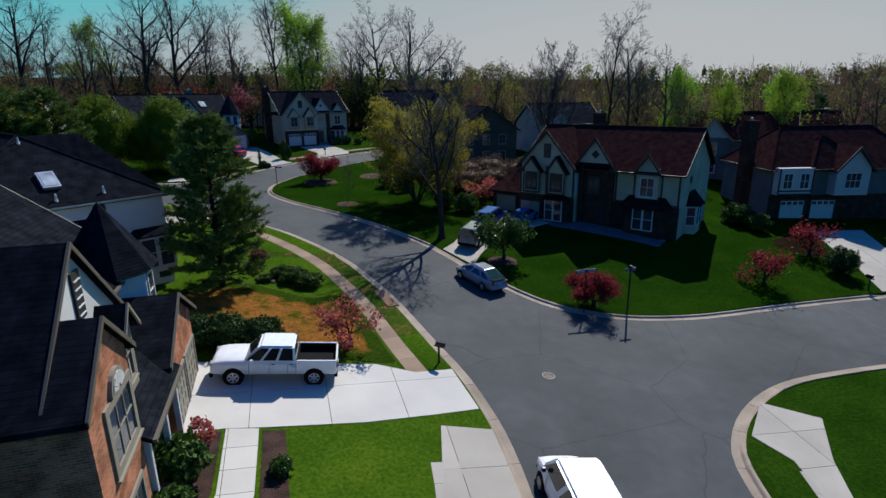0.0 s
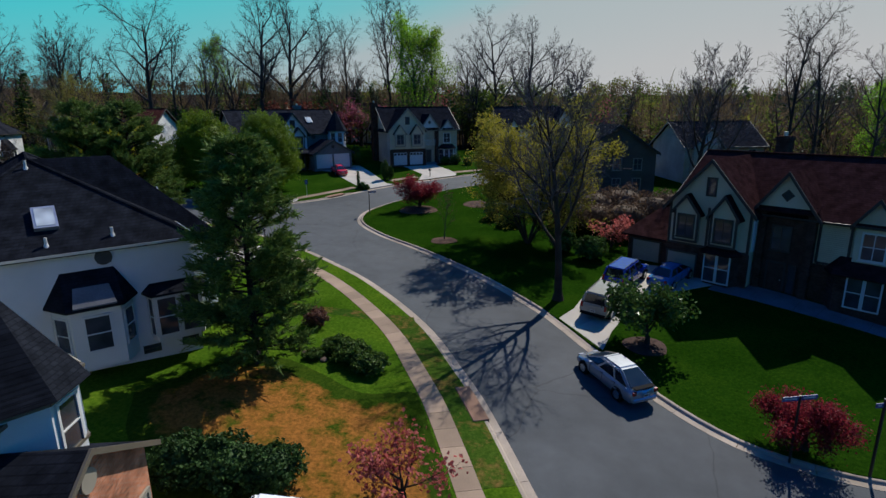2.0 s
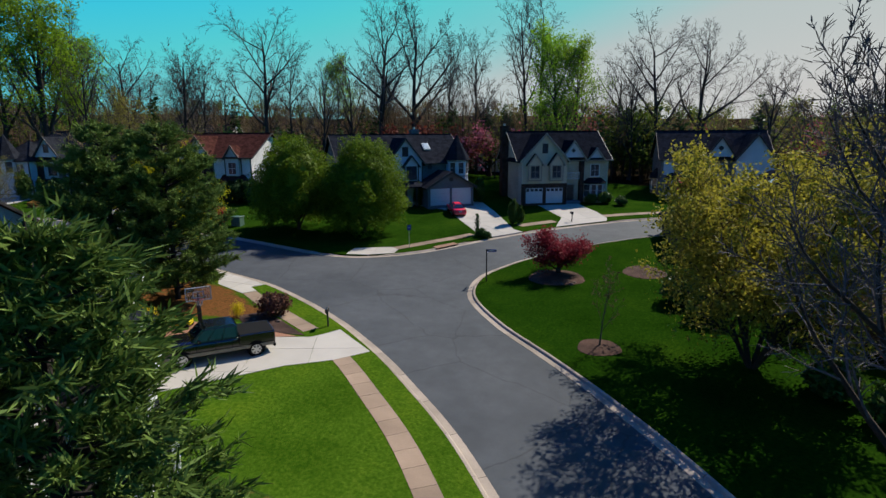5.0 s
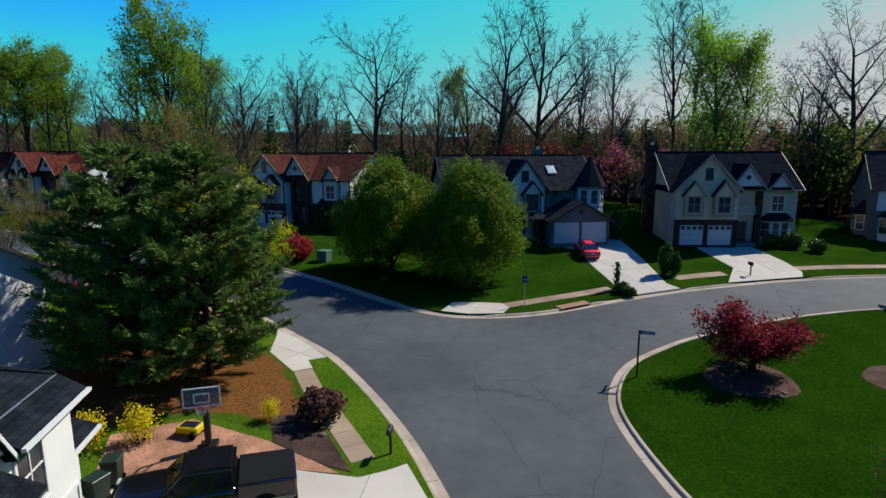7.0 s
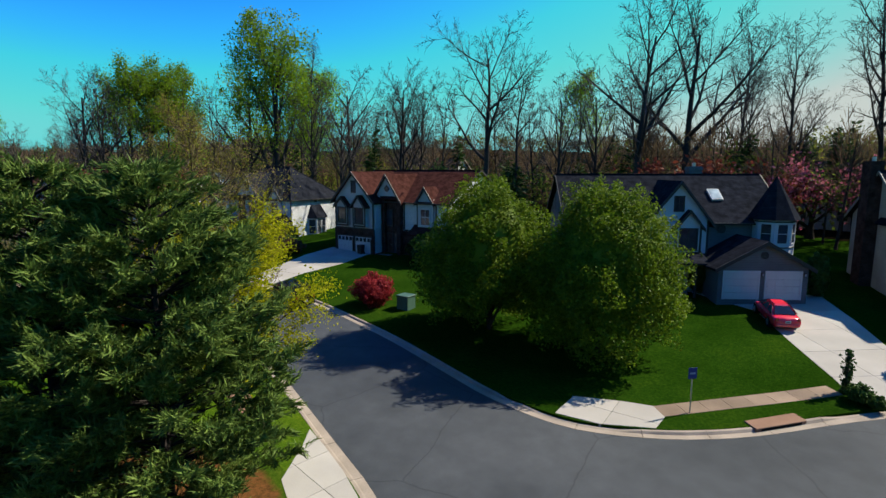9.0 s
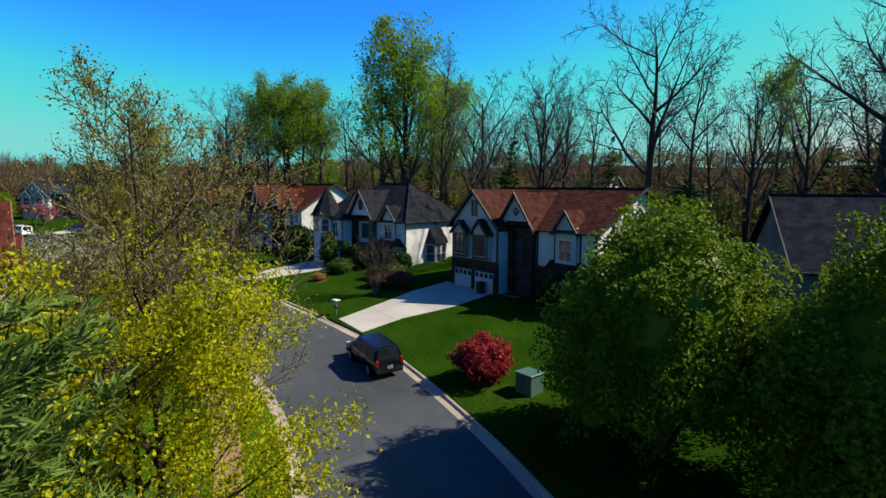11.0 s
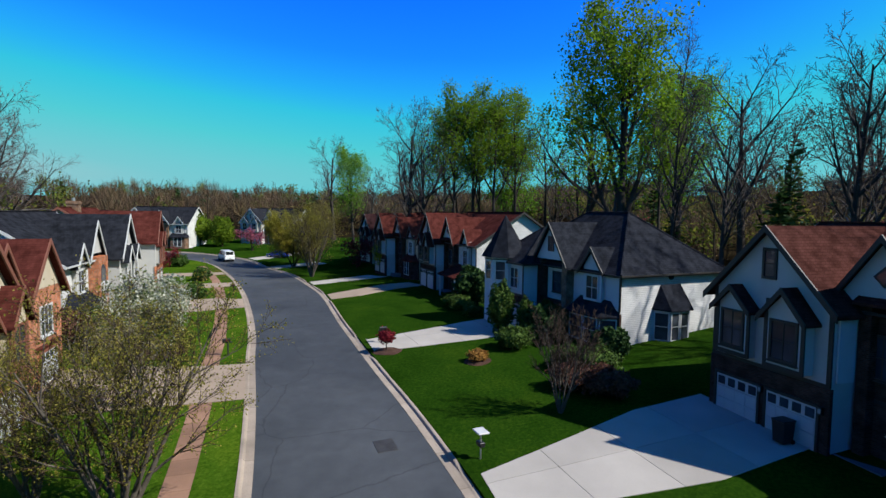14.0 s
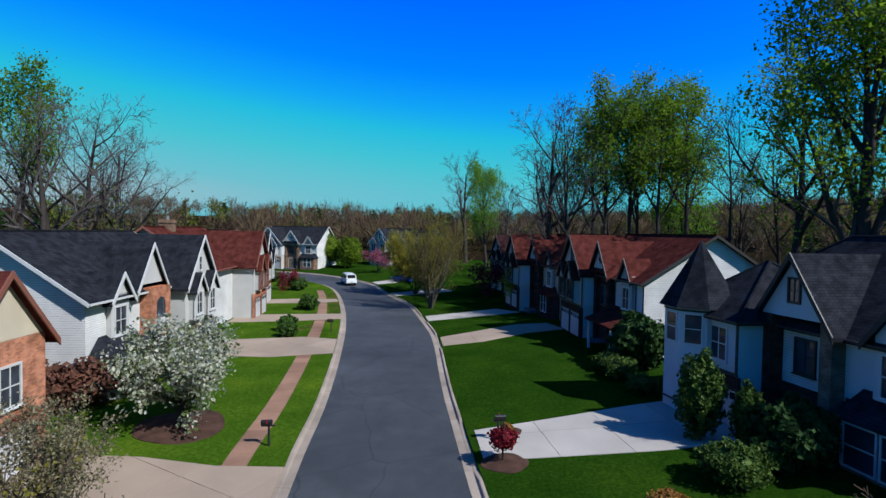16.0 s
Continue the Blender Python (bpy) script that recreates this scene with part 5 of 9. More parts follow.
h.roof_y(10.2, 20.4, -0.6, 10.2, 5.7, 9.2, 0.45, SIDING_DARK)
h.gutter((10.0, -0.72, 5.5), (16.0, -0.72, 5.5))
for xx in (5.0, 6.2, 7.4):
    m = Matrix.Translation((xx + 1.0, 3.5, 2.9 + (xx + 1.0) * 0.45 + 0.1)) @ Matrix.Rotation(-math.atan(0.45), 4, "Y")
    f = h.add("skylight", single(box, -0.45, 0.45, -0.65, 0.65, -0.1, 0.14, m), TRIM_WHITE)
    h.add("pane", single(box, -0.36, 0.36, -0.56, 0.56, 0.1, 0.16, m), SKYLIGHT, f)
for xx in (12.6, 15.3, 18.0):
    h.window("F", xx, -0.6, 3.3, 1.0, 1.4, TRIM_CREAM)
    h.window("F", xx, -0.6, 0.6, 1.0, 1.5, TRIM_CREAM)
h.window("F", 4.0, 0.0, 0.8, 1.8, 1.5, TRIM_WHITE, 3)

# house beyond the corner lawn
h = House("house", "two storey house with wine roof and white panelled front", (35.2, 57.4), 2.0, -0.7, SIDING_GREY, SH_WINE, TRIM_DARK, STUCCO, BRICK_DARK)
w = 17
h.wall(0, w, 0, 9.5, 5.8)
h.roof_hip(0, w, 0, 9.5, 5.8, 9.6, 0.45, 3.2)
h.add("brick_facing", single(box, 0.0, w, -0.07, 0.1, -1.6, 2.7), BRICK_DARK)
h.wall(0.2, 4.0, -0.9, 0, 5.7, STUCCO, 2.9, "bay_storey")
h.wall(6.2, 9.8, -1.2, 0, 5.8, STUCCO, 2.8, "bay_storey")
h.roof_y(6.2, 9.8, -1.2, 4, 5.8, 7.9, 0.35)
h.roof_hip(4.0, 9.8, -0.5, 6, 5.8, 8.6, 0.3, 2.6)
h.window("F", 1.2, -0.9, 3.6, 0.9, 1.5, TRIM_WHITE)
h.window("F", 3.0, -0.9, 3.6, 0.9, 1.5, TRIM_WHITE)
h.window("F", 8.0, -1.2, 3.6, 1.6, 1.5, TRIM_WHITE, 3)
h.boards("F", -0.9, [(0.3, 2.95, 3.9, 2.95), (0.3, 3.3, 3.9, 3.3), (0.3, 3, 0.3, 5.7), (3.9, 3, 3.9, 5.7)])
for gxx in (2.6, 6.0):
    h.garage_door(gxx, -0.1, 2.6, 2.1, DOOR_WHITE)
h.chimney(-0.95, 0.02, 3.5, 5.0, 10.4, BRICK_DARK)

# nearest house: brick gable, white gable, turret, garage gable
h = House("house", "brick and white house with charcoal roofs, turret and garage gable", (-10.3, 18.6), 106.0, -0.1, SIDING_WHITE, SH_BLACK, TRIM_TAUPE, STUCCO_WHITE, BRICK_RED, 0.15)
h.wall(-12.5, 6.0, 2.6, 12.4, 6.2)
h.roof_x(-12.5, 6.0, 2.6, 12.4, 6.2, 10.0)
h.wall(-7.9, -4.4, 0.2, 4, 6.4, BRICK_RED, name="brick_wing")
h.roof_y(-7.9, -4.4, 0.2, 7, 6.4, 7.8, 0.4, BRICK_RED, 0.16)
h.window("F", -5.75, 0.2, 3.75, 1.9, 1.55, TRIM_CREAM, 3, 0.24)
bm = bmesh.new()
prism(bm, [(-5.75 + 0.62 * math.cos(a), 0.09, 5.56 + 0.62 * math.sin(a)) for a in (math.pi * k / 12 for k in range(13))], (0, 0.14, 0))
fan = h.add("arched_light", bm, TRIM_CREAM)
for k in range(1, 8):
    bm = bmesh.new()
    a0, a1 = math.pi * (k - 0.42) / 8, math.pi * (k + 0.42) / 8
    prism(bm, [(-5.75 + r * math.cos(a), 0.065, 5.56 + r * math.sin(a)) for r, a in ((0.12, a0), (0.5, a0), (0.5, a1), (0.12, a1))], (0, 0.03, 0))
    h.add("slat", bm, TRIM_WHITE, fan)
h.window("F", -6.15, 0.2, 0.6, 1.9, 1.7, TRIM_CREAM, 3, 0.16)
h.wall(-7.6, -1.4, 1.2, 4, 6.6, STUCCO_WHITE, name="front_wall")
h.roof_y(-7.6, -1.4, 1.2, 8.5, 6.65, 9.4, 0.42, STUCCO_WHITE, 0.2)
f = h.add("shutter_vent", single(box, -4.5, -3.9, 1.13, 1.22, 7.1, 8.5), TRIM_DARK)
for k in range(5):
    h.add("slat", single(box, -4.44, -3.96, 1.1, 1.14, 7.22 + 0.25 * k, 7.26 + 0.25 * k), PANEL_WHITE, f)
h.oriel(-3.1, 1.2, 1.3, 4.1, 6.3, 7.05, 0.6, TRIM_CREAM)
h.slabs([[(-4.5, -0.1, 3.05), (0.5, -0.1, 3.05), (0.5, 2.7, 4.65), (-4.5, 2.7, 4.65)]], None, 0.16, "porch_roof")
h.gutter((-4.5, -0.16, 2.97), (0.5, -0.16, 2.97))
for px in (-4.2, -1.9, 0.0):
    h.add("porch_post", single(soft_box, px - 0.1, px + 0.1, 0.05, 0.25, -1.0, 2.95), TRIM_WHITE)
h.add("porch_floor", single(box, -4.5, 0.1, -0.2, 1.5, -1.2, 0.0), CONCRETE)
h.front_door(-2.9, 1.4)
h.wall(0.15, 5.65, 0.3, 4.0, 3.6, BRICK_RED, name="garage_wing")
h.roof_y(0.15, 5.65, 0.3, 4.2, 3.6, 5.2, 0.45, BRICK_RED, 0.25)
for gxx in (1.6, 4.25):
    h.garage_door(gxx, 0.3, 2.2, 2.1, DOOR_TAN, frame=TRIM_CREAM, lights=False)
bm = bmesh.new()
rod(bm, (2.9, 0.22, 4.35), (2.9, 0.33, 4.35), 0.32, n=20)
h.add("vent", bm, TRIM_CREAM)
h.turret(4.4, 2.9, 1.6, 3.5, 6.2, 9.0, PANEL_WHITE, windows=(0, 5, 6, 7))
h.window("F", -10.2, 2.6, 3.4, 1.3, 1.6, TRIM_WHITE)

# its neighbour, seen from the side wall
h = House("house", "white stucco house with charcoal hipped roof and side bays", (-18.69, 34.97), 140.0, 0.85, STUCCO_WHITE, SH_BLACK, TRIM_WHITE, STUCCO_WHITE, BRICK_RED, 0.15)
w, d, he, hr = 17.0, 11.3, 6.35, 9.95
h.trim = METAL_GREY
h.wall(0, w, -0.35, d, he)
h.roof_hip(0, w, -0.35, d, he, hr, 0.32, 5.5)
h.trim = TRIM_WHITE
h.wall(4.9, 10.0, -2.3, 0, 5.9, STUCCO_WHITE, name="front_wall")
h.slabs([[(4.1, -2.8, 5.35), (10.4, -2.8, 5.35), (7.25, 1.7, 9.85)], [(4.1, 5.4, 5.35), (4.1, -2.8, 5.35), (7.25, 1.7, 9.85), (7.25, 5.4, 9.85)], [(10.4, -2.8, 5.35), (10.4, 5.4, 5.35), (7.25, 5.4, 9.85), (7.25, 1.7, 9.85)]], name="front_roof")
h.gutter((4.1, -2.86, 5.28), (10.4, -2.86, 5.28))
h.window("F", 7.2, -2.3, 3.3, 1.6, 1.6, TRIM_WHITE)
h.bay("F", 7.2, -2.3, 0.5, 2.6, 2.6, 0.7, 0.6, TRIM_WHITE, STUCCO_WHITE)
h.wall(10.8, 17.0, -1.1, -0.35, 5.72, STUCCO_WHITE, name="front_wall")
h.roof_y(11.5, 13.5, -1.25, 4.5, 5.7, 7.25, 0.15)
for ra, rb in ((10.5, 11.35), (13.65, 17.38)):
    h.slabs([[(ra, -1.5, 5.62), (rb, -1.5, 5.62), (rb, -0.5, 6.275), (ra, -0.5, 6.275)]], None, 0.14, "front_eave")
h.gutter((13.65, -1.56, 5.56), (17.38, -1.56, 5.56))
h.window("F", 14.6, -1.1, 3.5, 1.2, 1.9, TRIM_WHITE)
h.front_door(9.9, 0.0, z=0.3)
h.wall(w, w + 2.3, -0.1, 7.0, 3.4, STUCCO_WHITE, name="garage_wing")
h.slabs([[(17.0, -0.6, 3.2), (19.9, -0.6, 3.2), (19.6, 3.4, 4.9), (17.0, 3.4, 4.9)], [(19.6, 3.4, 4.9), (19.9, 7.3, 3.2), (17.0, 7.3, 3.2), (17.0, 3.4, 4.9)]], None, 0.14, "garage_roof")
h.gutter((17.0, -0.66, 3.1), (19.9, -0.66, 3.1))
for gxx, gy in ((12.7, -1.1), (15.6, -1.1)):
    h.garage_door(gxx, gy, 2.4, 2.1, DOOR_WHITE, lights=False, z=0.55)
h.wall(11.3, 13.3, -1.7, -1.1, 4.7, STUCCO_WHITE, 3.0, "oriel_wall")
h.slabs([[(10.9, -1.95, 4.5), (13.6, -1.95, 4.65), (12.95, -1.2, 5.6), (11.2, -1.2, 6.2)]], None, 0.1, "oriel_roof")
h.window("F", 12.3, -1.7, 3.15, 1.3, 1.2, TRIM_WHITE, 2, sill=False)
h.window("F", 18.4, -0.1, 0.9, 0.5, 1.5, TRIM_DARK, 1, sill=False)
h.bay("L", 0.65, 0.0, 1.15, 3.65, 2.5, 0.55, 0.4, TRIM_WHITE, STUCCO_WHITE, cheek=0.2, base=False)
h.bay("L", 4.15, 0.0, 0.75, 3.75, 3.3, 1.0, 1.5, TRIM_WHITE, STUCCO_WHITE, 1, cheek=0.4, base=False)
h.add("roof_apron", single(prism, [(-1.32, 3.3, 3.78), (-1.32, 5.0, 3.78), (-0.62, 4.85, 4.52), (-0.62, 3.45, 4.52)], (0, 0, 0.06)), SLATE, None, "weathered grey lower sheet of a bay roof")
h.trim = IRON
h.round_vent("L", 3.43, 0.0, 5.69, 0.36)
h.trim = TRIM_WHITE
k = (hr - he) / 5.5
sk = Matrix.Translation((1.6, 5.3, he + 1.6 * k + 0.08)) @ Matrix.Rotation(-math.atan(k), 4, "Y")
f = h.add("skylight", single(box, -0.72, 0.72, -0.46, 0.46, -0.1, 0.14, sk), METAL_GREY)
h.add("pane", single(box, -0.6, 0.6, -0.36, 0.36, 0.1, 0.16, sk), SKYLIGHT, f)
h.pipe(0.36, 2.88, he + 0.36 * k, 0.38)
h.pipe(0.2, 5.45, he + 0.2 * k, 0.38)
h.pipe(4.9, 5.6, he + 4.9 * k, 0.38)
for wx, wz in ((2.0, 0.55), (0.2, 0.55), (6.6, 0.55)):
    h.window("L", wx, 0.0, wz, 0.7, 0.3, TRIM_DARK, 1, 0.05, sill=False)

# white sided house behind the pines
h = House("house", "white sided house with brown roof behind pines", (-46.7, 50.5), 195.0, 2.6, SIDING_WHITE, SH_BROWN, TRIM_DARK, STUCCO, BRICK_RED)
h.wall(0, 13, 0, 11, 5.4)
h.roof_x(0, 13, 0, 11, 5.4, 9.0)
h.window("F", 3, 0.0, 3.2, 1.3, 1.5, TRIM_WHITE)
h.window("F", 8, 0.0, 3.2, 1.3, 1.5, TRIM_WHITE)
for px, py, yw, rf, sd, nm in ((-118, 118, 20, SH_GREY, SIDING_WHITE, "white house with grey roof among the far trees"), (-80, 135, 12, SH_BROWN, SIDING_CREAM, "cream house with brown roof among bare trees"), (-52, 140, 15, SH_GREY, SIDING_WHITE, "white gabled house behind the woods"), (36, 80, -30, SH_WINE, SIDING_GREY, "house with brown roof behind the corner house"), (52, 92, -20, SH_WINE, SIDING_GREY, "house with brown roof among woods"), (18, 100, 20, SH_GREY, SIDING_CREAM, "cream house beyond a side yard"), (-95, 20, 190, SH_BROWN, SIDING_WHITE, "house with brown roof behind the lawns")):
    h = House("house", nm, (px, py), yw, land(px, py) + 0.2, sd, rf, TRIM_CREAM, STUCCO, BRICK_RED)
    h.wall(0, 13, 0, 9.5, 5.6)
    h.roof_x(0, 13, 0, 9.5, 5.6, 9.0)
    h.roof_y(1, 5.5, -0.8, 5, 5.6, 8.2)
    h.wall(1, 5.5, -0.8, 0, 5.6, name="front_wall")
    for gxx in (3.2, 8, 11):
        h.window("F", gxx, -0.82 if gxx < 5 else 0.0, 3.3, 1.2, 1.5, TRIM_WHITE)
        h.window("F", gxx, -0.82 if gxx < 5 else 0.0, 0.7, 1.2, 1.5, TRIM_WHITE)

# ---- trees and shrubs ----
TOPS = {}


def tube_mesh(segs, sides):
    """Tapered tubes from (p, q, r0, r1) pieces, as plain lists."""
    verts, faces = [], []
    for p, q, r0, r1 in segs:
        d = q - p
        if d.length < 1e-5:
            continue
        d.normalize()
        u = d.orthogonal().normalized()
        w = d.cross(u)
        b = len(verts)
        for c, r in ((p, r0), (q, r1)):
            for i in range(sides):
                a = 2 * math.pi * i / sides
                verts.append(tuple(c + (u * math.cos(a) + w * math.sin(a)) * r))
        for i in range(sides):
            j = (i + 1) % sides
            faces.append((b + i, b + j, b + sides + j, b + sides + i))
    return verts, faces


def twig_blades(segs, r, rng):
    """The finest twigs, each a slim tapering blade."""
    p = np.array([tuple(a) for a, _, _, _ in segs])
    q = np.array([tuple(b) for _, b, _, _ in segs])
    w = np.cross(q - p, rng.normal(size=p.shape))
    w *= r / (np.linalg.norm(w, axis=1)[:, None] + 1e-9)
    v = np.stack([p - w, p + w, q + w * 0.6, q - w * 0.6], 1).reshape(-1, 3)
    return v.tolist(), [(4 * i, 4 * i + 1, 4 * i + 2, 4 * i + 3) for i in range(len(segs))]


def leaf_mesh(points, size, rng, out=None, long=1.4, vary=0.4):
    """One small folded blade at each point. out: the way the blades roughly face."""
    n = len(points)
    pts = np.asarray(points, dtype=float)
    d = rng.normal(size=(n, 3))
    if out is not None:
        d += 1.2 * np.asarray(out)
    d /= np.linalg.norm(d, axis=1)[:, None] + 1e-9
    a = np.cross(d, rng.normal(size=(n, 3)))
    a /= np.linalg.norm(a, axis=1)[:, None] + 1e-9
    b = np.cross(d, a)
    s = size * (1 + vary * rng.uniform(-1, 1, size=(n, 1)))
    a, b, d = a * s * long / 2, b * s / 2, d * s * 0.15
    v = np.stack([pts - a, pts - b + d, pts + a, pts + b + d], 1).reshape(-1, 3)
    return v.tolist(), [(4 * i, 4 * i + 1, 4 * i + 2, 4 * i + 3) for i in range(n)]


def grow(rnd, p, d, length, r, level, spec, segs, tips):
    """One branch and all that grows from it. segs: pieces by level; tips: where leaves sit."""
    s = spec[level]
    n = s["pieces"]
    q = p.copy()
    path = [(q.copy(), r)]
    for i in range(n):
        d = (d + Vector((rnd.uniform(-1, 1), rnd.uniform(-1, 1), rnd.uniform(-1, 1))) * s["wobble"] + Vector((0, 0, s["up"]))).normalized()
        q2 = q + d * length / n
        r2 = max(0.004, r * (1 - s["taper"] * (i + 1) / n))
        segs[level].append((q, q2, path[-1][1], r2))
        q = q2
        path.append((q.copy(), r2))
    if level + 1 >= len(spec):
        tips.extend((path[k][0], d.copy()) for k in range(1, len(path)))
        return
    c = spec[level + 1]
    turn = rnd.uniform(0, 6.28)
    for k in range(c["count"]):
        f = s["first"] + (1 - s["first"]) * (k + rnd.uniform(0, 0.8)) / c["count"]
        x = min(f * n, n - 0.001)
        i = int(x)
        at = path[i][0].lerp(path[i + 1][0], x - i)
        rr = path[i][1]
        axis = (path[i + 1][0] - path[i][0]).normalized()
        turn += 2.4 + rnd.uniform(-0.5, 0.5)
        side = Matrix.Rotation(turn, 3, axis) @ axis.orthogonal().normalized()
        ang = radians(c["angle"] + rnd.uniform(-12, 12))
        nd = axis * math.cos(ang) + side * math.sin(ang)
        ln = c["length"] * length * (1 - c["shorten"] * f) * rnd.uniform(0.75, 1.2)
        grow(rnd, at, nd, ln, max(0.005, min(rr * 0.8, rr * c["thick"])), level + 1, spec, segs, tips)


def level(count, angle, length, shorten=0.4, pieces=3, wobble=0.16, up=0.05, taper=0.75, first=0.3, thick=0.5):
    return dict(count=count, angle=angle, length=length, shorten=shorten, pieces=pieces, wobble=wobble, up=up, taper=taper, first=first, thick=thick)


def branching(name, label, seed, height, radius, spec, bark, twig, leaf=None, leaf_size=0.12, per_tip=1, scatter=0.15, min_z=0.0, category="tree", stems=1, stem_lean=0.0, twig_min=0.0):
    """A tree from growth rules, at the origin: trunk, twigs and, where it has them, leaves."""
    rnd, rng = random.Random(seed), np.random.default_rng(seed)
    segs, tips = [[] for _ in spec], []
    for k in range(stems):
        a = 6.28 * k / stems + rnd.uniform(0, 1)
        d = Vector((math.cos(a) * stem_lean, math.sin(a) * stem_lean, 1)).normalized()
        grow(rnd, Vector((0, 0, -0.25)), d, height * rnd.uniform(0.9, 1.05), radius, 0, spec, segs, tips)
    tree = thing(name, label, category)
    TOPS[tree.name] = max(q.z for lv in segs for _, q, _, _ in lv)
    v, f = tube_mesh(segs[0], 9)
    flare = (Vector((0, 0, -0.3)), Vector((0, 0, 0.5)), radius * 1.7, radius * 1.0)
    if stems == 1:
        v2, f2 = tube_mesh([flare], 9)
        f += [tuple(i + len(v) for i in q) for q in f2]
        v += v2
    v2, f2 = tube_mesh(segs[1], 6)
    f += [tuple(i + len(v) for i in q) for q in f2]
    v += v2
    raw("trunk", v, f, bark, tree, True)
    v, f = [], []
    last = len(spec) - 1
    for lv in range(2, len(spec)):
        v2, f2 = twig_blades(segs[lv], max(0.008, twig_min), rng) if lv == last and lv > 3 or lv == 3 and twig_min > 0.0115 else tube_mesh([(p, q, max(a, twig_min), max(b, twig_min)) for p, q, a, b in segs[lv]], 4 if lv == 2 else 3)
        f += [tuple(i + len(v) for i in q) for q in f2]
        v += v2
    tagged(raw("twig_work", v, f, twig, tree), kind="stuff")
    if leaf:
        pts = [p + Vector((rnd.gauss(0, scatter), rnd.gauss(0, scatter), rnd.gauss(0, scatter))) for p, _ in tips if p.z > min_z for _ in range(per_tip)]
        v, f = leaf_mesh([tuple(p) for p in pts], leaf_size, rng)
        tagged(raw("leaves", v, f, leaf, tree), kind="stuff")
    return tree


def put(ob, x, y, scale=1.0, turn=0.0, lift=0.0, tall=1.0, group=""):
    """A copy of a plant, standing on the ground at x, y."""
    m = Matrix.Translation((x, y, land(x, y) + GRASS_H - 0.02 + lift)) @ Matrix.Rotation(radians(turn), 4, "Z")
    c = copy_thing(ob, m)
    c.scale = (scale, scale, scale * tall)
    return tagged(c, group=group)


def drop(ob):
    for o in (*ob.children_recursive, ob):
        bpy.data.objects.remove(o)


# tall trees of the woods
def wood_spec(limbs=10, first=0.42, angle=34, up=0.1, reach=0.6, twigs=4):
    return [level(1, 0, 1, pieces=8, wobble=0.06, up=0.06, taper=0.8, first=first), level(limbs, angle, reach, 0.5, 6, 0.13, up, 0.85, 0.2, 0.7), level(8, 42, 0.46, 0.3, 4, 0.2, 0.06, 0.8, 0.12, 0.6), level(6, 40, 0.46, 0.3, 2, 0.22, 0.03, 0.7, 0.12, 0.55), level(twigs, 38, 0.62, 0.2, 1, 0.2, 0.02, 0.6, 0.1, 0.6)]


WOOD_KINDS = {
    "spread": branching("tree", "tall bare woodland tree with wide arching limbs", 11, 14.5, 0.34, wood_spec(9, 0.36, 50, 0.1, 0.62, 5), BARK_WOOD, TWIG_GREY, twig_min=0.013),
    "arch": branching("tree", "tall bare woodland tree with wide arching limbs", 18, 13.5, 0.34, wood_spec(8, 0.3, 46, 0.12, 0.7, 6), BARK_WOOD, TWIG_GREY, twig_min=0.013),
    "pole": branching("tree", "tall slim bare woodland tree with upswept limbs", 12, 16.5, 0.24, wood_spec(10, 0.4, 36, 0.14, 0.46, 5), BARK_WOOD, TWIG_WOOD, twig_min=0.012),
    "slim": branching("tree", "tall slim bare woodland tree with upswept limbs", 17, 16, 0.22, wood_spec(8, 0.46, 40, 0.12, 0.42, 5), BARK_WOOD, TWIG_WOOD, twig_min=0.012),
    "dense": branching("tree", "bare woodland tree dense with dark twigs", 13, 14, 0.26, wood_spec(12, 0.22, 40, 0.12, 0.5, 4), BARK_WOOD, TWIG_WOOD, twig_min=0.014),
    "fan": branching("tree", "tall fan shaped woodland tree in small yellowish green leaf", 21, 12, 0.36, wood_spec(9, 0.12, 19, 0.08, 0.85, 3), BARK_WOOD, TWIG_WOOD, SPRING, 0.125, 15, 0.24, twig_min=0.012),
    "bright": branching("tree", "woodland tree in bright fresh green leaf", 22, 15, 0.24, wood_spec(11, 0.2, 34, 0.14, 0.45, 3), BARK_WOOD, TWIG_WOOD, FRESH, 0.13, 7, 0.32, twig_min=0.012),
    "grove": branching("tree", "tall slim woodland tree with a green crown", 24, 15.5, 0.22, wood_spec(9, 0.42, 36, 0.14, 0.42, 3), BARK_WOOD, TWIG_WOOD, SPRING, 0.13, 5, 0.32, twig_min=0.012),
    "bronze": branching("tree", "woodland tree with brownish buds", 23, 14, 0.24, wood_spec(10, 0.22, 40, 0.1, 0.5, 2), BARK_WOOD, TWIG_WOOD, BRONZE, 0.12, 2, 0.25, twig_min=0.014),
}
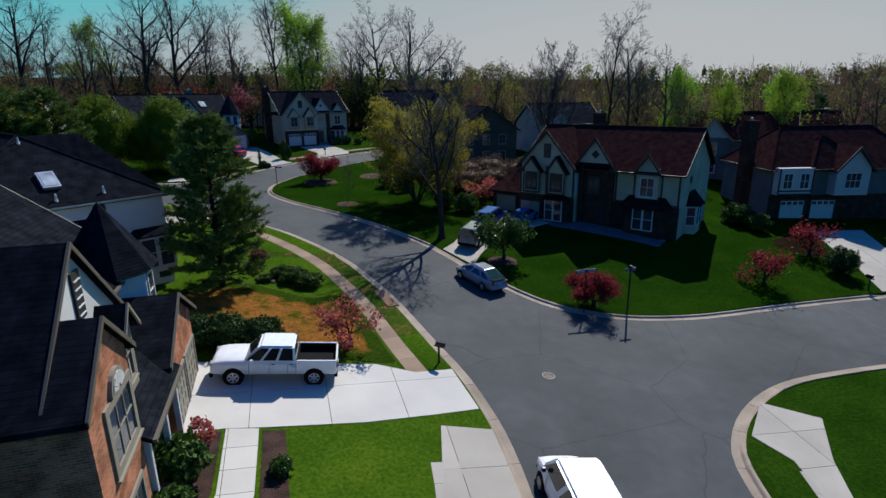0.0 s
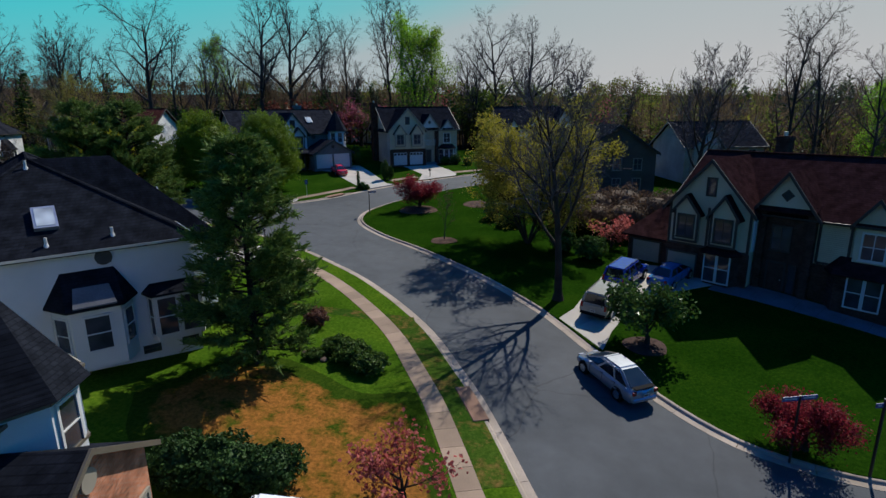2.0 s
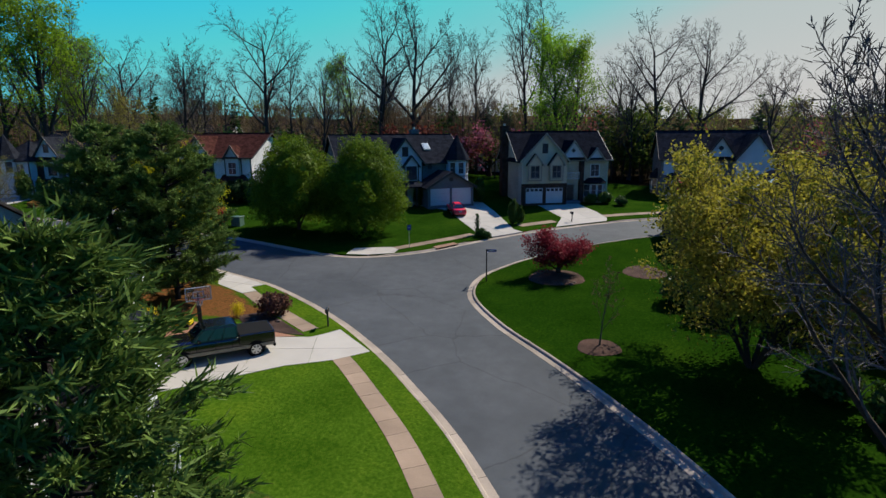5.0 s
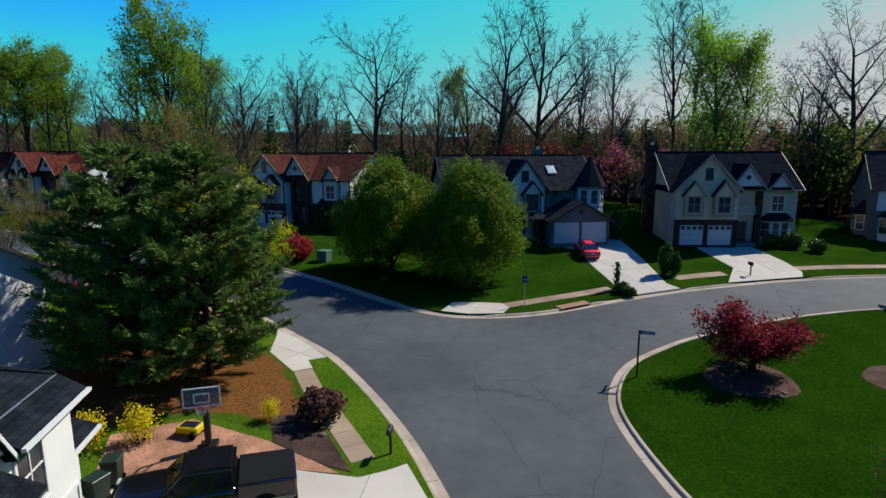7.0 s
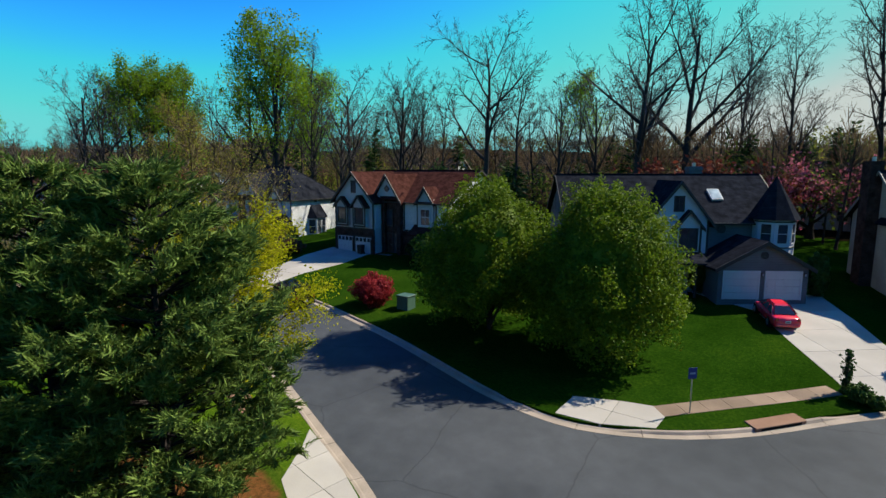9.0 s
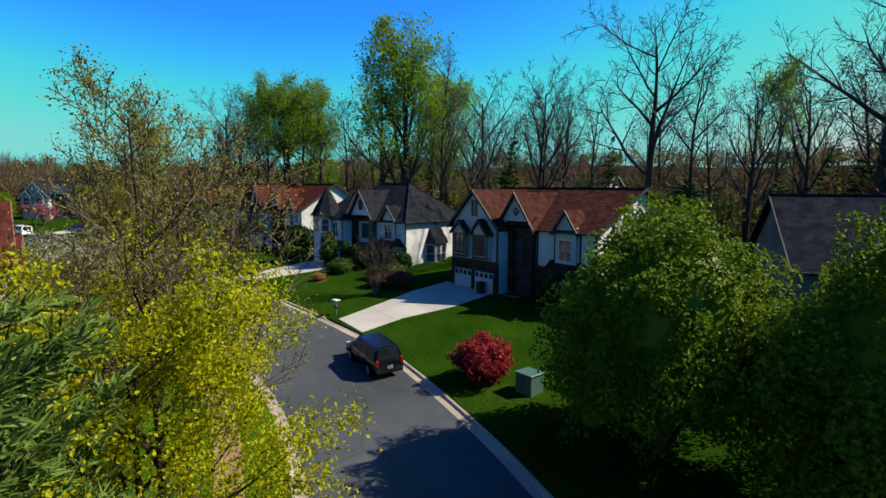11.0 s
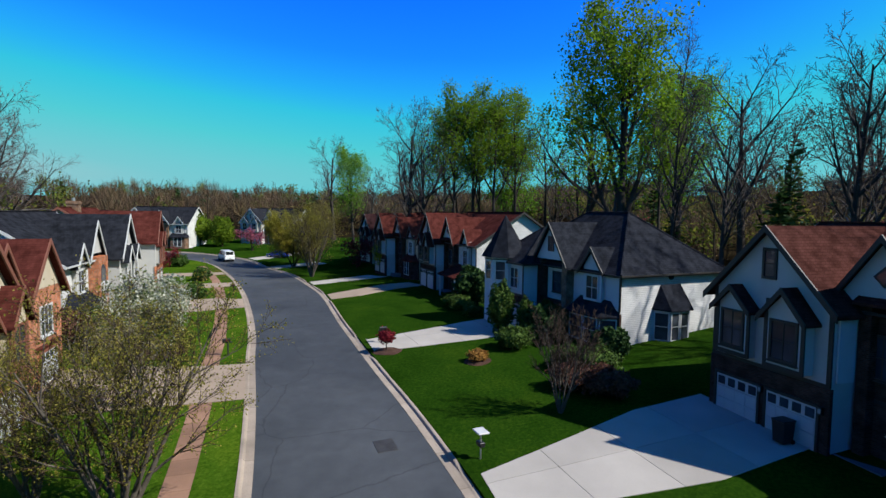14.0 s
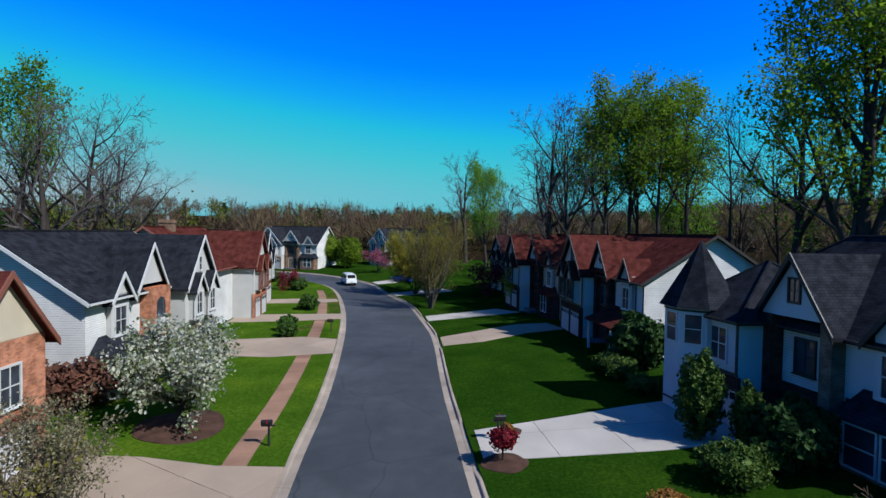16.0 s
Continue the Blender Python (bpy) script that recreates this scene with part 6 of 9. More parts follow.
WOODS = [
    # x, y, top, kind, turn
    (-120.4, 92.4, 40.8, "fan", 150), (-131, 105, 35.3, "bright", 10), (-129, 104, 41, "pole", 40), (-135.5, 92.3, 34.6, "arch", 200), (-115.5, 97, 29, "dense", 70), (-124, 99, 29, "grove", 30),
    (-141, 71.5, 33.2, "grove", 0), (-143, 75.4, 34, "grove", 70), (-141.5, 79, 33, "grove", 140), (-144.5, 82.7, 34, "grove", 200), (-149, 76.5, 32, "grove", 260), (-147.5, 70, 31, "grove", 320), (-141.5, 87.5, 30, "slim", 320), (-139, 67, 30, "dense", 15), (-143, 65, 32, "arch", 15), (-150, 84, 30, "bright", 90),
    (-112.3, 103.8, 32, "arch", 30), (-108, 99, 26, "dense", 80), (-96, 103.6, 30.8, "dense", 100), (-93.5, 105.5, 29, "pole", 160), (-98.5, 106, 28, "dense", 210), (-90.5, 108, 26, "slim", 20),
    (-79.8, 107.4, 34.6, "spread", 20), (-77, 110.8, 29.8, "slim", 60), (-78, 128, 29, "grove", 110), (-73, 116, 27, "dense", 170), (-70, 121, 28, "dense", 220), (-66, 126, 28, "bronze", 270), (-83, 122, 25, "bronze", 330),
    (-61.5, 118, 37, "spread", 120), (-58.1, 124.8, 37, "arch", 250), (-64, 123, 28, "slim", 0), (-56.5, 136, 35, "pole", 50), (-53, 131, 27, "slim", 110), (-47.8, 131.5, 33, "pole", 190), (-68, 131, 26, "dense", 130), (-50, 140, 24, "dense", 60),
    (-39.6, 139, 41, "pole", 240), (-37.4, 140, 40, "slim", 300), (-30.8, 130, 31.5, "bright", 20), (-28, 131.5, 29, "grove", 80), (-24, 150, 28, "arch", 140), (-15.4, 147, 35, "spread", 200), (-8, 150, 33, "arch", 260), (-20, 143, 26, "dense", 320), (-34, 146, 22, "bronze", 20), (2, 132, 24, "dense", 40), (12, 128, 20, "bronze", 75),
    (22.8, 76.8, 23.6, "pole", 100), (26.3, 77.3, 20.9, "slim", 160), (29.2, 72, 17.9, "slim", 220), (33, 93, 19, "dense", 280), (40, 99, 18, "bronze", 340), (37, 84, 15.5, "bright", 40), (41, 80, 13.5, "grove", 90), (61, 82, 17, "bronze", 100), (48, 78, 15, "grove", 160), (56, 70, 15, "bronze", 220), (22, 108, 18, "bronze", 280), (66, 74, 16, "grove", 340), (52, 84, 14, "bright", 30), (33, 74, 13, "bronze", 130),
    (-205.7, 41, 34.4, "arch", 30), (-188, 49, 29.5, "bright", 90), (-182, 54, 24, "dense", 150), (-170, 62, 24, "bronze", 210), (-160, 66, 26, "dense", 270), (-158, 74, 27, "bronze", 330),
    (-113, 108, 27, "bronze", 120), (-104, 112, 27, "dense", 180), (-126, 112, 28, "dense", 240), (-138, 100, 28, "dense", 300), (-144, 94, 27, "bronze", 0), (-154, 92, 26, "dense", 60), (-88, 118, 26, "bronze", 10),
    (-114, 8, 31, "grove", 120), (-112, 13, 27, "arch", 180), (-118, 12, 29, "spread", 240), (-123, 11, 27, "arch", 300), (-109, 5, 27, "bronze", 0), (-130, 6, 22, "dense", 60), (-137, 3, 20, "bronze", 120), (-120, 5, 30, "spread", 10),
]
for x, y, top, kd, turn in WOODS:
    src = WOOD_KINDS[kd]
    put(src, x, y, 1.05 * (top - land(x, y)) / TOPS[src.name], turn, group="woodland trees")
for o in WOOD_KINDS.values():
    drop(o)

# street and garden trees
oak = branching("tree", "bare spreading street tree with dense fine twigs", 31, 12.5, 0.26, [level(1, 0, 1, pieces=7, wobble=0.05, up=0.08, taper=0.8, first=0.3), level(15, 40, 0.62, 0.55, 5, 0.13, 0.12, 0.8, 0.2, 0.55), level(9, 36, 0.45, 0.35, 4, 0.16, 0.06, 0.75, 0.2, 0.5), level(7, 36, 0.42, 0.3, 3, 0.18, 0.04, 0.7, 0.15, 0.5), level(6, 34, 0.6, 0.2, 1, 0.2, 0.02, 0.6, 0.2, 0.5)], BARK, TWIG_GREY, twig_min=0.0125)
put(oak, -0.1, 48.8, 1.14, 20)
put(oak, 14.0, 75.0, 1.25, 200)
drop(oak)
willow = branching("tree", "broad many stemmed street tree in olive yellow bud", 32, 10.0, 0.13, [level(1, 0, 1, pieces=7, wobble=0.07, up=0.05, taper=0.8, first=0.12), level(11, 42, 0.5, 0.45, 5, 0.12, 0.06, 0.85, 0.06, 0.6), level(8, 36, 0.42, 0.3, 4, 0.15, 0.03, 0.75, 0.1, 0.5), level(5, 32, 0.5, 0.25, 2, 0.17, 0.02, 0.7, 0.1, 0.5)], BARK, TWIG, OLIVE, 0.115, 9, 0.22, stems=7, stem_lean=0.6, twig_min=0.009)
put(willow, -3.0, 62.3, 13.2 / TOPS[willow.name], 10)
put(willow, -150.9, 42.9, 11.5 / TOPS[willow.name], 90)
drop(willow)
sapling = branching("young_tree", "slim young bare tree in a mulch ring", 33, 4.4, 0.05, [level(1, 0, 1, pieces=6, wobble=0.05, up=0.1, taper=0.85, first=0.25), level(9, 32, 0.5, 0.5, 4, 0.12, 0.15, 0.8, 0.2, 0.5), level(5, 35, 0.4, 0.3, 3, 0.15, 0.1, 0.7, 0.2, 0.5), level(3, 35, 0.4, 0.2, 2, 0.15, 0.05, 0.7, 0.2, 0.5)], BARK_PALE, TWIG, BRONZE, 0.07, 1, 0.06, twig_min=0.006)
put(sapling, -10.9, 61.4)
drop(sapling)
myrtle = branching("crape_myrtle", "many stemmed bare crape myrtle on the lawn", 34, 4.6, 0.06, [level(1, 0, 1, pieces=6, wobble=0.06, up=0.06, taper=0.8, first=0.25), level(7, 26, 0.5, 0.4, 4, 0.12, 0.1, 0.8, 0.2, 0.6), level(6, 28, 0.45, 0.3, 3, 0.15, 0.08, 0.7, 0.1, 0.6), level(4, 30, 0.5, 0.2, 2, 0.15, 0.05, 0.7, 0.1, 0.6)], BARK_PALE, TWIG, None, stems=7, stem_lean=0.3, twig_min=0.01)
put(myrtle, -77.1, 74.0, 1.0, 0)
drop(myrtle)


def small_maple_spec():
    return [level(1, 0, 1, pieces=3, wobble=0.08, up=0.1, taper=0.5, first=0.3), level(7, 52, 1.5, 0.3, 5, 0.16, 0.05, 0.85, 0.25, 0.6), level(6, 42, 0.45, 0.3, 4, 0.18, 0.03, 0.75, 0.15, 0.5), level(5, 40, 0.45, 0.25, 3, 0.2, 0.0, 0.7, 0.1, 0.5)]


maple = branching("japanese_maple", "low spreading maroon leaved maple", 41, 1.5, 0.13, small_maple_spec(), BARK, TWIG, MAROON, 0.075, 22, 0.2, category="tree")
put(maple, -16.7, 74.5, 1.38, 0)
put(maple, 10.5, 35.3, 0.95, 100)
drop(maple)
maple2 = branching("japanese_maple", "red leafing ornamental tree with open crown", 42, 1.6, 0.1, small_maple_spec(), BARK, TWIG, MAROON, 0.12, 2, 0.22, category="tree")
put(maple2, 25.3, 40.2, 1.1, 30)
put(maple2, 33.0, 46.6, 1.15, 130)
put(maple2, -154, 54.6, 2.2, 220)
put(maple2, -145.6, 23.0, 1.3, 220)
drop(maple2)
rust = branching("tree", "small spreading tree in rusty red young leaf", 40, 1.6, 0.12, small_maple_spec(), BARK, TWIG, RUST, 0.12, 3, 0.2)
redbud = branching("redbud", "small ornamental tree with rosy red new leaves", 43, 1.3, 0.09, small_maple_spec(), BARK, TWIG, CRIMSON, 0.11, 2, 0.14, category="tree")
put(redbud, -5.2, 27.4, 1.1, 0)
put(redbud, -8.1, 115.7, 1.5, 60)
put(redbud, 4.6, 62.4, 1.2, 200)
put(redbud, -92, 106, 2.6, 130)
for x, y, top, turn in ((-52.8, 112.8, 14.6, 10), (-49.6, 119.5, 14.6, 200)):
    put(rust, x, y, (top - land(x, y)) / TOPS[rust.name], turn)
drop(rust)
drop(redbud)
cherry = branching("cherry_tree", "pink blossoming cherry tree", 44, 2.2, 0.16, small_maple_spec(), BARK, TWIG, PINK, 0.14, 2, 0.22, category="tree")
put(cherry, -176, 27.5, 1.35, 0)
for x, y, top, turn in ((-46.7, 121.5, 14.2, 40), (-43.8, 128.1, 15.6, 140)):
    put(cherry, x, y, (top - land(x, y)) / TOPS[cherry.name], turn)
drop(cherry)
pear_w = branching("flowering_tree", "young tree covered in white blossom", 45, 2.0, 0.13, [level(1, 0, 1, pieces=3, wobble=0.06, up=0.1, taper=0.4, first=0.3), level(13, 46, 1.65, 0.3, 5, 0.12, 0.1, 0.85, 0.12, 0.6), level(7, 40, 0.5, 0.3, 4, 0.15, 0.04, 0.75, 0.1, 0.5), level(5, 38, 0.45, 0.25, 3, 0.18, 0.0, 0.7, 0.1, 0.5)], BARK, TWIG, WHITE_BLOSSOM, 0.11, 7, 0.16)
put(pear_w, -89.3, 48.1, 1.3, 0)
drop(pear_w)
pear_s = branching("flowering_tree", "sparse street tree with pale buds and white blossom", 46, 2.4, 0.13, [level(1, 0, 1, pieces=3, wobble=0.06, up=0.1, taper=0.4, first=0.3), level(12, 36, 1.7, 0.3, 5, 0.12, 0.14, 0.85, 0.12, 0.6), level(7, 36, 0.5, 0.3, 4, 0.15, 0.06, 0.75, 0.1, 0.5), level(5, 36, 0.45, 0.25, 3, 0.18, 0.02, 0.7, 0.1, 0.5)], BARK_PALE, TWIG_WOOD, CREAM_BUD, 0.075, 7, 0.13)
put(pear_s, -79.2, 51.2, 0.95, 0)
drop(pear_s)
thicket = branching("tree", "broad many stemmed tree with pale bark and tiny buds", 36, 7.2, 0.12, [level(1, 0, 1, pieces=6, wobble=0.08, up=0.06, taper=0.8, first=0.15), level(9, 32, 0.6, 0.4, 5, 0.12, 0.08, 0.85, 0.15, 0.6), level(7, 34, 0.45, 0.3, 4, 0.15, 0.04, 0.75, 0.1, 0.55), level(5, 34, 0.5, 0.25, 3, 0.16, 0.02, 0.7, 0.1, 0.5)], BARK_PALE, TWIG, TAWNY, 0.055, 3, 0.1, stems=6, stem_lean=0.42, twig_min=0.008)
put(thicket, -69.0, 57.0, 9.2 / TOPS[thicket.name], 100)
put(thicket, -70.3, 53.2, 6.6 / TOPS[thicket.name], 220)
put(thicket, -134.4, 49.7, 12.5 / TOPS[thicket.name], 10)
drop(thicket)
verge = branching("tree", "tall forked budding tree with long low limbs on the verge", 47, 11.5, 0.13, [level(1, 0, 1, pieces=8, wobble=0.04, up=0.08, taper=0.85, first=0.2), level(15, 50, 0.6, 0.78, 6, 0.1, 0.1, 0.85, 0.15, 0.55), level(8, 36, 0.48, 0.3, 4, 0.14, 0.08, 0.75, 0.15, 0.5), level(6, 36, 0.45, 0.3, 3, 0.16, 0.05, 0.7, 0.1, 0.5), level(3, 34, 0.5, 0.2, 1, 0.2, 0.02, 0.6, 0.1, 0.6)], BARK, TWIG_TAN, TAWNY, 0.038, 5, 0.11, stems=2, stem_lean=0.1, twig_min=0.009)
put(verge, -48.2, 59.1, 14.8 / TOPS[verge.name], 0)
drop(verge)
lime = branching("tree", "young maple in bright yellow green leaf", 48, 7.6, 0.16, [level(1, 0, 1, pieces=6, wobble=0.05, up=0.08, taper=0.85, first=0.2), level(17, 50, 0.78, 0.45, 5, 0.12, 0.08, 0.85, 0.15, 0.5), level(8, 40, 0.45, 0.3, 4, 0.15, 0.04, 0.75, 0.1, 0.5), level(6, 38, 0.42, 0.3, 3, 0.18, 0.0, 0.7, 0.1, 0.5)], BARK, TWIG, LIME, 0.066, 16, 0.17)
put(lime, -44.8, 58.8, 10.9 / TOPS[lime.name], 0)
put(lime, -138.5, 60.4, 5.0 / TOPS[lime.name], 140)
drop(lime)
holly = branching("holly", "small glossy leaved tree flecked with white flowers", 49, 2.0, 0.12, [level(1, 0, 1, pieces=4, wobble=0.05, up=0.1, taper=0.5, first=0.45), level(10, 48, 1.25, 0.3, 4, 0.14, 0.06, 0.85, 0.2, 0.6), level(6, 42, 0.5, 0.3, 3, 0.16, 0.02, 0.75, 0.1, 0.5), level(5, 40, 0.45, 0.25, 2, 0.18, 0.0, 0.7, 0.1, 0.5)], BARK, TWIG, HOLLY, 0.15, 6, 0.2)
put(holly, 5.1, 43.3, 1.12, 0)
drop(holly)


def pine(seed, height, reach, skirt=0.6, limbs=7):
    """A white pine: whorls of level limbs that carry tufts of needles."""
    rnd, rng = random.Random(seed), np.random.default_rng(seed)
    tree = thing("pine_tree", "large soft needled pine with layered limbs", "tree")
    segs, pts, ways = [(Vector((0, 0, -0.2)), Vector((0, 0, height * 0.5)), 0.22, 0.14), (Vector((0, 0, height * 0.5)), Vector((0.1, 0, height)), 0.14, 0.02)], [], []
    z = height * 0.07
    while z < height - 0.2:
        f = (z / height - 0.07) / 0.93
        rr = reach * (skirt + (1.7 - skirt) * f) * (1 - f) ** 0.75 * 1.15
        for k in range(rnd.randint(limbs, limbs + 1)):
            a = rnd.uniform(0, 6.283)
            ln = max(0.35, rr * rnd.uniform(0.6, 1.15))
            d = Vector((math.cos(a), math.sin(a), rnd.uniform(0.0, 0.25) + 0.35 * f))
            p = Vector((0, 0, z))
            n = max(3, int(ln / 0.35))
            for i in range(n):
                d = (d + Vector((rnd.uniform(-0.1, 0.1), rnd.uniform(-0.1, 0.1), rnd.uniform(-0.06, 0.1)))).normalized()
                q = p + d * ln / n
                t = 1 - i / n
                segs.append((p, q, 0.035 * t + 0.008, 0.035 * (t - 1 / n) + 0.008))
                if i >= n * 0.25:
                    for _ in range(3 + int(3.2 * i / n)):
                        side = Vector((rnd.gauss(0, 1), rnd.gauss(0, 1), rnd.gauss(0.25, 0.5))).normalized()
                        twig = rnd.uniform(0.15, 0.6)
                        for s in (0.35, 0.7, 1.0):
                            c = q + (side * 0.7 + d * 0.5) * twig * s
                            for _ in range(4):
                                pts.append((c.x + rnd.gauss(0, 0.06), c.y + rnd.gauss(0, 0.06), c.z + rnd.gauss(0, 0.05)))
                                ways.append(tuple(side + d))
                p = q
        z += rnd.uniform(0.32, 0.5)
    v, f = tube_mesh(segs, 5)
    raw("trunk", v, f, BARK_PINE, tree, True)
    w = np.asarray(ways) + rng.normal(size=(len(ways), 3)) * 0.7
    w /= np.linalg.norm(w, axis=1)[:, None]
    c = np.asarray(pts)
    s = np.cross(w, rng.normal(size=w.shape))
    s /= np.linalg.norm(s, axis=1)[:, None]
    ln = rng.uniform(0.22, 0.46, size=(len(pts), 1))
    vv = np.stack([c - w * ln * 0.4, c + s * 0.026 + w * ln * 0.1, c + w * ln * 0.7, c - s * 0.026 + w * ln * 0.1], 1).reshape(-1, 3)
    tagged(raw("needles", vv.tolist(), [(4 * i, 4 * i + 1, 4 * i + 2, 4 * i + 3) for i in range(len(pts))], NEEDLE, tree), kind="stuff")
    return tree


p1 = pine(51, 11.2, 2.8, 0.85, 10)
put(p1, -15.0, 34.7, 1.02, 0)
drop(p1)
p2 = pine(52, 12.2, 4.5, 0.85, 9)
put(p2, -41.6, 52.8, 0.98, 0)
put(p2, -39.4, 55.5, 0.99, 130)
drop(p2)


def crown_points(rng, n, shape, lumps, depth=0.25, skirt=0.0):
    """Points in the outer part of a lumpy crown. shape: half width, half height, foot height."""
    w, hh, foot = shape
    d = rng.normal(size=(n, 3))
    d /= np.linalg.norm(d, axis=1)[:, None]
    k = lumps * 0.13
    wave = np.array([noise.noise((q[0] * 1.7 + k, q[1] * 1.7, q[2] * 1.7)) * 0.42 + noise.noise((q[0] * 4.5, q[1] * 4.5 + k, q[2] * 4.5)) * 0.3 for q in d.tolist()])
    r = (0.9 + wave) * (1 - depth * rng.uniform(0, 1, size=n) ** 1.4)
    taper = np.where(d[:, 2] > 0, 1 - 0.3 * d[:, 2] ** 2, 1 - skirt * d[:, 2])
    p = np.stack([d[:, 0] * w * r * taper, d[:, 1] * w * r * taper, d[:, 2] * hh * r + hh + foot], 1)
    return p, d


def leafy_mass(name, label, seed, shape, n, size, leaf, category, trunk=None, lumps=40, core=True, depth=0.3, skirt=0.0):
    """A dense crown or shrub of many small leaves, on a trunk where it has one."""
    rng = np.random.default_rng(seed)
    ob = thing(name, label, category)
    p, d = crown_points(rng, n, shape, lumps, depth, skirt)
    v, f = leaf_mesh(p, size, rng, d)
    tagged(raw("leaves", v, f, leaf, ob), kind="stuff")
    w, hh, foot = shape
    bm = bmesh.new()
    if trunk:
        rod(bm, (0, 0, -0.2), (0, 0, foot + hh * 0.8), trunk, trunk * 0.6, 8)
        rnd = random.Random(seed)
        for k in range(9):
            a = k * 2.4
            rod(bm, (0, 0, foot + 0.3 + 0.12 * k), (math.cos(a) * w * 0.65, math.sin(a) * w * 0.65, foot + hh * rnd.uniform(0.7, 1.4)), trunk * 0.5, 0.02, 6)
    else:
        for k in range(6):
            a = k * 1.05
            rod(bm, (0.1 * math.cos(a) * w, 0.1 * math.sin(a) * w, -0.15), (math.cos(a) * w * 0.5, math.sin(a) * w * 0.5, foot + hh), 0.02 + 0.01 * w, 0.01, 5)
    part("trunk" if trunk else "stem", bm, BARK, ob)
    if core:
        bm = bmesh.new()
        bmesh.ops.create_icosphere(bm, subdivisions=2, radius=1.0)
        for q in bm.verts:
            q.co = Vector((q.co.x * w * 0.68, q.co.y * w * 0.68, q.co.z * hh * 0.68 + hh + foot))
        part("inner_growth", bm, leaf, ob, smooth=True)
    return ob


twin = leafy_mass("pear_tree", "dense rounded pear tree in full green leaf", 61, (4.7, 5.6, -0.2), 76000, 0.115, PEAR, "tree", 0.2, 70, True, 0.4, 0.4)
put(twin, -47.2, 77.6, 1.0, 0, group="pair of pear trees")
put(twin, -39.9, 80.0, 1.0, 120, group="pair of pear trees")
drop(twin)
twin = leafy_mass("pear_tree", "rounded green garden tree seen far off", 62, (4.5, 5.3, 0.3), 6500, 0.36, PEAR, "tree", 0.2, 70, True, 0.55)
put(twin, -20, 150, 1.3, 40)
put(twin, -184, 12.4, 0.75, 40)
put(twin, -182, 18.5, 0.7, 140)
drop(twin)

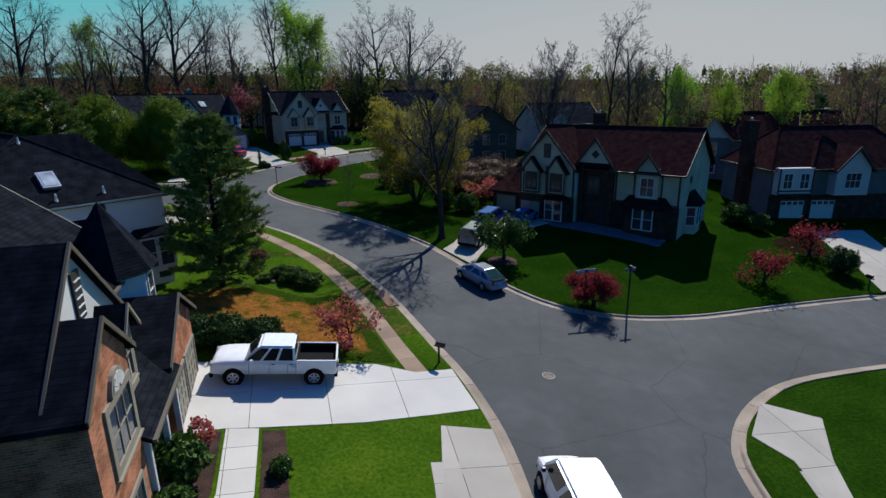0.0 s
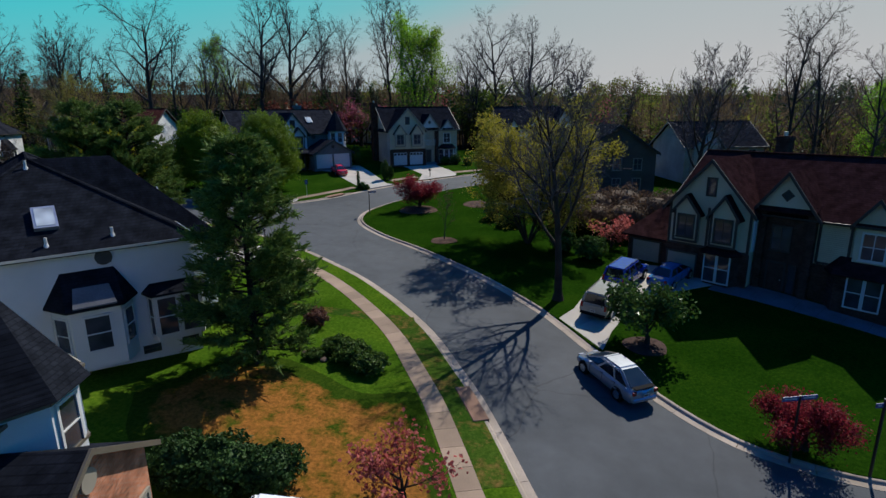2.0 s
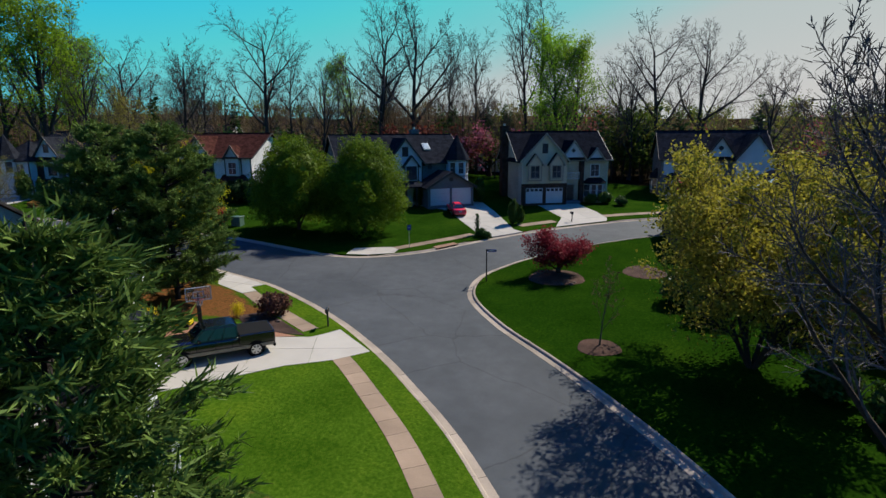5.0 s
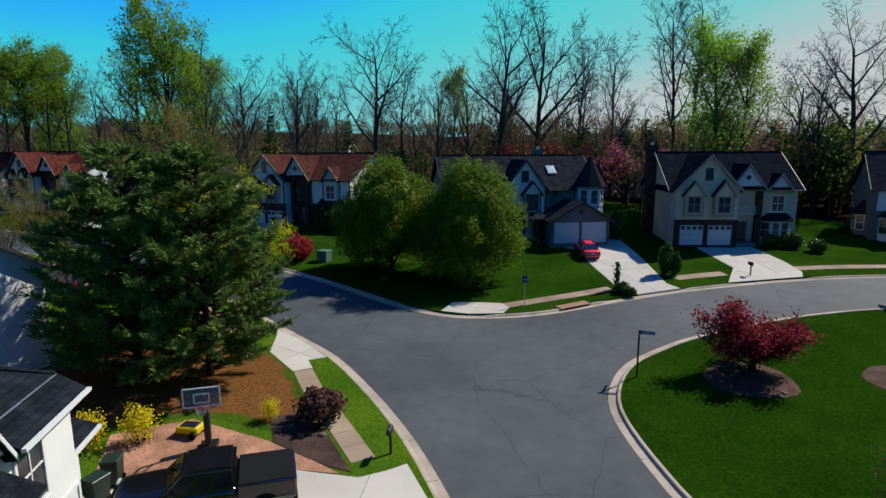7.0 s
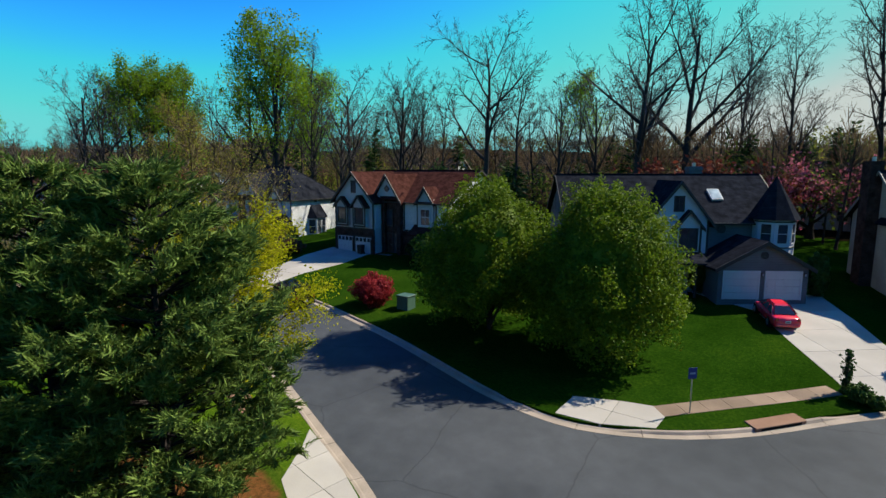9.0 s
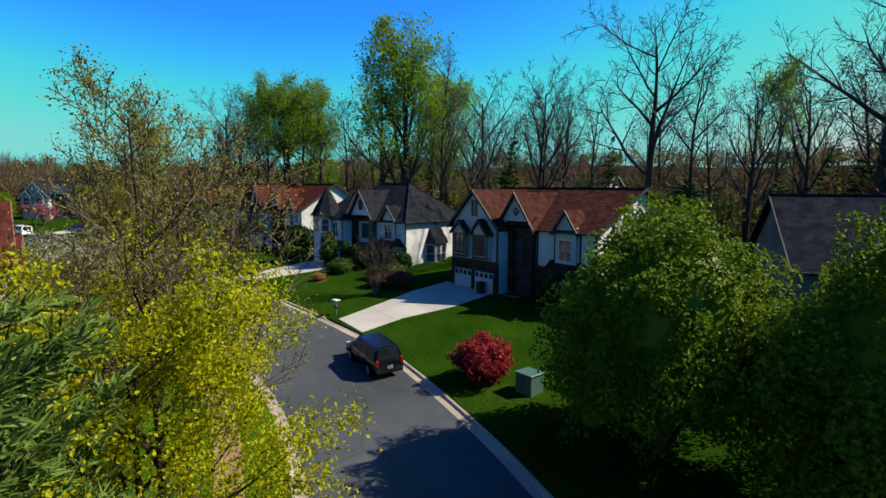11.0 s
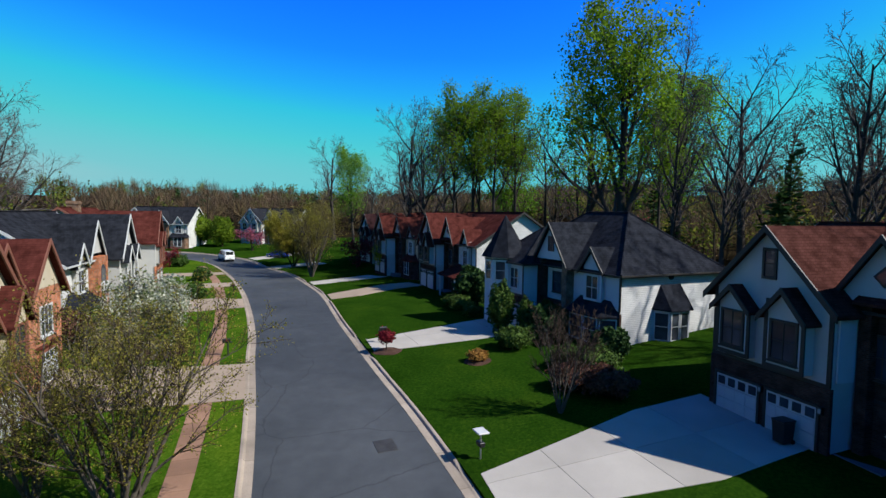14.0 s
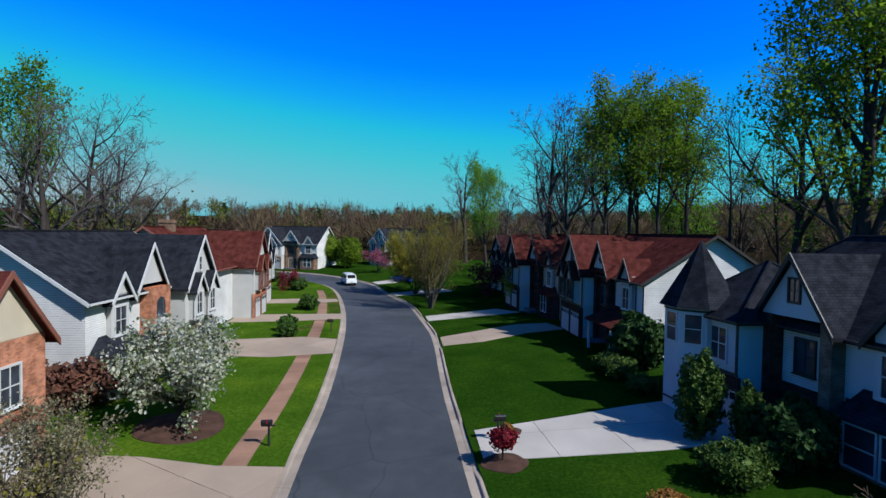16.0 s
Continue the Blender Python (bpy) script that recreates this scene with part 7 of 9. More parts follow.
SHRUBS = [
    # name, label, half width, half height, foot, leaves, size, leaf, places (x, y, scale)
    ("shrub", "domed red leaved maple shrub beside a cabinet", 1.75, 1.3, 0.0, 7500, 0.11, RED_LEAF, [(-56.9, 74.2, 1.0)]),
    ("shrub", "clipped round dark evergreen ball", 1.25, 1.2, 0.0, 4200, 0.1, EVERGREEN, [(33.1, 42.6, 1.0)]),
    ("hedge", "dark clipped yew mound beside a garage", 1.3, 0.8, 0.0, 4200, 0.1, EVERGREEN, [(-11.6, 26.6, 1.1), (-10.0, 27.0, 1.0), (-13.2, 26.4, 1.0)]),
    ("shrub", "low spreading dull green juniper", 1.1, 0.5, 0.0, 2600, 0.13, BOX, [(-10.6, 36.6, 1.0), (-9.4, 35.9, 0.9), (-11.8, 37.3, 0.8), (-12.6, 36.2, 0.5)]),
    ("shrub", "russet shrub just coming into bud", 0.8, 0.6, 0.0, 1500, 0.1, RUSSET, [(-14.2, 39.9, 1.0), (-31.2, 56.4, 1.4), (-88.4, 40.3, 2.5), (-90.4, 41.2, 2.3)]),
    ("shrub", "bright yellow flowering forsythia", 0.75, 0.85, 0.0, 1500, 0.062, YELLOW, [(-33.0, 54.9, 0.7), (-35.3, 50.2, 1.1), (-36.2, 48.6, 1.1)]),
    ("arborvitae", "upright conical evergreen beside the house", 0.8, 1.7, 0.0, 4200, 0.12, BOX, [(-41.4, 95.6, 1.0), (-34.8, 101.2, 1.05), (-26.4, 91.2, 0.9), (-25.7, 91.6, 0.65), (-92.6, 73.1, 1.25), (-91.6, 74.9, 0.9)]),
    ("shrub", "clipped rounded boxwood mound", 1.2, 0.75, 0.0, 3400, 0.1, BOX, [(-92.6, 41.6, 1.6), (-155.5, 14.0, 1.5), (-150.5, 19.5, 1.0), (-88.4, 73.4, 1.1), (-82.0, 77.2, 1.2), (-83.6, 76.2, 1.0), (-89.6, 75.0, 0.9), (-102.5, 70.6, 1.0), (-104.4, 70.0, 0.9), (-99.5, 71.5, 0.8)]),
    ("rhododendron", "large leathery leaved evergreen shrub", 1.6, 1.4, 0.0, 3600, 0.22, EVERGREEN, [(-90.2, 76.2, 1.0), (-105.8, 72.2, 1.35), (-84.3, 78.9, 0.8), (-64.6, 85.0, 1.1), (-62.6, 86.2, 1.1), (-60.4, 87.0, 0.9)]),
    ("topiary", "small maroon standard shrub in a mulch bed", 0.65, 0.5, 0.6, 1500, 0.09, MAROON, [(-88.9, 64.5, 1.0)]),
    ("azalea", "small orange tipped azalea", 0.75, 0.42, 0.0, 1400, 0.09, ORANGE, [(-85.8, 70.7, 1.0), (-92.4, 64.3, 0.5)]),
    ("shrub", "dark brown mounded shrub", 1.3, 0.75, 0.0, 3000, 0.11, RUSSET, [(-80.2, 75.4, 1.0), (-78.9, 77.0, 1.1)]),
    ("shrub", "green foundation shrub against the wall", 0.9, 0.7, 0.0, 1500, 0.14, HOLLY, [(-9.6, 16.6, 1.2), (-9.0, 14.4, 1.0), (-6.2, 17.2, 0.5), (-44.5, 92.0, 0.8), (-43.2, 93.4, 0.8), (-20.5, 108.0, 1.0), (-18.8, 109.0, 1.2), (-16.5, 108.4, 1.0), (-7, 71.5, 1.6), (-5, 69, 1.6), (2.6, 58.6, 1.5), (0.2, 60.4, 1.4), (22.8, 57.8, 1.8), (25.6, 60.5, 2.0), (30.6, 55.0, 1.6), (31.8, 53.0, 1.3), (-27.7, 84.3, 0.7), (-26.9, 84.1, 0.5), (-110, 42.6, 1.0), (-112.5, 41.2, 1.1), (-126, 36.5, 1.4), (-146, 24.5, 1.6)]),
    ("shrub", "leafless dark brown thicket beside a rail fence", 2.3, 1.5, 0.0, 2200, 0.12, BRONZE, [(3.4, 67.4, 1.1), (6.2, 67.0, 1.2), (9.0, 70.0, 1.3), (6.6, 73.6, 1.3), (0.8, 69.6, 1.1), (11.6, 73.2, 1.2), (3.6, 72.2, 1.2)]),
    ("shrub", "red tipped shrub in a mulch bed", 0.6, 0.6, 0.0, 700, 0.1, CRIMSON, [(-9.6, 18.4, 1.0)]),
]
for i, (nm, lab, w, hh, foot, n, size, leaf, places) in enumerate(SHRUBS):
    o = leafy_mass(nm, lab, 70 + i, (w, hh, foot), n, size, leaf, "shrub", 0.05 if foot else None, 14, leaf not in (YELLOW, CRIMSON), 0.9 if leaf == YELLOW else 0.3)
    for k, (x, y, s) in enumerate(places):
        put(o, x, y, s, 77 * k, group=lab if len(places) > 1 else "")
    drop(o)


def quads(name, v, material, parent=None):
    """One mesh of separate four sided pieces; v: corners as an array of (pieces, 4, 3)."""
    n = len(v)
    me = bpy.data.meshes.new("mesh")
    me.vertices.add(4 * n)
    me.vertices.foreach_set("co", np.asarray(v, dtype=np.float32).ravel())
    me.loops.add(4 * n)
    me.loops.foreach_set("vertex_index", np.arange(4 * n, dtype=np.int32))
    me.polygons.add(n)
    me.polygons.foreach_set("loop_start", np.arange(0, 4 * n, 4, dtype=np.int32))
    me.update(calc_edges=True)
    me.materials.append(material)
    ob = new(name, me)
    ob.parent = parent
    return ob


def flakes(p, d, length, width, rng):
    """A slim or broad flake at each point p along d."""
    d = d / (np.linalg.norm(d, axis=1)[:, None] + 1e-9)
    s = np.cross(d, rng.normal(size=p.shape))
    s /= np.linalg.norm(s, axis=1)[:, None] + 1e-9
    k = rng.uniform(0.6, 1.4, size=(len(p), 1))
    a, b = d * length * k / 2, s * width * k / 2
    return np.stack([p - a, p - b, p + a, p + b], 1)


def wood_edge(x):
    """How far the gardens reach before the woods begin."""
    return 101 + 8 * noise.noise((x * 0.03, 0, 0)) if x < -72 else (115 if x < -22 else (134 if x < 14 else (108 if x < 30 else 84)))


def far_woods():
    """The wooded ridge all round, out to the horizon: trunks, twigs and young leaves, too many to count."""
    rng = np.random.default_rng(5)
    made = {"bare": [], "green": [], "pine": [], "rosy": []}
    trunks = []

    def tree(x, y, z, hgt, kind, wide, n, coarse):
        trunks.append((Vector((x, y, z - 0.5)), Vector((x + rng.normal() * 0.4, y + rng.normal() * 0.4, z + hgt * 0.8)), 0.16 if hgt < 13 else 0.22, 0.05))
        d = rng.normal(size=(n, 3))
        d /= np.linalg.norm(d, axis=1)[:, None]
        lumps = 0.75 + 0.5 * np.sin(d[:, :1] * 5 + x) * np.sin(d[:, 1:2] * 5 + y) * 0.6
        rad = rng.uniform(0.08, 1.0, size=(n, 1)) ** 0.55 * lumps
        p = d * rad * np.array([wide, wide, hgt * 0.46])
        c = np.array([x, y, z + hgt * 0.54])
        if kind == "pine":
            k = np.clip(p[:, 2:3] / hgt + 0.54, 0, 1)
            p[:, :2] *= np.clip(1.45 - 1.3 * k, 0.1, 1.3)
            made[kind].append(flakes(p + c, d * [1, 1, 0.2], 0.8 * coarse, 0.3 * coarse, rng))
        elif kind == "bare":
            made[kind].append(flakes(p + c, d + [0, 0, 0.7] + rng.normal(size=(n, 3)) * 0.35, 1.9 * coarse, 0.075 * coarse, rng))
        else:
            made[kind].append(flakes(p + c, rng.normal(size=(n, 3)), 0.42 * coarse, 0.3 * coarse, rng))

    def unseen(x, y):
        """South and east of the walk nothing is built."""
        return y < 57 + 1.27 * (x + 66) if x < -40 else (y < 60 or x > 0.81 * y + 14)

    count = 0
    while count < 760:
        a = rng.uniform(0, 2 * math.pi)
        r = 62 + 330 * rng.uniform() ** 1.25
        x, y = -45 + r * 1.25 * math.cos(a), 62 + r * math.sin(a)
        if unseen(x, y) or -205 < x < 74 and -2 < y < wood_edge(x) and not (x < -62 and y < 16):
            continue
        if x < -150 and -60 < y < 62 and r < 140:
            continue
        count += 1
        u = noise.noise((x * 0.02, y * 0.02, 7.7)) + rng.uniform(-0.4, 0.4)
        kind = "pine" if rng.uniform() < (0.14 if r < 150 else 0.04) else ("green" if u > (0.08 if x < -60 else -0.1) else "bare")
        near = r < 150
        tree(x, y, land(x, y) + ridge(r, x, y), rng.uniform(12, 19) if near else rng.uniform(10, 14), kind, 2.4 if kind == "pine" else rng.uniform(3.4, 5.0) * (1.0 if near else 1.3), 210 if near else 140, 1.25 if near else 2.25)
    for _ in range(420):
        # the hillside beyond the end of the street
        a, r = rng.uniform(2.6, 3.75), rng.uniform(150, 260)
        x, y = -45 + r * 1.25 * math.cos(a), 62 + r * math.sin(a)
        u = rng.uniform()
        tree(x, y, land(x, y) + ridge(r, x, y), rng.uniform(9, 13), "green" if u < 0.1 else ("pine" if u < 0.16 else "bare"), rng.uniform(3.8, 5.2), 180, 2.05)
    for _ in range(300):
        # the slope beyond the corner lawn
        a, r = rng.uniform(0.55, 1.75), rng.uniform(105, 215)
        x, y = -45 + r * 1.25 * math.cos(a), 62 + r * math.sin(a)
        u = rng.uniform()
        tree(x, y, land(x, y) + ridge(r, x, y), rng.uniform(12, 19), "green" if u < 0.35 else ("pine" if u < 0.55 else "bare"), rng.uniform(3.4, 4.8), 200, 1.6)
    for _ in range(420):
        # young trees and scrub along the near edge of the woods
        x = rng.uniform(-185, 95)
        y = wood_edge(x) + rng.uniform(2, 40)
        if unseen(x, y):
            continue
        u = rng.uniform()
        kind = "pine" if u < 0.22 else ("green" if u < 0.5 else ("rosy" if u < 0.54 else "bare"))
        tree(x, y, land(x, y) + ridge(math.hypot((x + 45) / 1.25, y - 62), x, y), rng.uniform(8, 16) * (0.65 if x < -72 else 1.0), kind, rng.uniform(2.8, 4.4), 270, 1.15)
    for x, y, top in ((-52, 130, 21), (-53.8, 131.5, 19), (-49.2, 141.5, 21), (-46, 143, 21.5), (-44, 141, 19)):
        tree(x, y, land(x, y), top - land(x, y), "pine", 2.6, 800, 0.85)
    v, f = tube_mesh(trunks, 4)
    tagged(raw("far_trunks", v, f, BARK), "dense trunks of the surrounding bare woods", "trees", kind="stuff")
    for kind, leaf, lab in (("bare", HAZE, "brown budding crowns of the surrounding woods"), ("green", OLIVE_FAR, "yellow green young crowns of the surrounding woods"), ("pine", EVERGREEN, "dark pines among the surrounding woods"), ("rosy", ROSY, "russet and rosy young trees at the wood's edge")):
        tagged(quads("far_crowns", np.concatenate(made[kind]), leaf), lab, "trees", kind="stuff")


far_woods()

# ---- vehicles ----
def smooth_stations(st, n=4):
    """More cross-sections between those given; neighbours closer than 0.12 m stay a crease."""
    out = []
    for i in range(len(st) - 1):
        a, b = st[i], st[i + 1]
        if b[0] - a[0] < 0.12:
            out.append(a)
            continue
        p = st[i - 1] if i and a[0] - st[i - 1][0] >= 0.12 else a
        q = st[i + 2] if i + 2 < len(st) and st[i + 2][0] - b[0] >= 0.12 else b
        for k in range(n):
            t = k / n
            row = [a[0] + (b[0] - a[0]) * t]
            for c in range(1, 5):
                ma = (b[c] - p[c]) / max(0.3, b[0] - p[0]) * (b[0] - a[0])
                mb = (q[c] - a[c]) / max(0.3, q[0] - a[0]) * (b[0] - a[0])
                row.append((2 * t ** 3 - 3 * t ** 2 + 1) * a[c] + (t ** 3 - 2 * t ** 2 + t) * ma + (3 * t ** 2 - 2 * t ** 3) * b[c] + (t ** 3 - t ** 2) * mb)
            out.append(tuple(row))
    out.append(st[-1])
    return out


def loft(stations, ring):
    """Skin over cross-sections. stations: (x, half width, foot, shoulder, top); ring: points as (share of half width, from 0 foot to 1 shoulder to 2 top)."""
    bm = bmesh.new()
    rows = []
    for x, w, z0, z1, z2 in smooth_stations(stations):
        row = []
        for s, k in ring + [(-s, k) for s, k in ring[::-1]]:
            z = z0 + (z1 - z0) * k if k <= 1 else z1 + (z2 - z1) * (k - 1)
            row.append(bm.verts.new((x, s * w, z)))
        rows.append(row)
    n = len(rows[0])
    for a, b in zip(rows, rows[1:]):
        for i in range(n):
            j = (i + 1) % n
            bm.faces.new((a[i], a[j], b[j], b[i]))
    bm.faces.new(rows[0])
    bm.faces.new(rows[-1][::-1])
    return bm


RING = [(0.0, 0.0), (0.86, 0.0), (0.96, 0.12), (1.0, 0.45), (0.985, 0.8), (0.93, 1.0), (0.8, 1.55), (0.45, 1.95), (0.0, 2.0)]


def wheel(car, x, y, r, w=0.22, spokes=5):
    s = 1 if y > 0 else -1
    bm = bmesh.new()
    rod(bm, (x, y - w / 2, r), (x, y + w / 2, r), r, n=22)
    edges = [e for e in bm.edges if len(e.link_faces) == 2 and any(len(f.verts) > 6 for f in e.link_faces)]
    bmesh.ops.bevel(bm, geom=edges, offset=0.03, segments=2, affect="EDGES")
    wh = part("wheel", bm, TYRE, car, smooth=False)
    yo = y + s * (w / 2 + 0.004)
    bm = bmesh.new()
    rod(bm, (x, yo - s * 0.02, r), (x, yo, r), r * 0.66, n=20)
    part("hub_shadow", bm, BED_LINER, wh)
    bm = bmesh.new()
    n = 20
    inner, outer, back = [], [], []
    for i in range(n):
        a = 2 * math.pi * i / n
        outer.append(bm.verts.new((x + r * 0.68 * math.cos(a), yo + s * 0.012, r + r * 0.68 * math.sin(a))))
        inner.append(bm.verts.new((x + r * 0.58 * math.cos(a), yo + s * 0.012, r + r * 0.58 * math.sin(a))))
    for i in range(n):
        j = (i + 1) % n
        bm.faces.new((outer[i], outer[j], inner[j], inner[i]))
    for k in range(spokes):
        m = Matrix.Translation((x, yo + s * 0.01, r)) @ Matrix.Rotation(2 * math.pi * k / spokes, 4, "Y")
        box(bm, -0.045, 0.045, -0.012, 0.012, 0.0, r * 0.6, m)
    rod(bm, (x, yo, r), (x, yo + s * 0.025, r), 0.06, n=10)
    part("rim", bm, RIM, wh)
    return wh


def arch(car, x, y, r):
    """Dark wheel well behind the tyre."""
    s = 1 if y > 0 else -1
    part("wheel_arch", single(rod, (x, y - s * 0.25, r * 1.02), (x, y + s * 0.008, r * 1.02), r * 1.2, n=22), BED_LINER, car)


def glass_quad(car, pts, out, name="window", material=GLASS_CAR):
    """A pane just proud of the bodywork, drawn in a little from the corners given."""
    c = sum((Vector(p) for p in pts), Vector()) / len(pts)
    q = [c + (Vector(p) - c) * 0.9 for p in pts]
    bm = bmesh.new()
    o = Vector(out).normalized()
    prism(bm, [p - o * 0.02 for p in q], o * 0.034)
    part(name, bm, material, car)


def cabin(car, paint, x0, x1, x2, x3, zb, zr, wb, wt, split, back_glass=True, soft=0.1):
    """Greenhouse from tail foot x0, roof tail x1, roof front x2 to windscreen foot x3. split: where pillars divide the side glass."""
    bm = bmesh.new()
    corners = []
    for x, z, w in ((x0, zb, wb), (x3, zb, wb), (x2, zr, wt), (x1, zr, wt)):
        corners.append((bm.verts.new((x, -w, z)), bm.verts.new((x, w, z))))
    (a, b), (c, d), (e, f), (g, hh) = corners
    for q in ((a, c, e, g), (d, b, hh, f), (c, d, f, e), (b, a, g, hh), (g, e, f, hh), (a, b, d, c)):
        bm.faces.new(q)
    top = [ed for ed in bm.edges if ed.verts[0].co.z > zb + 0.01 or ed.verts[1].co.z > zb + 0.01]
    bmesh.ops.bevel(bm, geom=top, offset=soft, segments=5, affect="EDGES")
    part("cabin", bm, paint, car, smooth=False)
    lift = 0.06
    for s in (-1, 1):
        edge = lambda t: (Vector((x0 + (x3 - x0) * t, s * wb, zb + lift)), Vector((x1 + (x2 - x1) * t, s * wt, zr - lift)))
        marks = [0.02, *split, 0.98]
        for t0, t1 in zip(marks, marks[1:]):
            (p, q), (p2, q2) = edge(t0 + 0.015), edge(t1 - 0.015)
            up = Vector((0, s * (zr - zb), wb - wt))
            glass_quad(car, [p, p2, q2, q], up, "side_window")
    k = 0.88
    glass_quad(car, [(x3 - 0.03, -wb * k, zb + 0.03), (x3 - 0.03, wb * k, zb + 0.03), (x2 + 0.03, wt * k, zr - 0.03), (x2 + 0.03, -wt * k, zr - 0.03)], (zr - zb, 0, x3 - x2), "windscreen")
    if back_glass:
        glass_quad(car, [(x0 + 0.03, wb * k, zb + 0.05), (x0 + 0.03, -wb * k, zb + 0.05), (x1 - 0.03, -wt * k, zr - 0.03), (x1 - 0.03, wt * k, zr - 0.03)], (-(zr - zb), 0, x1 - x0), "rear_window")


def trimmings(car, L, w, zh, zt, plate=True, skin=BED_LINER, nose=0.0, tuck=1.0, tail_w=0.22, tail_h=0.2, head_z=None, tail_z=None):
    """Lamps, bumpers, plate and mirrors."""
    for s in (-1, 1):
        part("headlight", single(soft_box, L / 2 - 0.12 - nose, L / 2 + 0.015 - nose, s * w * 0.72 * tuck - 0.16, s * w * 0.72 * tuck + 0.16, (head_z or zh * 0.72) - 0.08, (head_z or zh * 0.72) + 0.09), LAMP_CLEAR, car)
        part("tail_light", single(soft_box, -L / 2 - 0.015, -L / 2 + 0.1, s * w * 0.82 - tail_w / 2, s * w * 0.82 + tail_w / 2, (tail_z or zt * 0.78) - tail_h / 2, (tail_z or zt * 0.78) + tail_h / 2), LAMP_RED, car)
    part("bumper", single(soft_box, L / 2 - 0.1 - nose, L / 2 + 0.05, -w * 0.9 * tuck, w * 0.9 * tuck, 0.3, 0.52, 0.05), skin, car)
    part("bumper", single(soft_box, -L / 2 - 0.06, -L / 2 + 0.1, -w * 0.9, w * 0.9, 0.32, 0.55, 0.05), skin, car)
    p = part("number_plate", single(box, -L / 2 - 0.07, -L / 2 - 0.05, -0.16, 0.16, 0.62, 0.78), SIGN_WHITE, car)
    part("plate_bar", single(box, -L / 2 - 0.075, -L / 2 - 0.068, -0.12, 0.12, 0.67, 0.73), METAL_BLACK, p)


def mirrors(car, x, z, w, paint):
    for s in (-1, 1):
        part("door_mirror", single(soft_box, x - 0.07, x + 0.07, s * w - 0.02 + s * 0.08, s * w + 0.02 + s * 0.2, z - 0.06, z + 0.1), paint, car)


def handles(car, xs, z, w):
    for x in xs:
        for s in (-1, 1):
            part("door_handle", single(box, x - 0.09, x + 0.09, s * w - 0.015, s * w + 0.015, z - 0.015, z + 0.015), METAL_BLACK, car)


def seams(car, xs, z0, z1, w):
    for x in xs:
        for s in (-1, 1):
            part("door_gap", single(box, x - 0.008, x + 0.008, s * w - 0.006, s * w + 0.006, z0, z1), BED_LINER, car)


def vehicle(name, label, category, x, y, heading, lift=0.0):
    return thing(name, label, category, Matrix.Translation((x, y, land(x, y) + lift)) @ Matrix.Rotation(radians(heading), 4, "Z"))


def tilt_to_ground(car, x, y, heading, lift):
    """Sets the car on the slope under it."""
    a = radians(heading)
    f = Vector((math.cos(a), math.sin(a)))
    s = Vector((-f.y, f.x))
    p, q = land(x + f.x * 1.4, y + f.y * 1.4), land(x - f.x * 1.4, y - f.y * 1.4)
    l, r = land(x + s.x * 0.8, y + s.y * 0.8), land(x - s.x * 0.8, y - s.y * 0.8)
    car.matrix_basis = Matrix.Translation((x, y, (p + q + l + r) / 4 + lift)) @ Matrix.Rotation(a, 4, "Z") @ Matrix.Rotation(-math.atan2(p - q, 2.8), 4, "Y") @ Matrix.Rotation(math.atan2(l - r, 1.6), 4, "X")


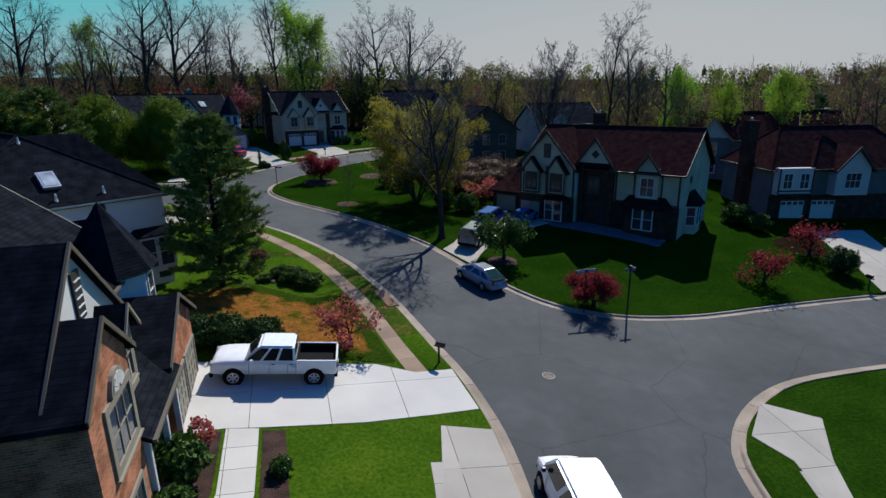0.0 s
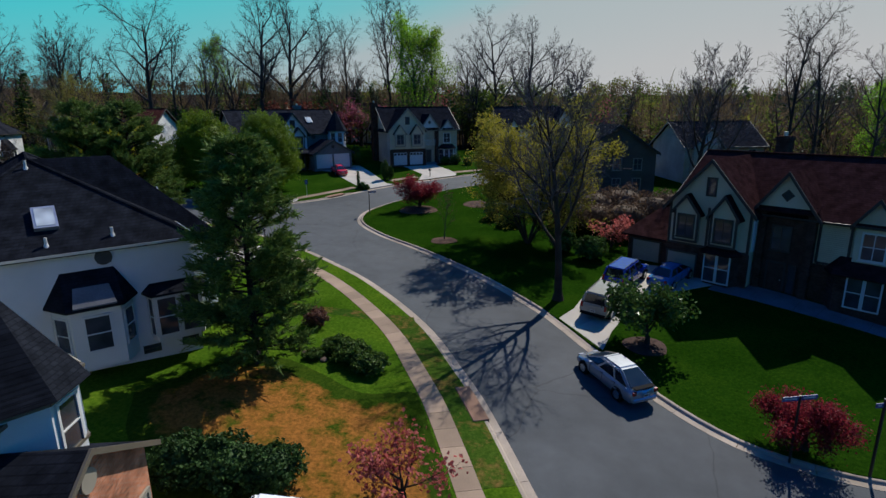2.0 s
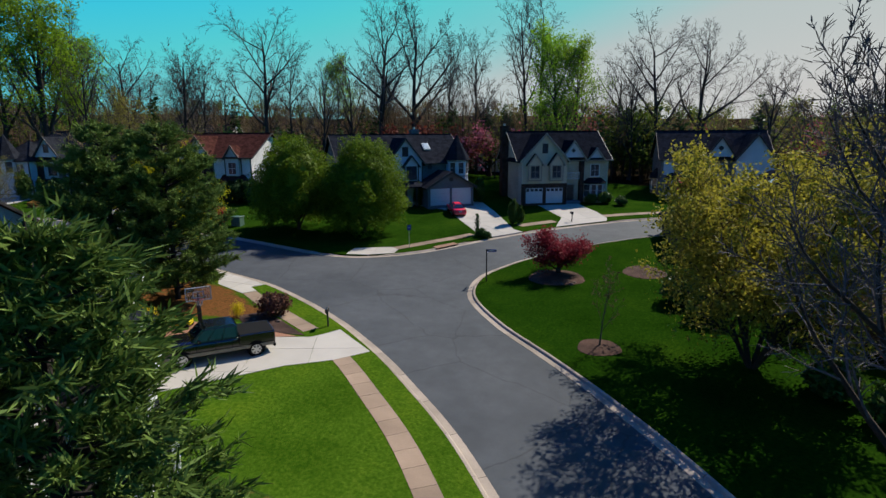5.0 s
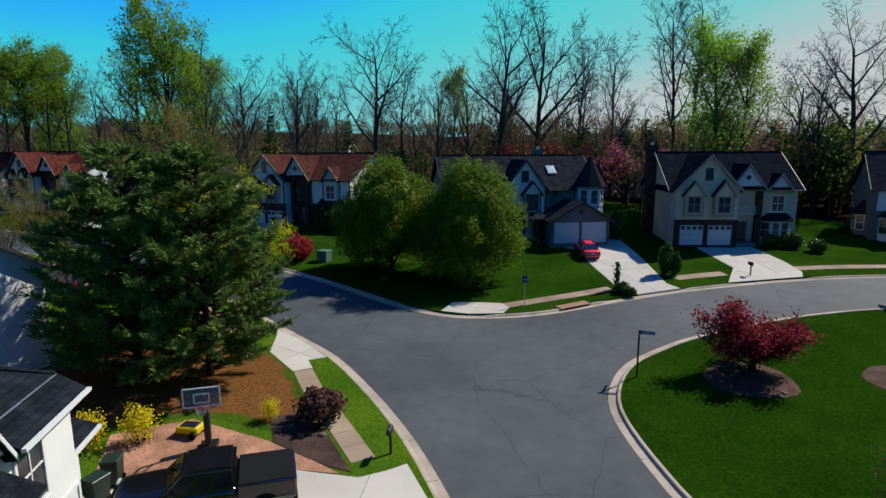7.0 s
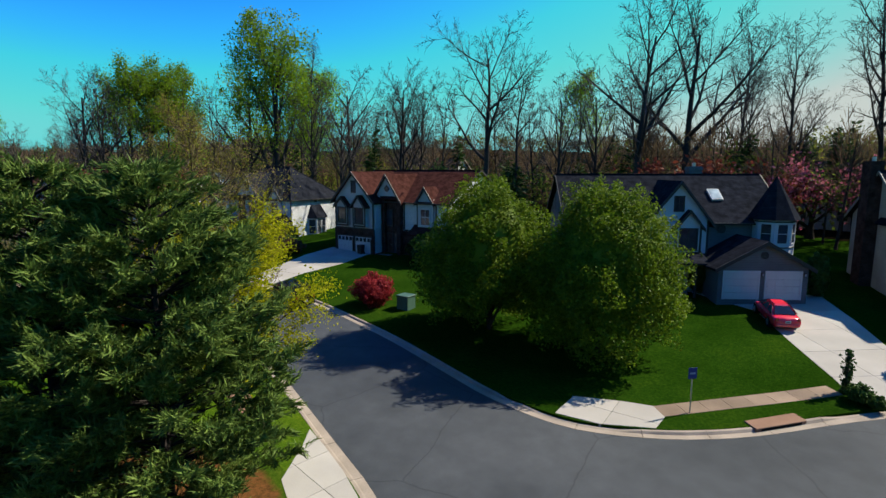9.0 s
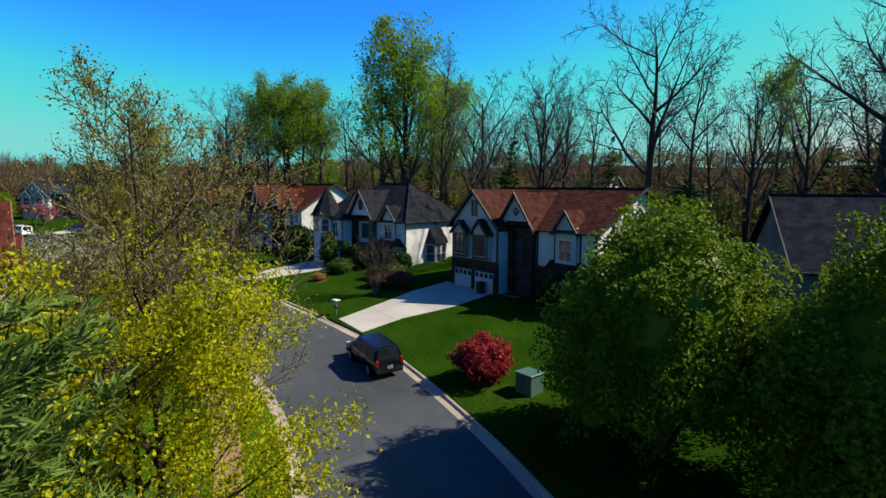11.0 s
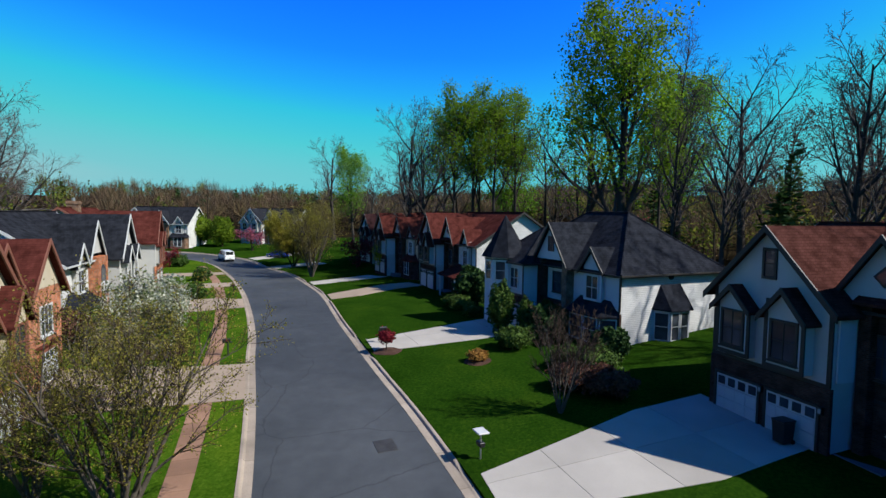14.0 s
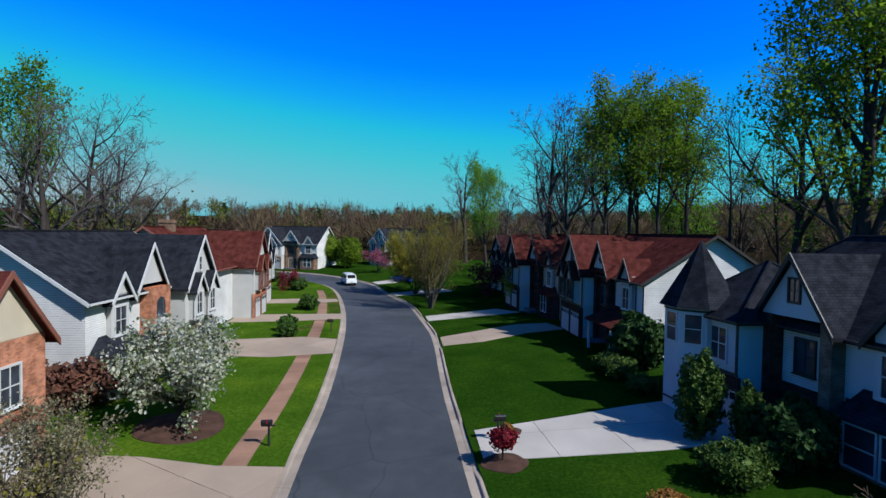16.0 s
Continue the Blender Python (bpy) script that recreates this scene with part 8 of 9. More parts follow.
def pickup(label, x, y, heading, paint, lift, lower=None):
    car = vehicle("pickup_truck", label, "pickup truck", x, y, heading)
    L, w = 5.8, 0.98
    st = [(-2.9, 0.95, 0.55, 0.8, 0.84), (-2.84, w, 0.5, 0.88, 0.9), (-1.06, w, 0.5, 0.88, 0.9), (-1.0, w, 0.5, 1.18, 1.21), (0.9, w, 0.48, 1.19, 1.23), (1.35, w, 0.48, 1.18, 1.27), (2.3, 0.98, 0.48, 1.14, 1.25), (2.72, 0.96, 0.48, 1.07, 1.17), (2.8, 0.95, 0.5, 1.03, 1.1), (2.88, 0.91, 0.52, 0.94, 0.98)]
    part("body", loft(st, RING), paint, car, smooth=True)
    cabin(car, paint, -0.98, -0.9, 0.72, 1.42, 1.17, 1.9, 0.93, 0.77, [0.36, 0.66])
    part("bed_floor", single(box, -2.82, -1.02, -0.88, 0.88, 0.86, 0.905), BED_LINER, car, "black lined cargo bed floor")
    for y0, y1 in ((-0.985, -0.86), (0.86, 0.985)):
        part("bed_side", single(soft_box, -2.88, -1.0, y0, y1, 0.74, 1.28, 0.03), paint, car)
        part("bed_lining", single(box, -2.82, -1.04, y0 + 0.128 if y0 < 0 else y0 - 0.012, y0 + 0.14 if y0 < 0 else y0, 0.88, 1.25), BED_LINER, car)
    part("tailgate", single(soft_box, -2.93, -2.83, -0.86, 0.86, 0.62, 1.26, 0.03), paint, car)
    part("bed_front", single(box, -1.06, -1.0, -0.86, 0.86, 0.88, 1.27), BED_LINER, car)
    if lower:
        part("bed_cover", single(soft_box, -2.86, -1.02, -0.9, 0.9, 1.27, 1.3), BED_LINER, car, "black flat cargo bed cover")
    if lower:
        bm = bmesh.new()
        for s in (-1, 1):
            box(bm, -2.8, 2.7, s * 0.985 - 0.01, s * 0.985 + 0.012, 0.5, 0.68)
        part("lower_panel", bm, lower, car, "tan two tone lower panel")
    for wx in (-1.85, 1.85):
        for s in (-1, 1):
            arch(car, wx, s * 0.985, 0.4)
            wheel(car, wx, s * 0.89, 0.39, 0.27, 6)
    trimmings(car, L, w, 1.16, 1.14, tail_w=0.16, tail_h=0.34, tail_z=1.02, head_z=0.98)
    part("grille", single(soft_box, 2.84, 2.93, -0.5, 0.5, 0.66, 1.04), CHROME, car)
    mirrors(car, 1.0, 1.28, 0.95, paint)
    handles(car, (0.05, -0.8), 1.08, 0.985)
    seams(car, (1.15, 0.22, -0.62, -1.0), 0.6, 1.1, 0.985)
    tilt_to_ground(car, x, y, heading, lift)
    return car


def saloon(label, x, y, heading, paint, lift, L=4.6, H=1.45, hatch=False, name="car"):
    car = vehicle(name, label, "car", x, y, heading)
    w = 0.88
    a = L / 2
    tail = 0.98 if hatch else 0.95
    st = [(-a, 0.74, 0.36, 0.72, tail - 0.1), (-a + 0.1, 0.83, 0.28, 0.84, tail), (-a + 0.7, w, 0.24, 0.9, tail + 0.02), (-0.3, w, 0.22, 0.9, 0.98), (0.9, w, 0.22, 0.86, 0.96), (a - 0.7, 0.85, 0.24, 0.72, 0.84), (a - 0.15, 0.74, 0.3, 0.6, 0.68), (a, 0.6, 0.36, 0.5, 0.56)]
    part("body", loft(st, RING), paint, car, smooth=True)
    if hatch:
        cabin(car, paint, -a + 0.22, -0.95, 0.3, 1.55, 0.9, H, 0.82, 0.58, [0.3, 0.66])
        part("spoiler", single(soft_box, -a + 0.02, -a + 0.3, -0.62, 0.62, 1.0, 1.05), BED_LINER, car)
    else:
        cabin(car, paint, -1.75, -1.0, 0.35, 1.3, 0.93, H, 0.8, 0.56, [0.36, 0.68], soft=0.17)
    for wx in (-L * 0.29, L * 0.3):
        for s in (-1, 1):
            arch(car, wx, s * 0.872, 0.32)
            wheel(car, wx, s * 0.79, 0.31, 0.2, 7)
    trimmings(car, L, w * 0.9, 0.84, 0.95, head_z=0.6, tail_z=0.82, skin=paint, nose=0.1, tuck=0.82)
    mirrors(car, 0.75, 0.95, 0.84, paint)
    handles(car, (-0.05, -0.95), 0.82, 0.875)
    seams(car, (0.85, -0.12, -1.05), 0.35, 0.9, 0.878)
    tilt_to_ground(car, x, y, heading, lift)
    return car


def wagon(label, x, y, heading, paint, lift, L=4.8, H=1.78, name="suv"):
    car = vehicle(name, label, "car", x, y, heading)
    w, a = 0.93, L / 2
    st = [(-a, 0.86, 0.42, 0.95, 1.05), (-a + 0.08, 0.91, 0.36, 1.02, 1.08), (0.4, w, 0.33, 1.03, 1.1), (1.1, w, 0.33, 1.02, 1.1), (a - 0.5, 0.9, 0.36, 0.92, 1.02), (a - 0.08, 0.84, 0.42, 0.8, 0.88), (a, 0.74, 0.46, 0.7, 0.76)]
    part("body", loft(st, RING), paint, car)
    cabin(car, paint, -a + 0.05, -a + 0.28, 0.6, 1.35, 1.04, H, 0.88, 0.72, [0.27, 0.6])
    bm = bmesh.new()
    for s in (-1, 1):
        rod(bm, (-a + 0.5, s * 0.62, H + 0.05), (0.5, s * 0.62, H + 0.05), 0.02, n=6)
        for xx in (-a + 0.5, -0.6, 0.5):
            rod(bm, (xx, s * 0.62, H - 0.03), (xx, s * 0.62, H + 0.05), 0.018, n=6)
    part("roof_rack", bm, METAL_BLACK, car)
    for wx in (-L * 0.29, L * 0.3):
        for s in (-1, 1):
            arch(car, wx, s * 0.925, 0.37)
            wheel(car, wx, s * 0.83, 0.36, 0.24, 5)
    trimmings(car, L, w, 1.0, 1.1, tail_w=0.16, tail_h=0.36, head_z=0.8, tail_z=0.98)
    mirrors(car, 0.95, 1.1, 0.9, paint)
    handles(car, (0.1, -0.9), 0.95, 0.93)
    seams(car, (1.0, 0.0, -1.0), 0.45, 1.02, 0.932)
    tilt_to_ground(car, x, y, heading, lift)
    return car


def van(label, x, y, heading, lift=0.0):
    car = vehicle("van", label, "van", x, y, heading)
    st = [(-2.7, 0.9, 0.42, 1.1, 1.25), (-2.62, 0.97, 0.36, 1.15, 1.28), (1.3, 0.98, 0.34, 1.15, 1.28), (1.9, 0.97, 0.34, 1.05, 1.16), (2.55, 0.9, 0.4, 0.86, 0.96), (2.68, 0.8, 0.46, 0.74, 0.8)]
    part("body", loft(st, RING), PAINT_WHITE, car)
    cabin(car, PAINT_WHITE, -2.66, -2.56, 1.05, 1.9, 1.16, 2.08, 0.95, 0.84, [0.3, 0.62])
    for wx in (-1.6, 1.75):
        for s in (-1, 1):
            arch(car, wx, s * 0.975, 0.36)
            wheel(car, wx, s * 0.88, 0.35, 0.24, 6)
    trimmings(car, 5.36, 0.95, 1.0, 1.2, tail_w=0.14, tail_h=0.5, head_z=0.72, tail_z=1.0)
    mirrors(car, 1.35, 1.3, 0.96, METAL_BLACK)
    seams(car, (1.2, 0.1, -1.2), 0.5, 1.15, 0.982)
    tilt_to_ground(car, x, y, heading, lift)
    return car


DRIVE = 0.157
pickup("white crew cab pickup parked on a concrete driveway", -8.3, 24.0, 189, PAINT_WHITE, DRIVE)
pickup("black pickup with tan lower trim on a driveway", -29.4, 50.0, 237, PAINT_BLACK, DRIVE, PAINT_TAN)
saloon("silver blue sedan parked at the kerb", 2.75, 38.65, 125, PAINT_SILVER, 0.005, 4.5, 1.49, True)
saloon("red sedan parked on a concrete driveway", -34.9, 93.5, 128, PAINT_RED, DRIVE)
wagon("black sport utility car parked at the kerb", -62.2, 69.45, 187, PAINT_BLACK, 0.005)
wagon("cream sport utility car parked on a driveway", 2.95, 48.0, 68, PAINT_CREAM, DRIVE)
# a dark car; the blue in its paint stands in for reflected sky
wagon("dark sport utility car with reflected sky blue in its paint, on a shaded driveway", 4.9, 53.4, 62, PAINT_BLUE, DRIVE)
saloon("light blue sedan on a shaded driveway", 8.2, 53.8, 55, PAINT_SKY, DRIVE)
van("white van parked at the kerb", 4.75, 15.9, 97, 0.005)
van("white van driving up the far street", -159.3, 27.6, 215, 0.005)
saloon("bright blue sedan parked on a far driveway", -165.5, 36.0, 250, PAINT_BLUE, DRIVE)
wagon("dark sport utility car beside a house", -62.7, 56.0, 195, PAINT_BLACK, 0.14)
saloon("white car parked in a far side yard", 17.5, 112.5, 30, PAINT_WHITE, 0.14)

# ---- street furniture and small things ----
def standing(name, label, category, x, y, turn=0.0, lift=GRASS_H, group=""):
    return thing(name, label, category, Matrix.Translation((x, y, land(x, y) + lift)) @ Matrix.Rotation(radians(turn), 4, "Z"), group)


def mailbox(x, y, turn, label="black mailbox on a timber post by the kerb", twin=False):
    e = standing("mailbox", label, "mailbox", x, y, turn, group="mailboxes")
    part("post", single(soft_box, -0.05, 0.05, -0.05, 0.05, -0.3, 1.05), TRIM_DARK, e)
    part("arm", single(soft_box, -0.04, 0.04, -0.35, 0.3, 0.92, 1.0), TRIM_DARK, e)
    bm = bmesh.new()
    pts = [(-0.1, -0.36, 1.0), (0.1, -0.36, 1.0)] + [(0.1 * math.cos(a), -0.36, 1.14 + 0.1 * math.sin(a)) for a in (math.pi * k / 8 for k in range(9))]
    prism(bm, pts, (0, 0.52, 0))
    b = part("box", bm, METAL_BLACK, e)
    part("flag", single(box, 0.105, 0.115, -0.1, -0.06, 1.08, 1.3), RED_ENAMEL, b)


mailbox(-0.3, 26.4, 60)
mailbox(-27.0, 56.6, 30)
mailbox(-20.3, 95.2, -140)
mailbox(33.2, 39.6, 190)
mailbox(-88.4, 53.6, 20)
mailbox(-91.2, 64.0, 200)
mailbox(-113.5, 45.2, 20)


def street_sign(x, y, turn, h=2.7, label="dark post with two blue street name blades", blades=((0, 0.0), (80, -0.2)), thick=0.05, lift=GRASS_H, reach=0.8):
    e = standing("street_sign", label, "street sign", x, y, turn, lift)
    bm = bmesh.new()
    rod(bm, (0, 0, -0.4), (0, 0, h), thick, n=10)
    part("post", bm, METAL_BLACK, e)
    for a, dz in blades:
        m = Matrix.Translation((0, 0, h + dz - 0.12)) @ Matrix.Rotation(radians(a), 4, "Z")
        b = part("blade", single(box, 0.05, reach, -0.012, 0.012, -0.1, 0.1, m), SIGN_BLUE, e)
        part("lettering_bar", single(box, 0.14, reach - 0.1, -0.016, 0.016, -0.035, 0.035, m), SIGN_WHITE, b)


street_sign(-21.6, 70.4, 20)
street_sign(12.5, 34.2, 10, 3.5, "tall dark lamp post with a small blue sign", ((10, -0.15), (190, -0.15)), 0.06, reach=0.4)
street_sign(9.6, 34.4, 10, 3.0, "dark post with a blue street name sign", ((10, 0.0), (190, 0.0)), 0.05)
e = standing("street_sign", "thin steel post with a small blue notice", "street sign", -32.6, 77.1, 60)
part("post", single(rod, (0, 0, -0.4), (0, 0, 2.3), 0.03, n=8), METAL_GREY, e)
b = part("plate", single(box, -0.22, 0.22, -0.03, -0.01, 1.75, 2.3), SIGN_BLUE, e)
part("lettering_bar", single(box, -0.14, 0.14, -0.035, -0.028, 1.98, 2.06), SIGN_WHITE, b)

# basketball stand on the paved strip
e = standing("basketball_hoop", "basketball stand with clear backboard and red rim", "basketball hoop", -32.43, 51.57, 234, 0.16)
e.scale = (1, 1, 0.91)
bm = bmesh.new()
prism(bm, [(-0.35, -0.9, 0.0), (0.35, -0.9, 0.0), (0.3, -0.2, 0.0), (-0.3, -0.2, 0.0)], (0, 0, 0.22))
part("base", bm, METAL_BLACK, e)
bm = bmesh.new()
rod(bm, (0, -0.6, 0.2), (0, -0.25, 2.7), 0.06, n=8)
rod(bm, (0, -0.9, 0.2), (0, -0.4, 1.3), 0.035, n=8)
rod(bm, (0, -0.25, 2.7), (0, 0.25, 2.9), 0.045, n=8)
rod(bm, (0, -0.32, 2.2), (0, 0.25, 2.6), 0.035, n=8)
part("pole", bm, METAL_BLACK, e)
part("pole_pad", single(soft_box, -0.12, 0.12, -0.62, -0.32, 0.3, 1.9, 0.04), METAL_BLACK, e)
b = part("backboard", single(soft_box, -0.68, 0.68, 0.27, 0.3, 2.45, 3.3), CLEAR, e)
bm = bmesh.new()
for x0, x1, z0, z1 in ((-0.7, 0.7, 2.43, 2.48), (-0.7, 0.7, 3.27, 3.32), (-0.7, -0.65, 2.43, 3.32), (0.65, 0.7, 2.43, 3.32), (-0.3, 0.3, 2.6, 2.64), (-0.3, 0.3, 3.0, 3.04), (-0.3, -0.26, 2.6, 3.04), (0.26, 0.3, 2.6, 3.04)):
    box(bm, x0, x1, 0.255, 0.315, z0, z1)
part("board_frame", bm, SIGN_WHITE, b)
bm = bmesh.new()
n = 20
for i in range(n):
    a0, a1 = 2 * math.pi * i / n, 2 * math.pi * (i + 1) / n
    rod(bm, (0.23 * math.cos(a0), 0.55 + 0.23 * math.sin(a0), 2.6), (0.23 * math.cos(a1), 0.55 + 0.23 * math.sin(a1), 2.6), 0.018, n=6)
part("rim", bm, RED_ENAMEL, e)
bm = bmesh.new()
for i in range(12):
    a = 2 * math.pi * i / 12
    for s in (-1, 1):
        b0 = a + s * 0.5
        rod(bm, (0.22 * math.cos(a), 0.55 + 0.22 * math.sin(a), 2.59), (0.14 * math.cos(b0), 0.55 + 0.14 * math.sin(b0), 2.2), 0.008, n=4)
part("net", bm, ROPE, e)


def bin_(x, y, turn, material, label, lift=DRIVE):
    e = standing("wheeled_bin", label, "bin", x, y, turn, lift)
    bm = bmesh.new()
    prism(bm, [(-0.24, -0.27, 0.06), (0.24, -0.27, 0.06), (0.24, 0.27, 0.06), (-0.24, 0.27, 0.06)], (0, 0, 0.9))
    for v in bm.verts:
        if v.co.z > 0.5:
            v.co.x *= 1.2
            v.co.y *= 1.2
    part("body", bm, material, e)
    part("lid", single(soft_box, -0.31, 0.31, -0.36, 0.36, 0.955, 1.03), material, e)
    part("handle", single(rod, (-0.25, 0.37, 0.95), (0.25, 0.37, 0.95), 0.02, n=6), material, e)
    for s in (-1, 1):
        part("wheel", single(rod, (s * 0.22, 0.27, 0.1), (s * 0.28, 0.27, 0.1), 0.1, n=12), TYRE, e)


bin_(-32.4, 47.6, 20, PLASTIC_GREEN, "dark green wheeled bin beside a garage")
bin_(-33.2, 48.4, 50, PLASTIC_GREEN, "dark green wheeled bin beside a garage")
bin_(-38.6, 97.3, 48, METAL_BLACK, "black wheeled bin between garage doors")
bin_(-72.6, 82.2, 18, METAL_BLACK, "black wheeled bin beside a garage door")

# cabinet on the lawn
e = standing("utility_cabinet", "pale green utility cabinet on the lawn", "utility cabinet", -54.6, 75.7, 15)
b = part("body", single(soft_box, -0.55, 0.55, -0.5, 0.5, -0.1, 1.0, 0.03), CABINET_GREEN, e)
part("lid", single(soft_box, -0.6, 0.6, -0.55, 0.55, 1.0, 1.08, 0.02), CABINET_GREEN, e)
part("door_gap", single(box, -0.006, 0.006, -0.51, -0.49, 0.05, 0.95), METAL_BLACK, b)


def cover(x, y, r, label):
    e = standing("manhole_cover", label, "manhole cover", x, y, 0, 0.004)
    tilt_to_ground(e, x, y, 0, 0.008)
    bm = bmesh.new()
    rod(bm, (0, 0, -0.02), (0, 0, 0.004), r * 0.84, n=28)
    part("lid", bm, IRON, e)
    bm = bmesh.new()
    n = 28
    a = [bm.verts.new((r * math.cos(2 * math.pi * i / n), r * math.sin(2 * math.pi * i / n), 0.008)) for i in range(n)]
    b = [bm.verts.new((r * 0.8 * math.cos(2 * math.pi * i / n), r * 0.8 * math.sin(2 * math.pi * i / n), 0.012)) for i in range(n)]
    for i in range(n):
        bm.faces.new((a[i], a[(i + 1) % n], b[(i + 1) % n], b[i]))
    part("ring", bm, KERB, e)
    bm = bmesh.new()
    for k in range(4):
        box(bm, -r * 0.55, r * 0.55, -r * 0.45 + k * r * 0.3, -r * 0.35 + k * r * 0.3, 0.004, 0.014)
    part("rib", bm, KERB, e)


cover(5.6, 26.1, 0.36, "round iron manhole cover with pale rim")
cover(-69.1, 65.0, 0.4, "round dark manhole cover in the street")
e = standing("access_plate", "square steel access plate set in the street", "manhole cover", -74.8, 65.5, 18, 0.004)
tilt_to_ground(e, -74.8, 65.5, 18, 0.008)
part("plate", single(soft_box, -0.6, 0.6, -0.45, 0.45, -0.03, 0.008, 0.004), IRON, e)

# storm drain inlets behind the kerb
for x, y, a in ((-29.6, 79.3, 64), (-3.95, 34.5, 118)):
    e = standing("storm_drain", "concrete storm drain slab behind the kerb", "storm drain", x, y, a, 0.0)
    tilt_to_ground(e, x, y, a, 0.0)
    part("slab", single(soft_box, -1.4, 1.4, -0.36, 0.4, -0.1, 0.175, 0.02), WALK_RED, e)
    part("opening", single(box, -1.1, 1.1, -0.38, -0.34, 0.02, 0.13), BED_LINER, e)

# lantern on the lawn, vine post, stones, toys
e = standing("post_light", "small glass topped post light on the lawn", "lamp", -73.0, 69.6, 20)
part("post", single(rod, (0, 0, -0.2), (0, 0, 1.15), 0.04, n=8), METAL_GREY, e)
part("shelf", single(soft_box, -0.2, 0.2, -0.12, 0.12, 0.55, 0.75), METAL_BLACK, e)
part("cap", single(soft_box, -0.33, 0.33, -0.25, 0.25, 1.15, 1.22), TRIM_WHITE, e)
e = standing("vine_post", "dark post wrapped in ivy by a driveway", "post", -28.4, 84.9, 0)
part("post", single(rod, (0, 0, -0.2), (0, 0, 2.1), 0.07, n=8), TRIM_DARK, e)
rngv = np.random.default_rng(9)
pts = [(rngv.normal() * 0.12, rngv.normal() * 0.12, z) for z in np.linspace(0.0, 2.3, 420)]
v, f = leaf_mesh(pts, 0.12, rngv)
tagged(raw("leaves", v, f, EVERGREEN, e), kind="stuff")
rnds = random.Random(4)


def stone(x, y, r, lift=0.0):
    e = standing("stone", "weathered grey fieldstone in a mulch bed", "stone", x, y, rnds.uniform(0, 360), GRASS_H + 0.05 + lift, "garden stones")
    bm = bmesh.new()
    bmesh.ops.create_icosphere(bm, subdivisions=2, radius=r)
    for v in bm.verts:
        v.co *= 1 + 0.35 * noise.noise(v.co * (2.2 / r) * 0.5 + Vector((x, y, 0)))
        v.co.z *= 0.6
    part("rock", bm, STONE, e)


for k in range(26):
    a, r = rnds.uniform(0, 6.28), rnds.uniform(0.5, 2.1)
    stone(-16.7 + r * math.cos(a), 73.7 + r * math.sin(a), rnds.uniform(0.1, 0.22))
for k in range(10):
    a, r = rnds.uniform(0, 6.28), rnds.uniform(0.3, 1.9)
    stone(-10.2 + r * math.cos(a), 78.2 + r * math.sin(a), rnds.uniform(0.1, 0.24))
stone(-13.1, 36.4, 0.32)
stone(-12.0, 36.0, 0.2)
stone(-30.2, 55.6, 0.18)
stone(-31.8, 55.1, 0.14)
for x, y, s, a in ((-37.0, 101.0, 0.28, 20), (-36.4, 101.4, 0.22, 80), (-37.6, 100.6, 0.2, 140)):
    e = standing("toy", "small blue plastic ride toy on a driveway", "toy", x, y, a, DRIVE)
    part("body", single(soft_box, -s, s, -s * 0.6, s * 0.6, 0.05, s * 0.9, 0.04), PLASTIC_BLUE, e)
    for u in (-0.7, 0.7):
        for q in (-0.62, 0.62):
            part("wheel", single(rod, (u * s, q * s - 0.03, 0.08), (u * s, q * s + 0.03, 0.08), 0.08, n=10), METAL_BLACK, e)
e = standing("garden_cart", "overturned yellow wheeled garden cart", "garden cart", -34.4, 51.9, 30, 0.2)
part("tray", single(soft_box, -0.5, 0.5, -0.35, 0.35, 0.1, 0.42, 0.06), YELLOW, e)
part("liner", single(soft_box, -0.4, 0.4, -0.27, 0.27, 0.36, 0.44, 0.03), METAL_BLACK, e)
for q in (-0.4, 0.4):
    part("wheel", single(rod, (0.3, q - 0.04, 0.1), (0.3, q + 0.04, 0.1), 0.17, n=14), TYRE, e)

# rail fence behind the corner house
e = thing("fence", "weathered rail fence across a side yard", "fence")
prev = None
for k in range(11):
    x, y = -3.5 + 1.9 * k, 76.5 + 0.35 * k
    z = land(x, y) + GRASS_H
    part("post", single(box, x - 0.06, x + 0.06, y - 0.06, y + 0.06, z - 0.3, z + 1.25), BARK_PALE, e)
    if prev:
        for hgt in (0.35, 0.75, 1.1):
            part("rail", single(rod, (prev[0], prev[1], prev[2] + hgt), (x, y, z + hgt), 0.05, n=6), BARK_PALE, e)
    prev = (x, y, z)

# ---- kerbs ----
kerb("kerb_west", WEST_KERB, "pale concrete kerb and gutter in sections")
kerb("kerb_north", NORTH_KERB, "pale concrete kerb and gutter in sections")
kerb("kerb_east", EAST_KERB, "pale concrete kerb and gutter in sections")
kerb("kerb_south", SOUTH_KERB, "pale concrete kerb and gutter in sections")

# ---- walks and drives, in slabs ----
def slab_line(name, line, d0, d1, step, material, label, dz=0.15):
    """A walk of separate slabs along the line, between d0 and d1 metres to its left."""
    parent = thing(name, label, "pavement", kind="structure")
    pts = even(line, step)
    a, b = offset(pts, d0), offset(pts, d1)
    for i in range(len(pts) - 1):
        q = [a[i], a[i + 1], b[i + 1], b[i]]
        c = Vector((sum(p[0] for p in q) / 4, sum(p[1] for p in q) / 4))
        q = [tuple(c + (Vector(p) - c) * 0.987) for p in q]
        top = [(x, y, land(x, y) + dz) for x, y in q]
        co = top + [(x, y, z - 0.12) for x, y, z in top]
        raw("slab", co, [(0, 1, 2, 3), (0, 4, 5, 1), (1, 5, 6, 2), (2, 6, 7, 3), (3, 7, 4, 0)], material, parent)
    return parent


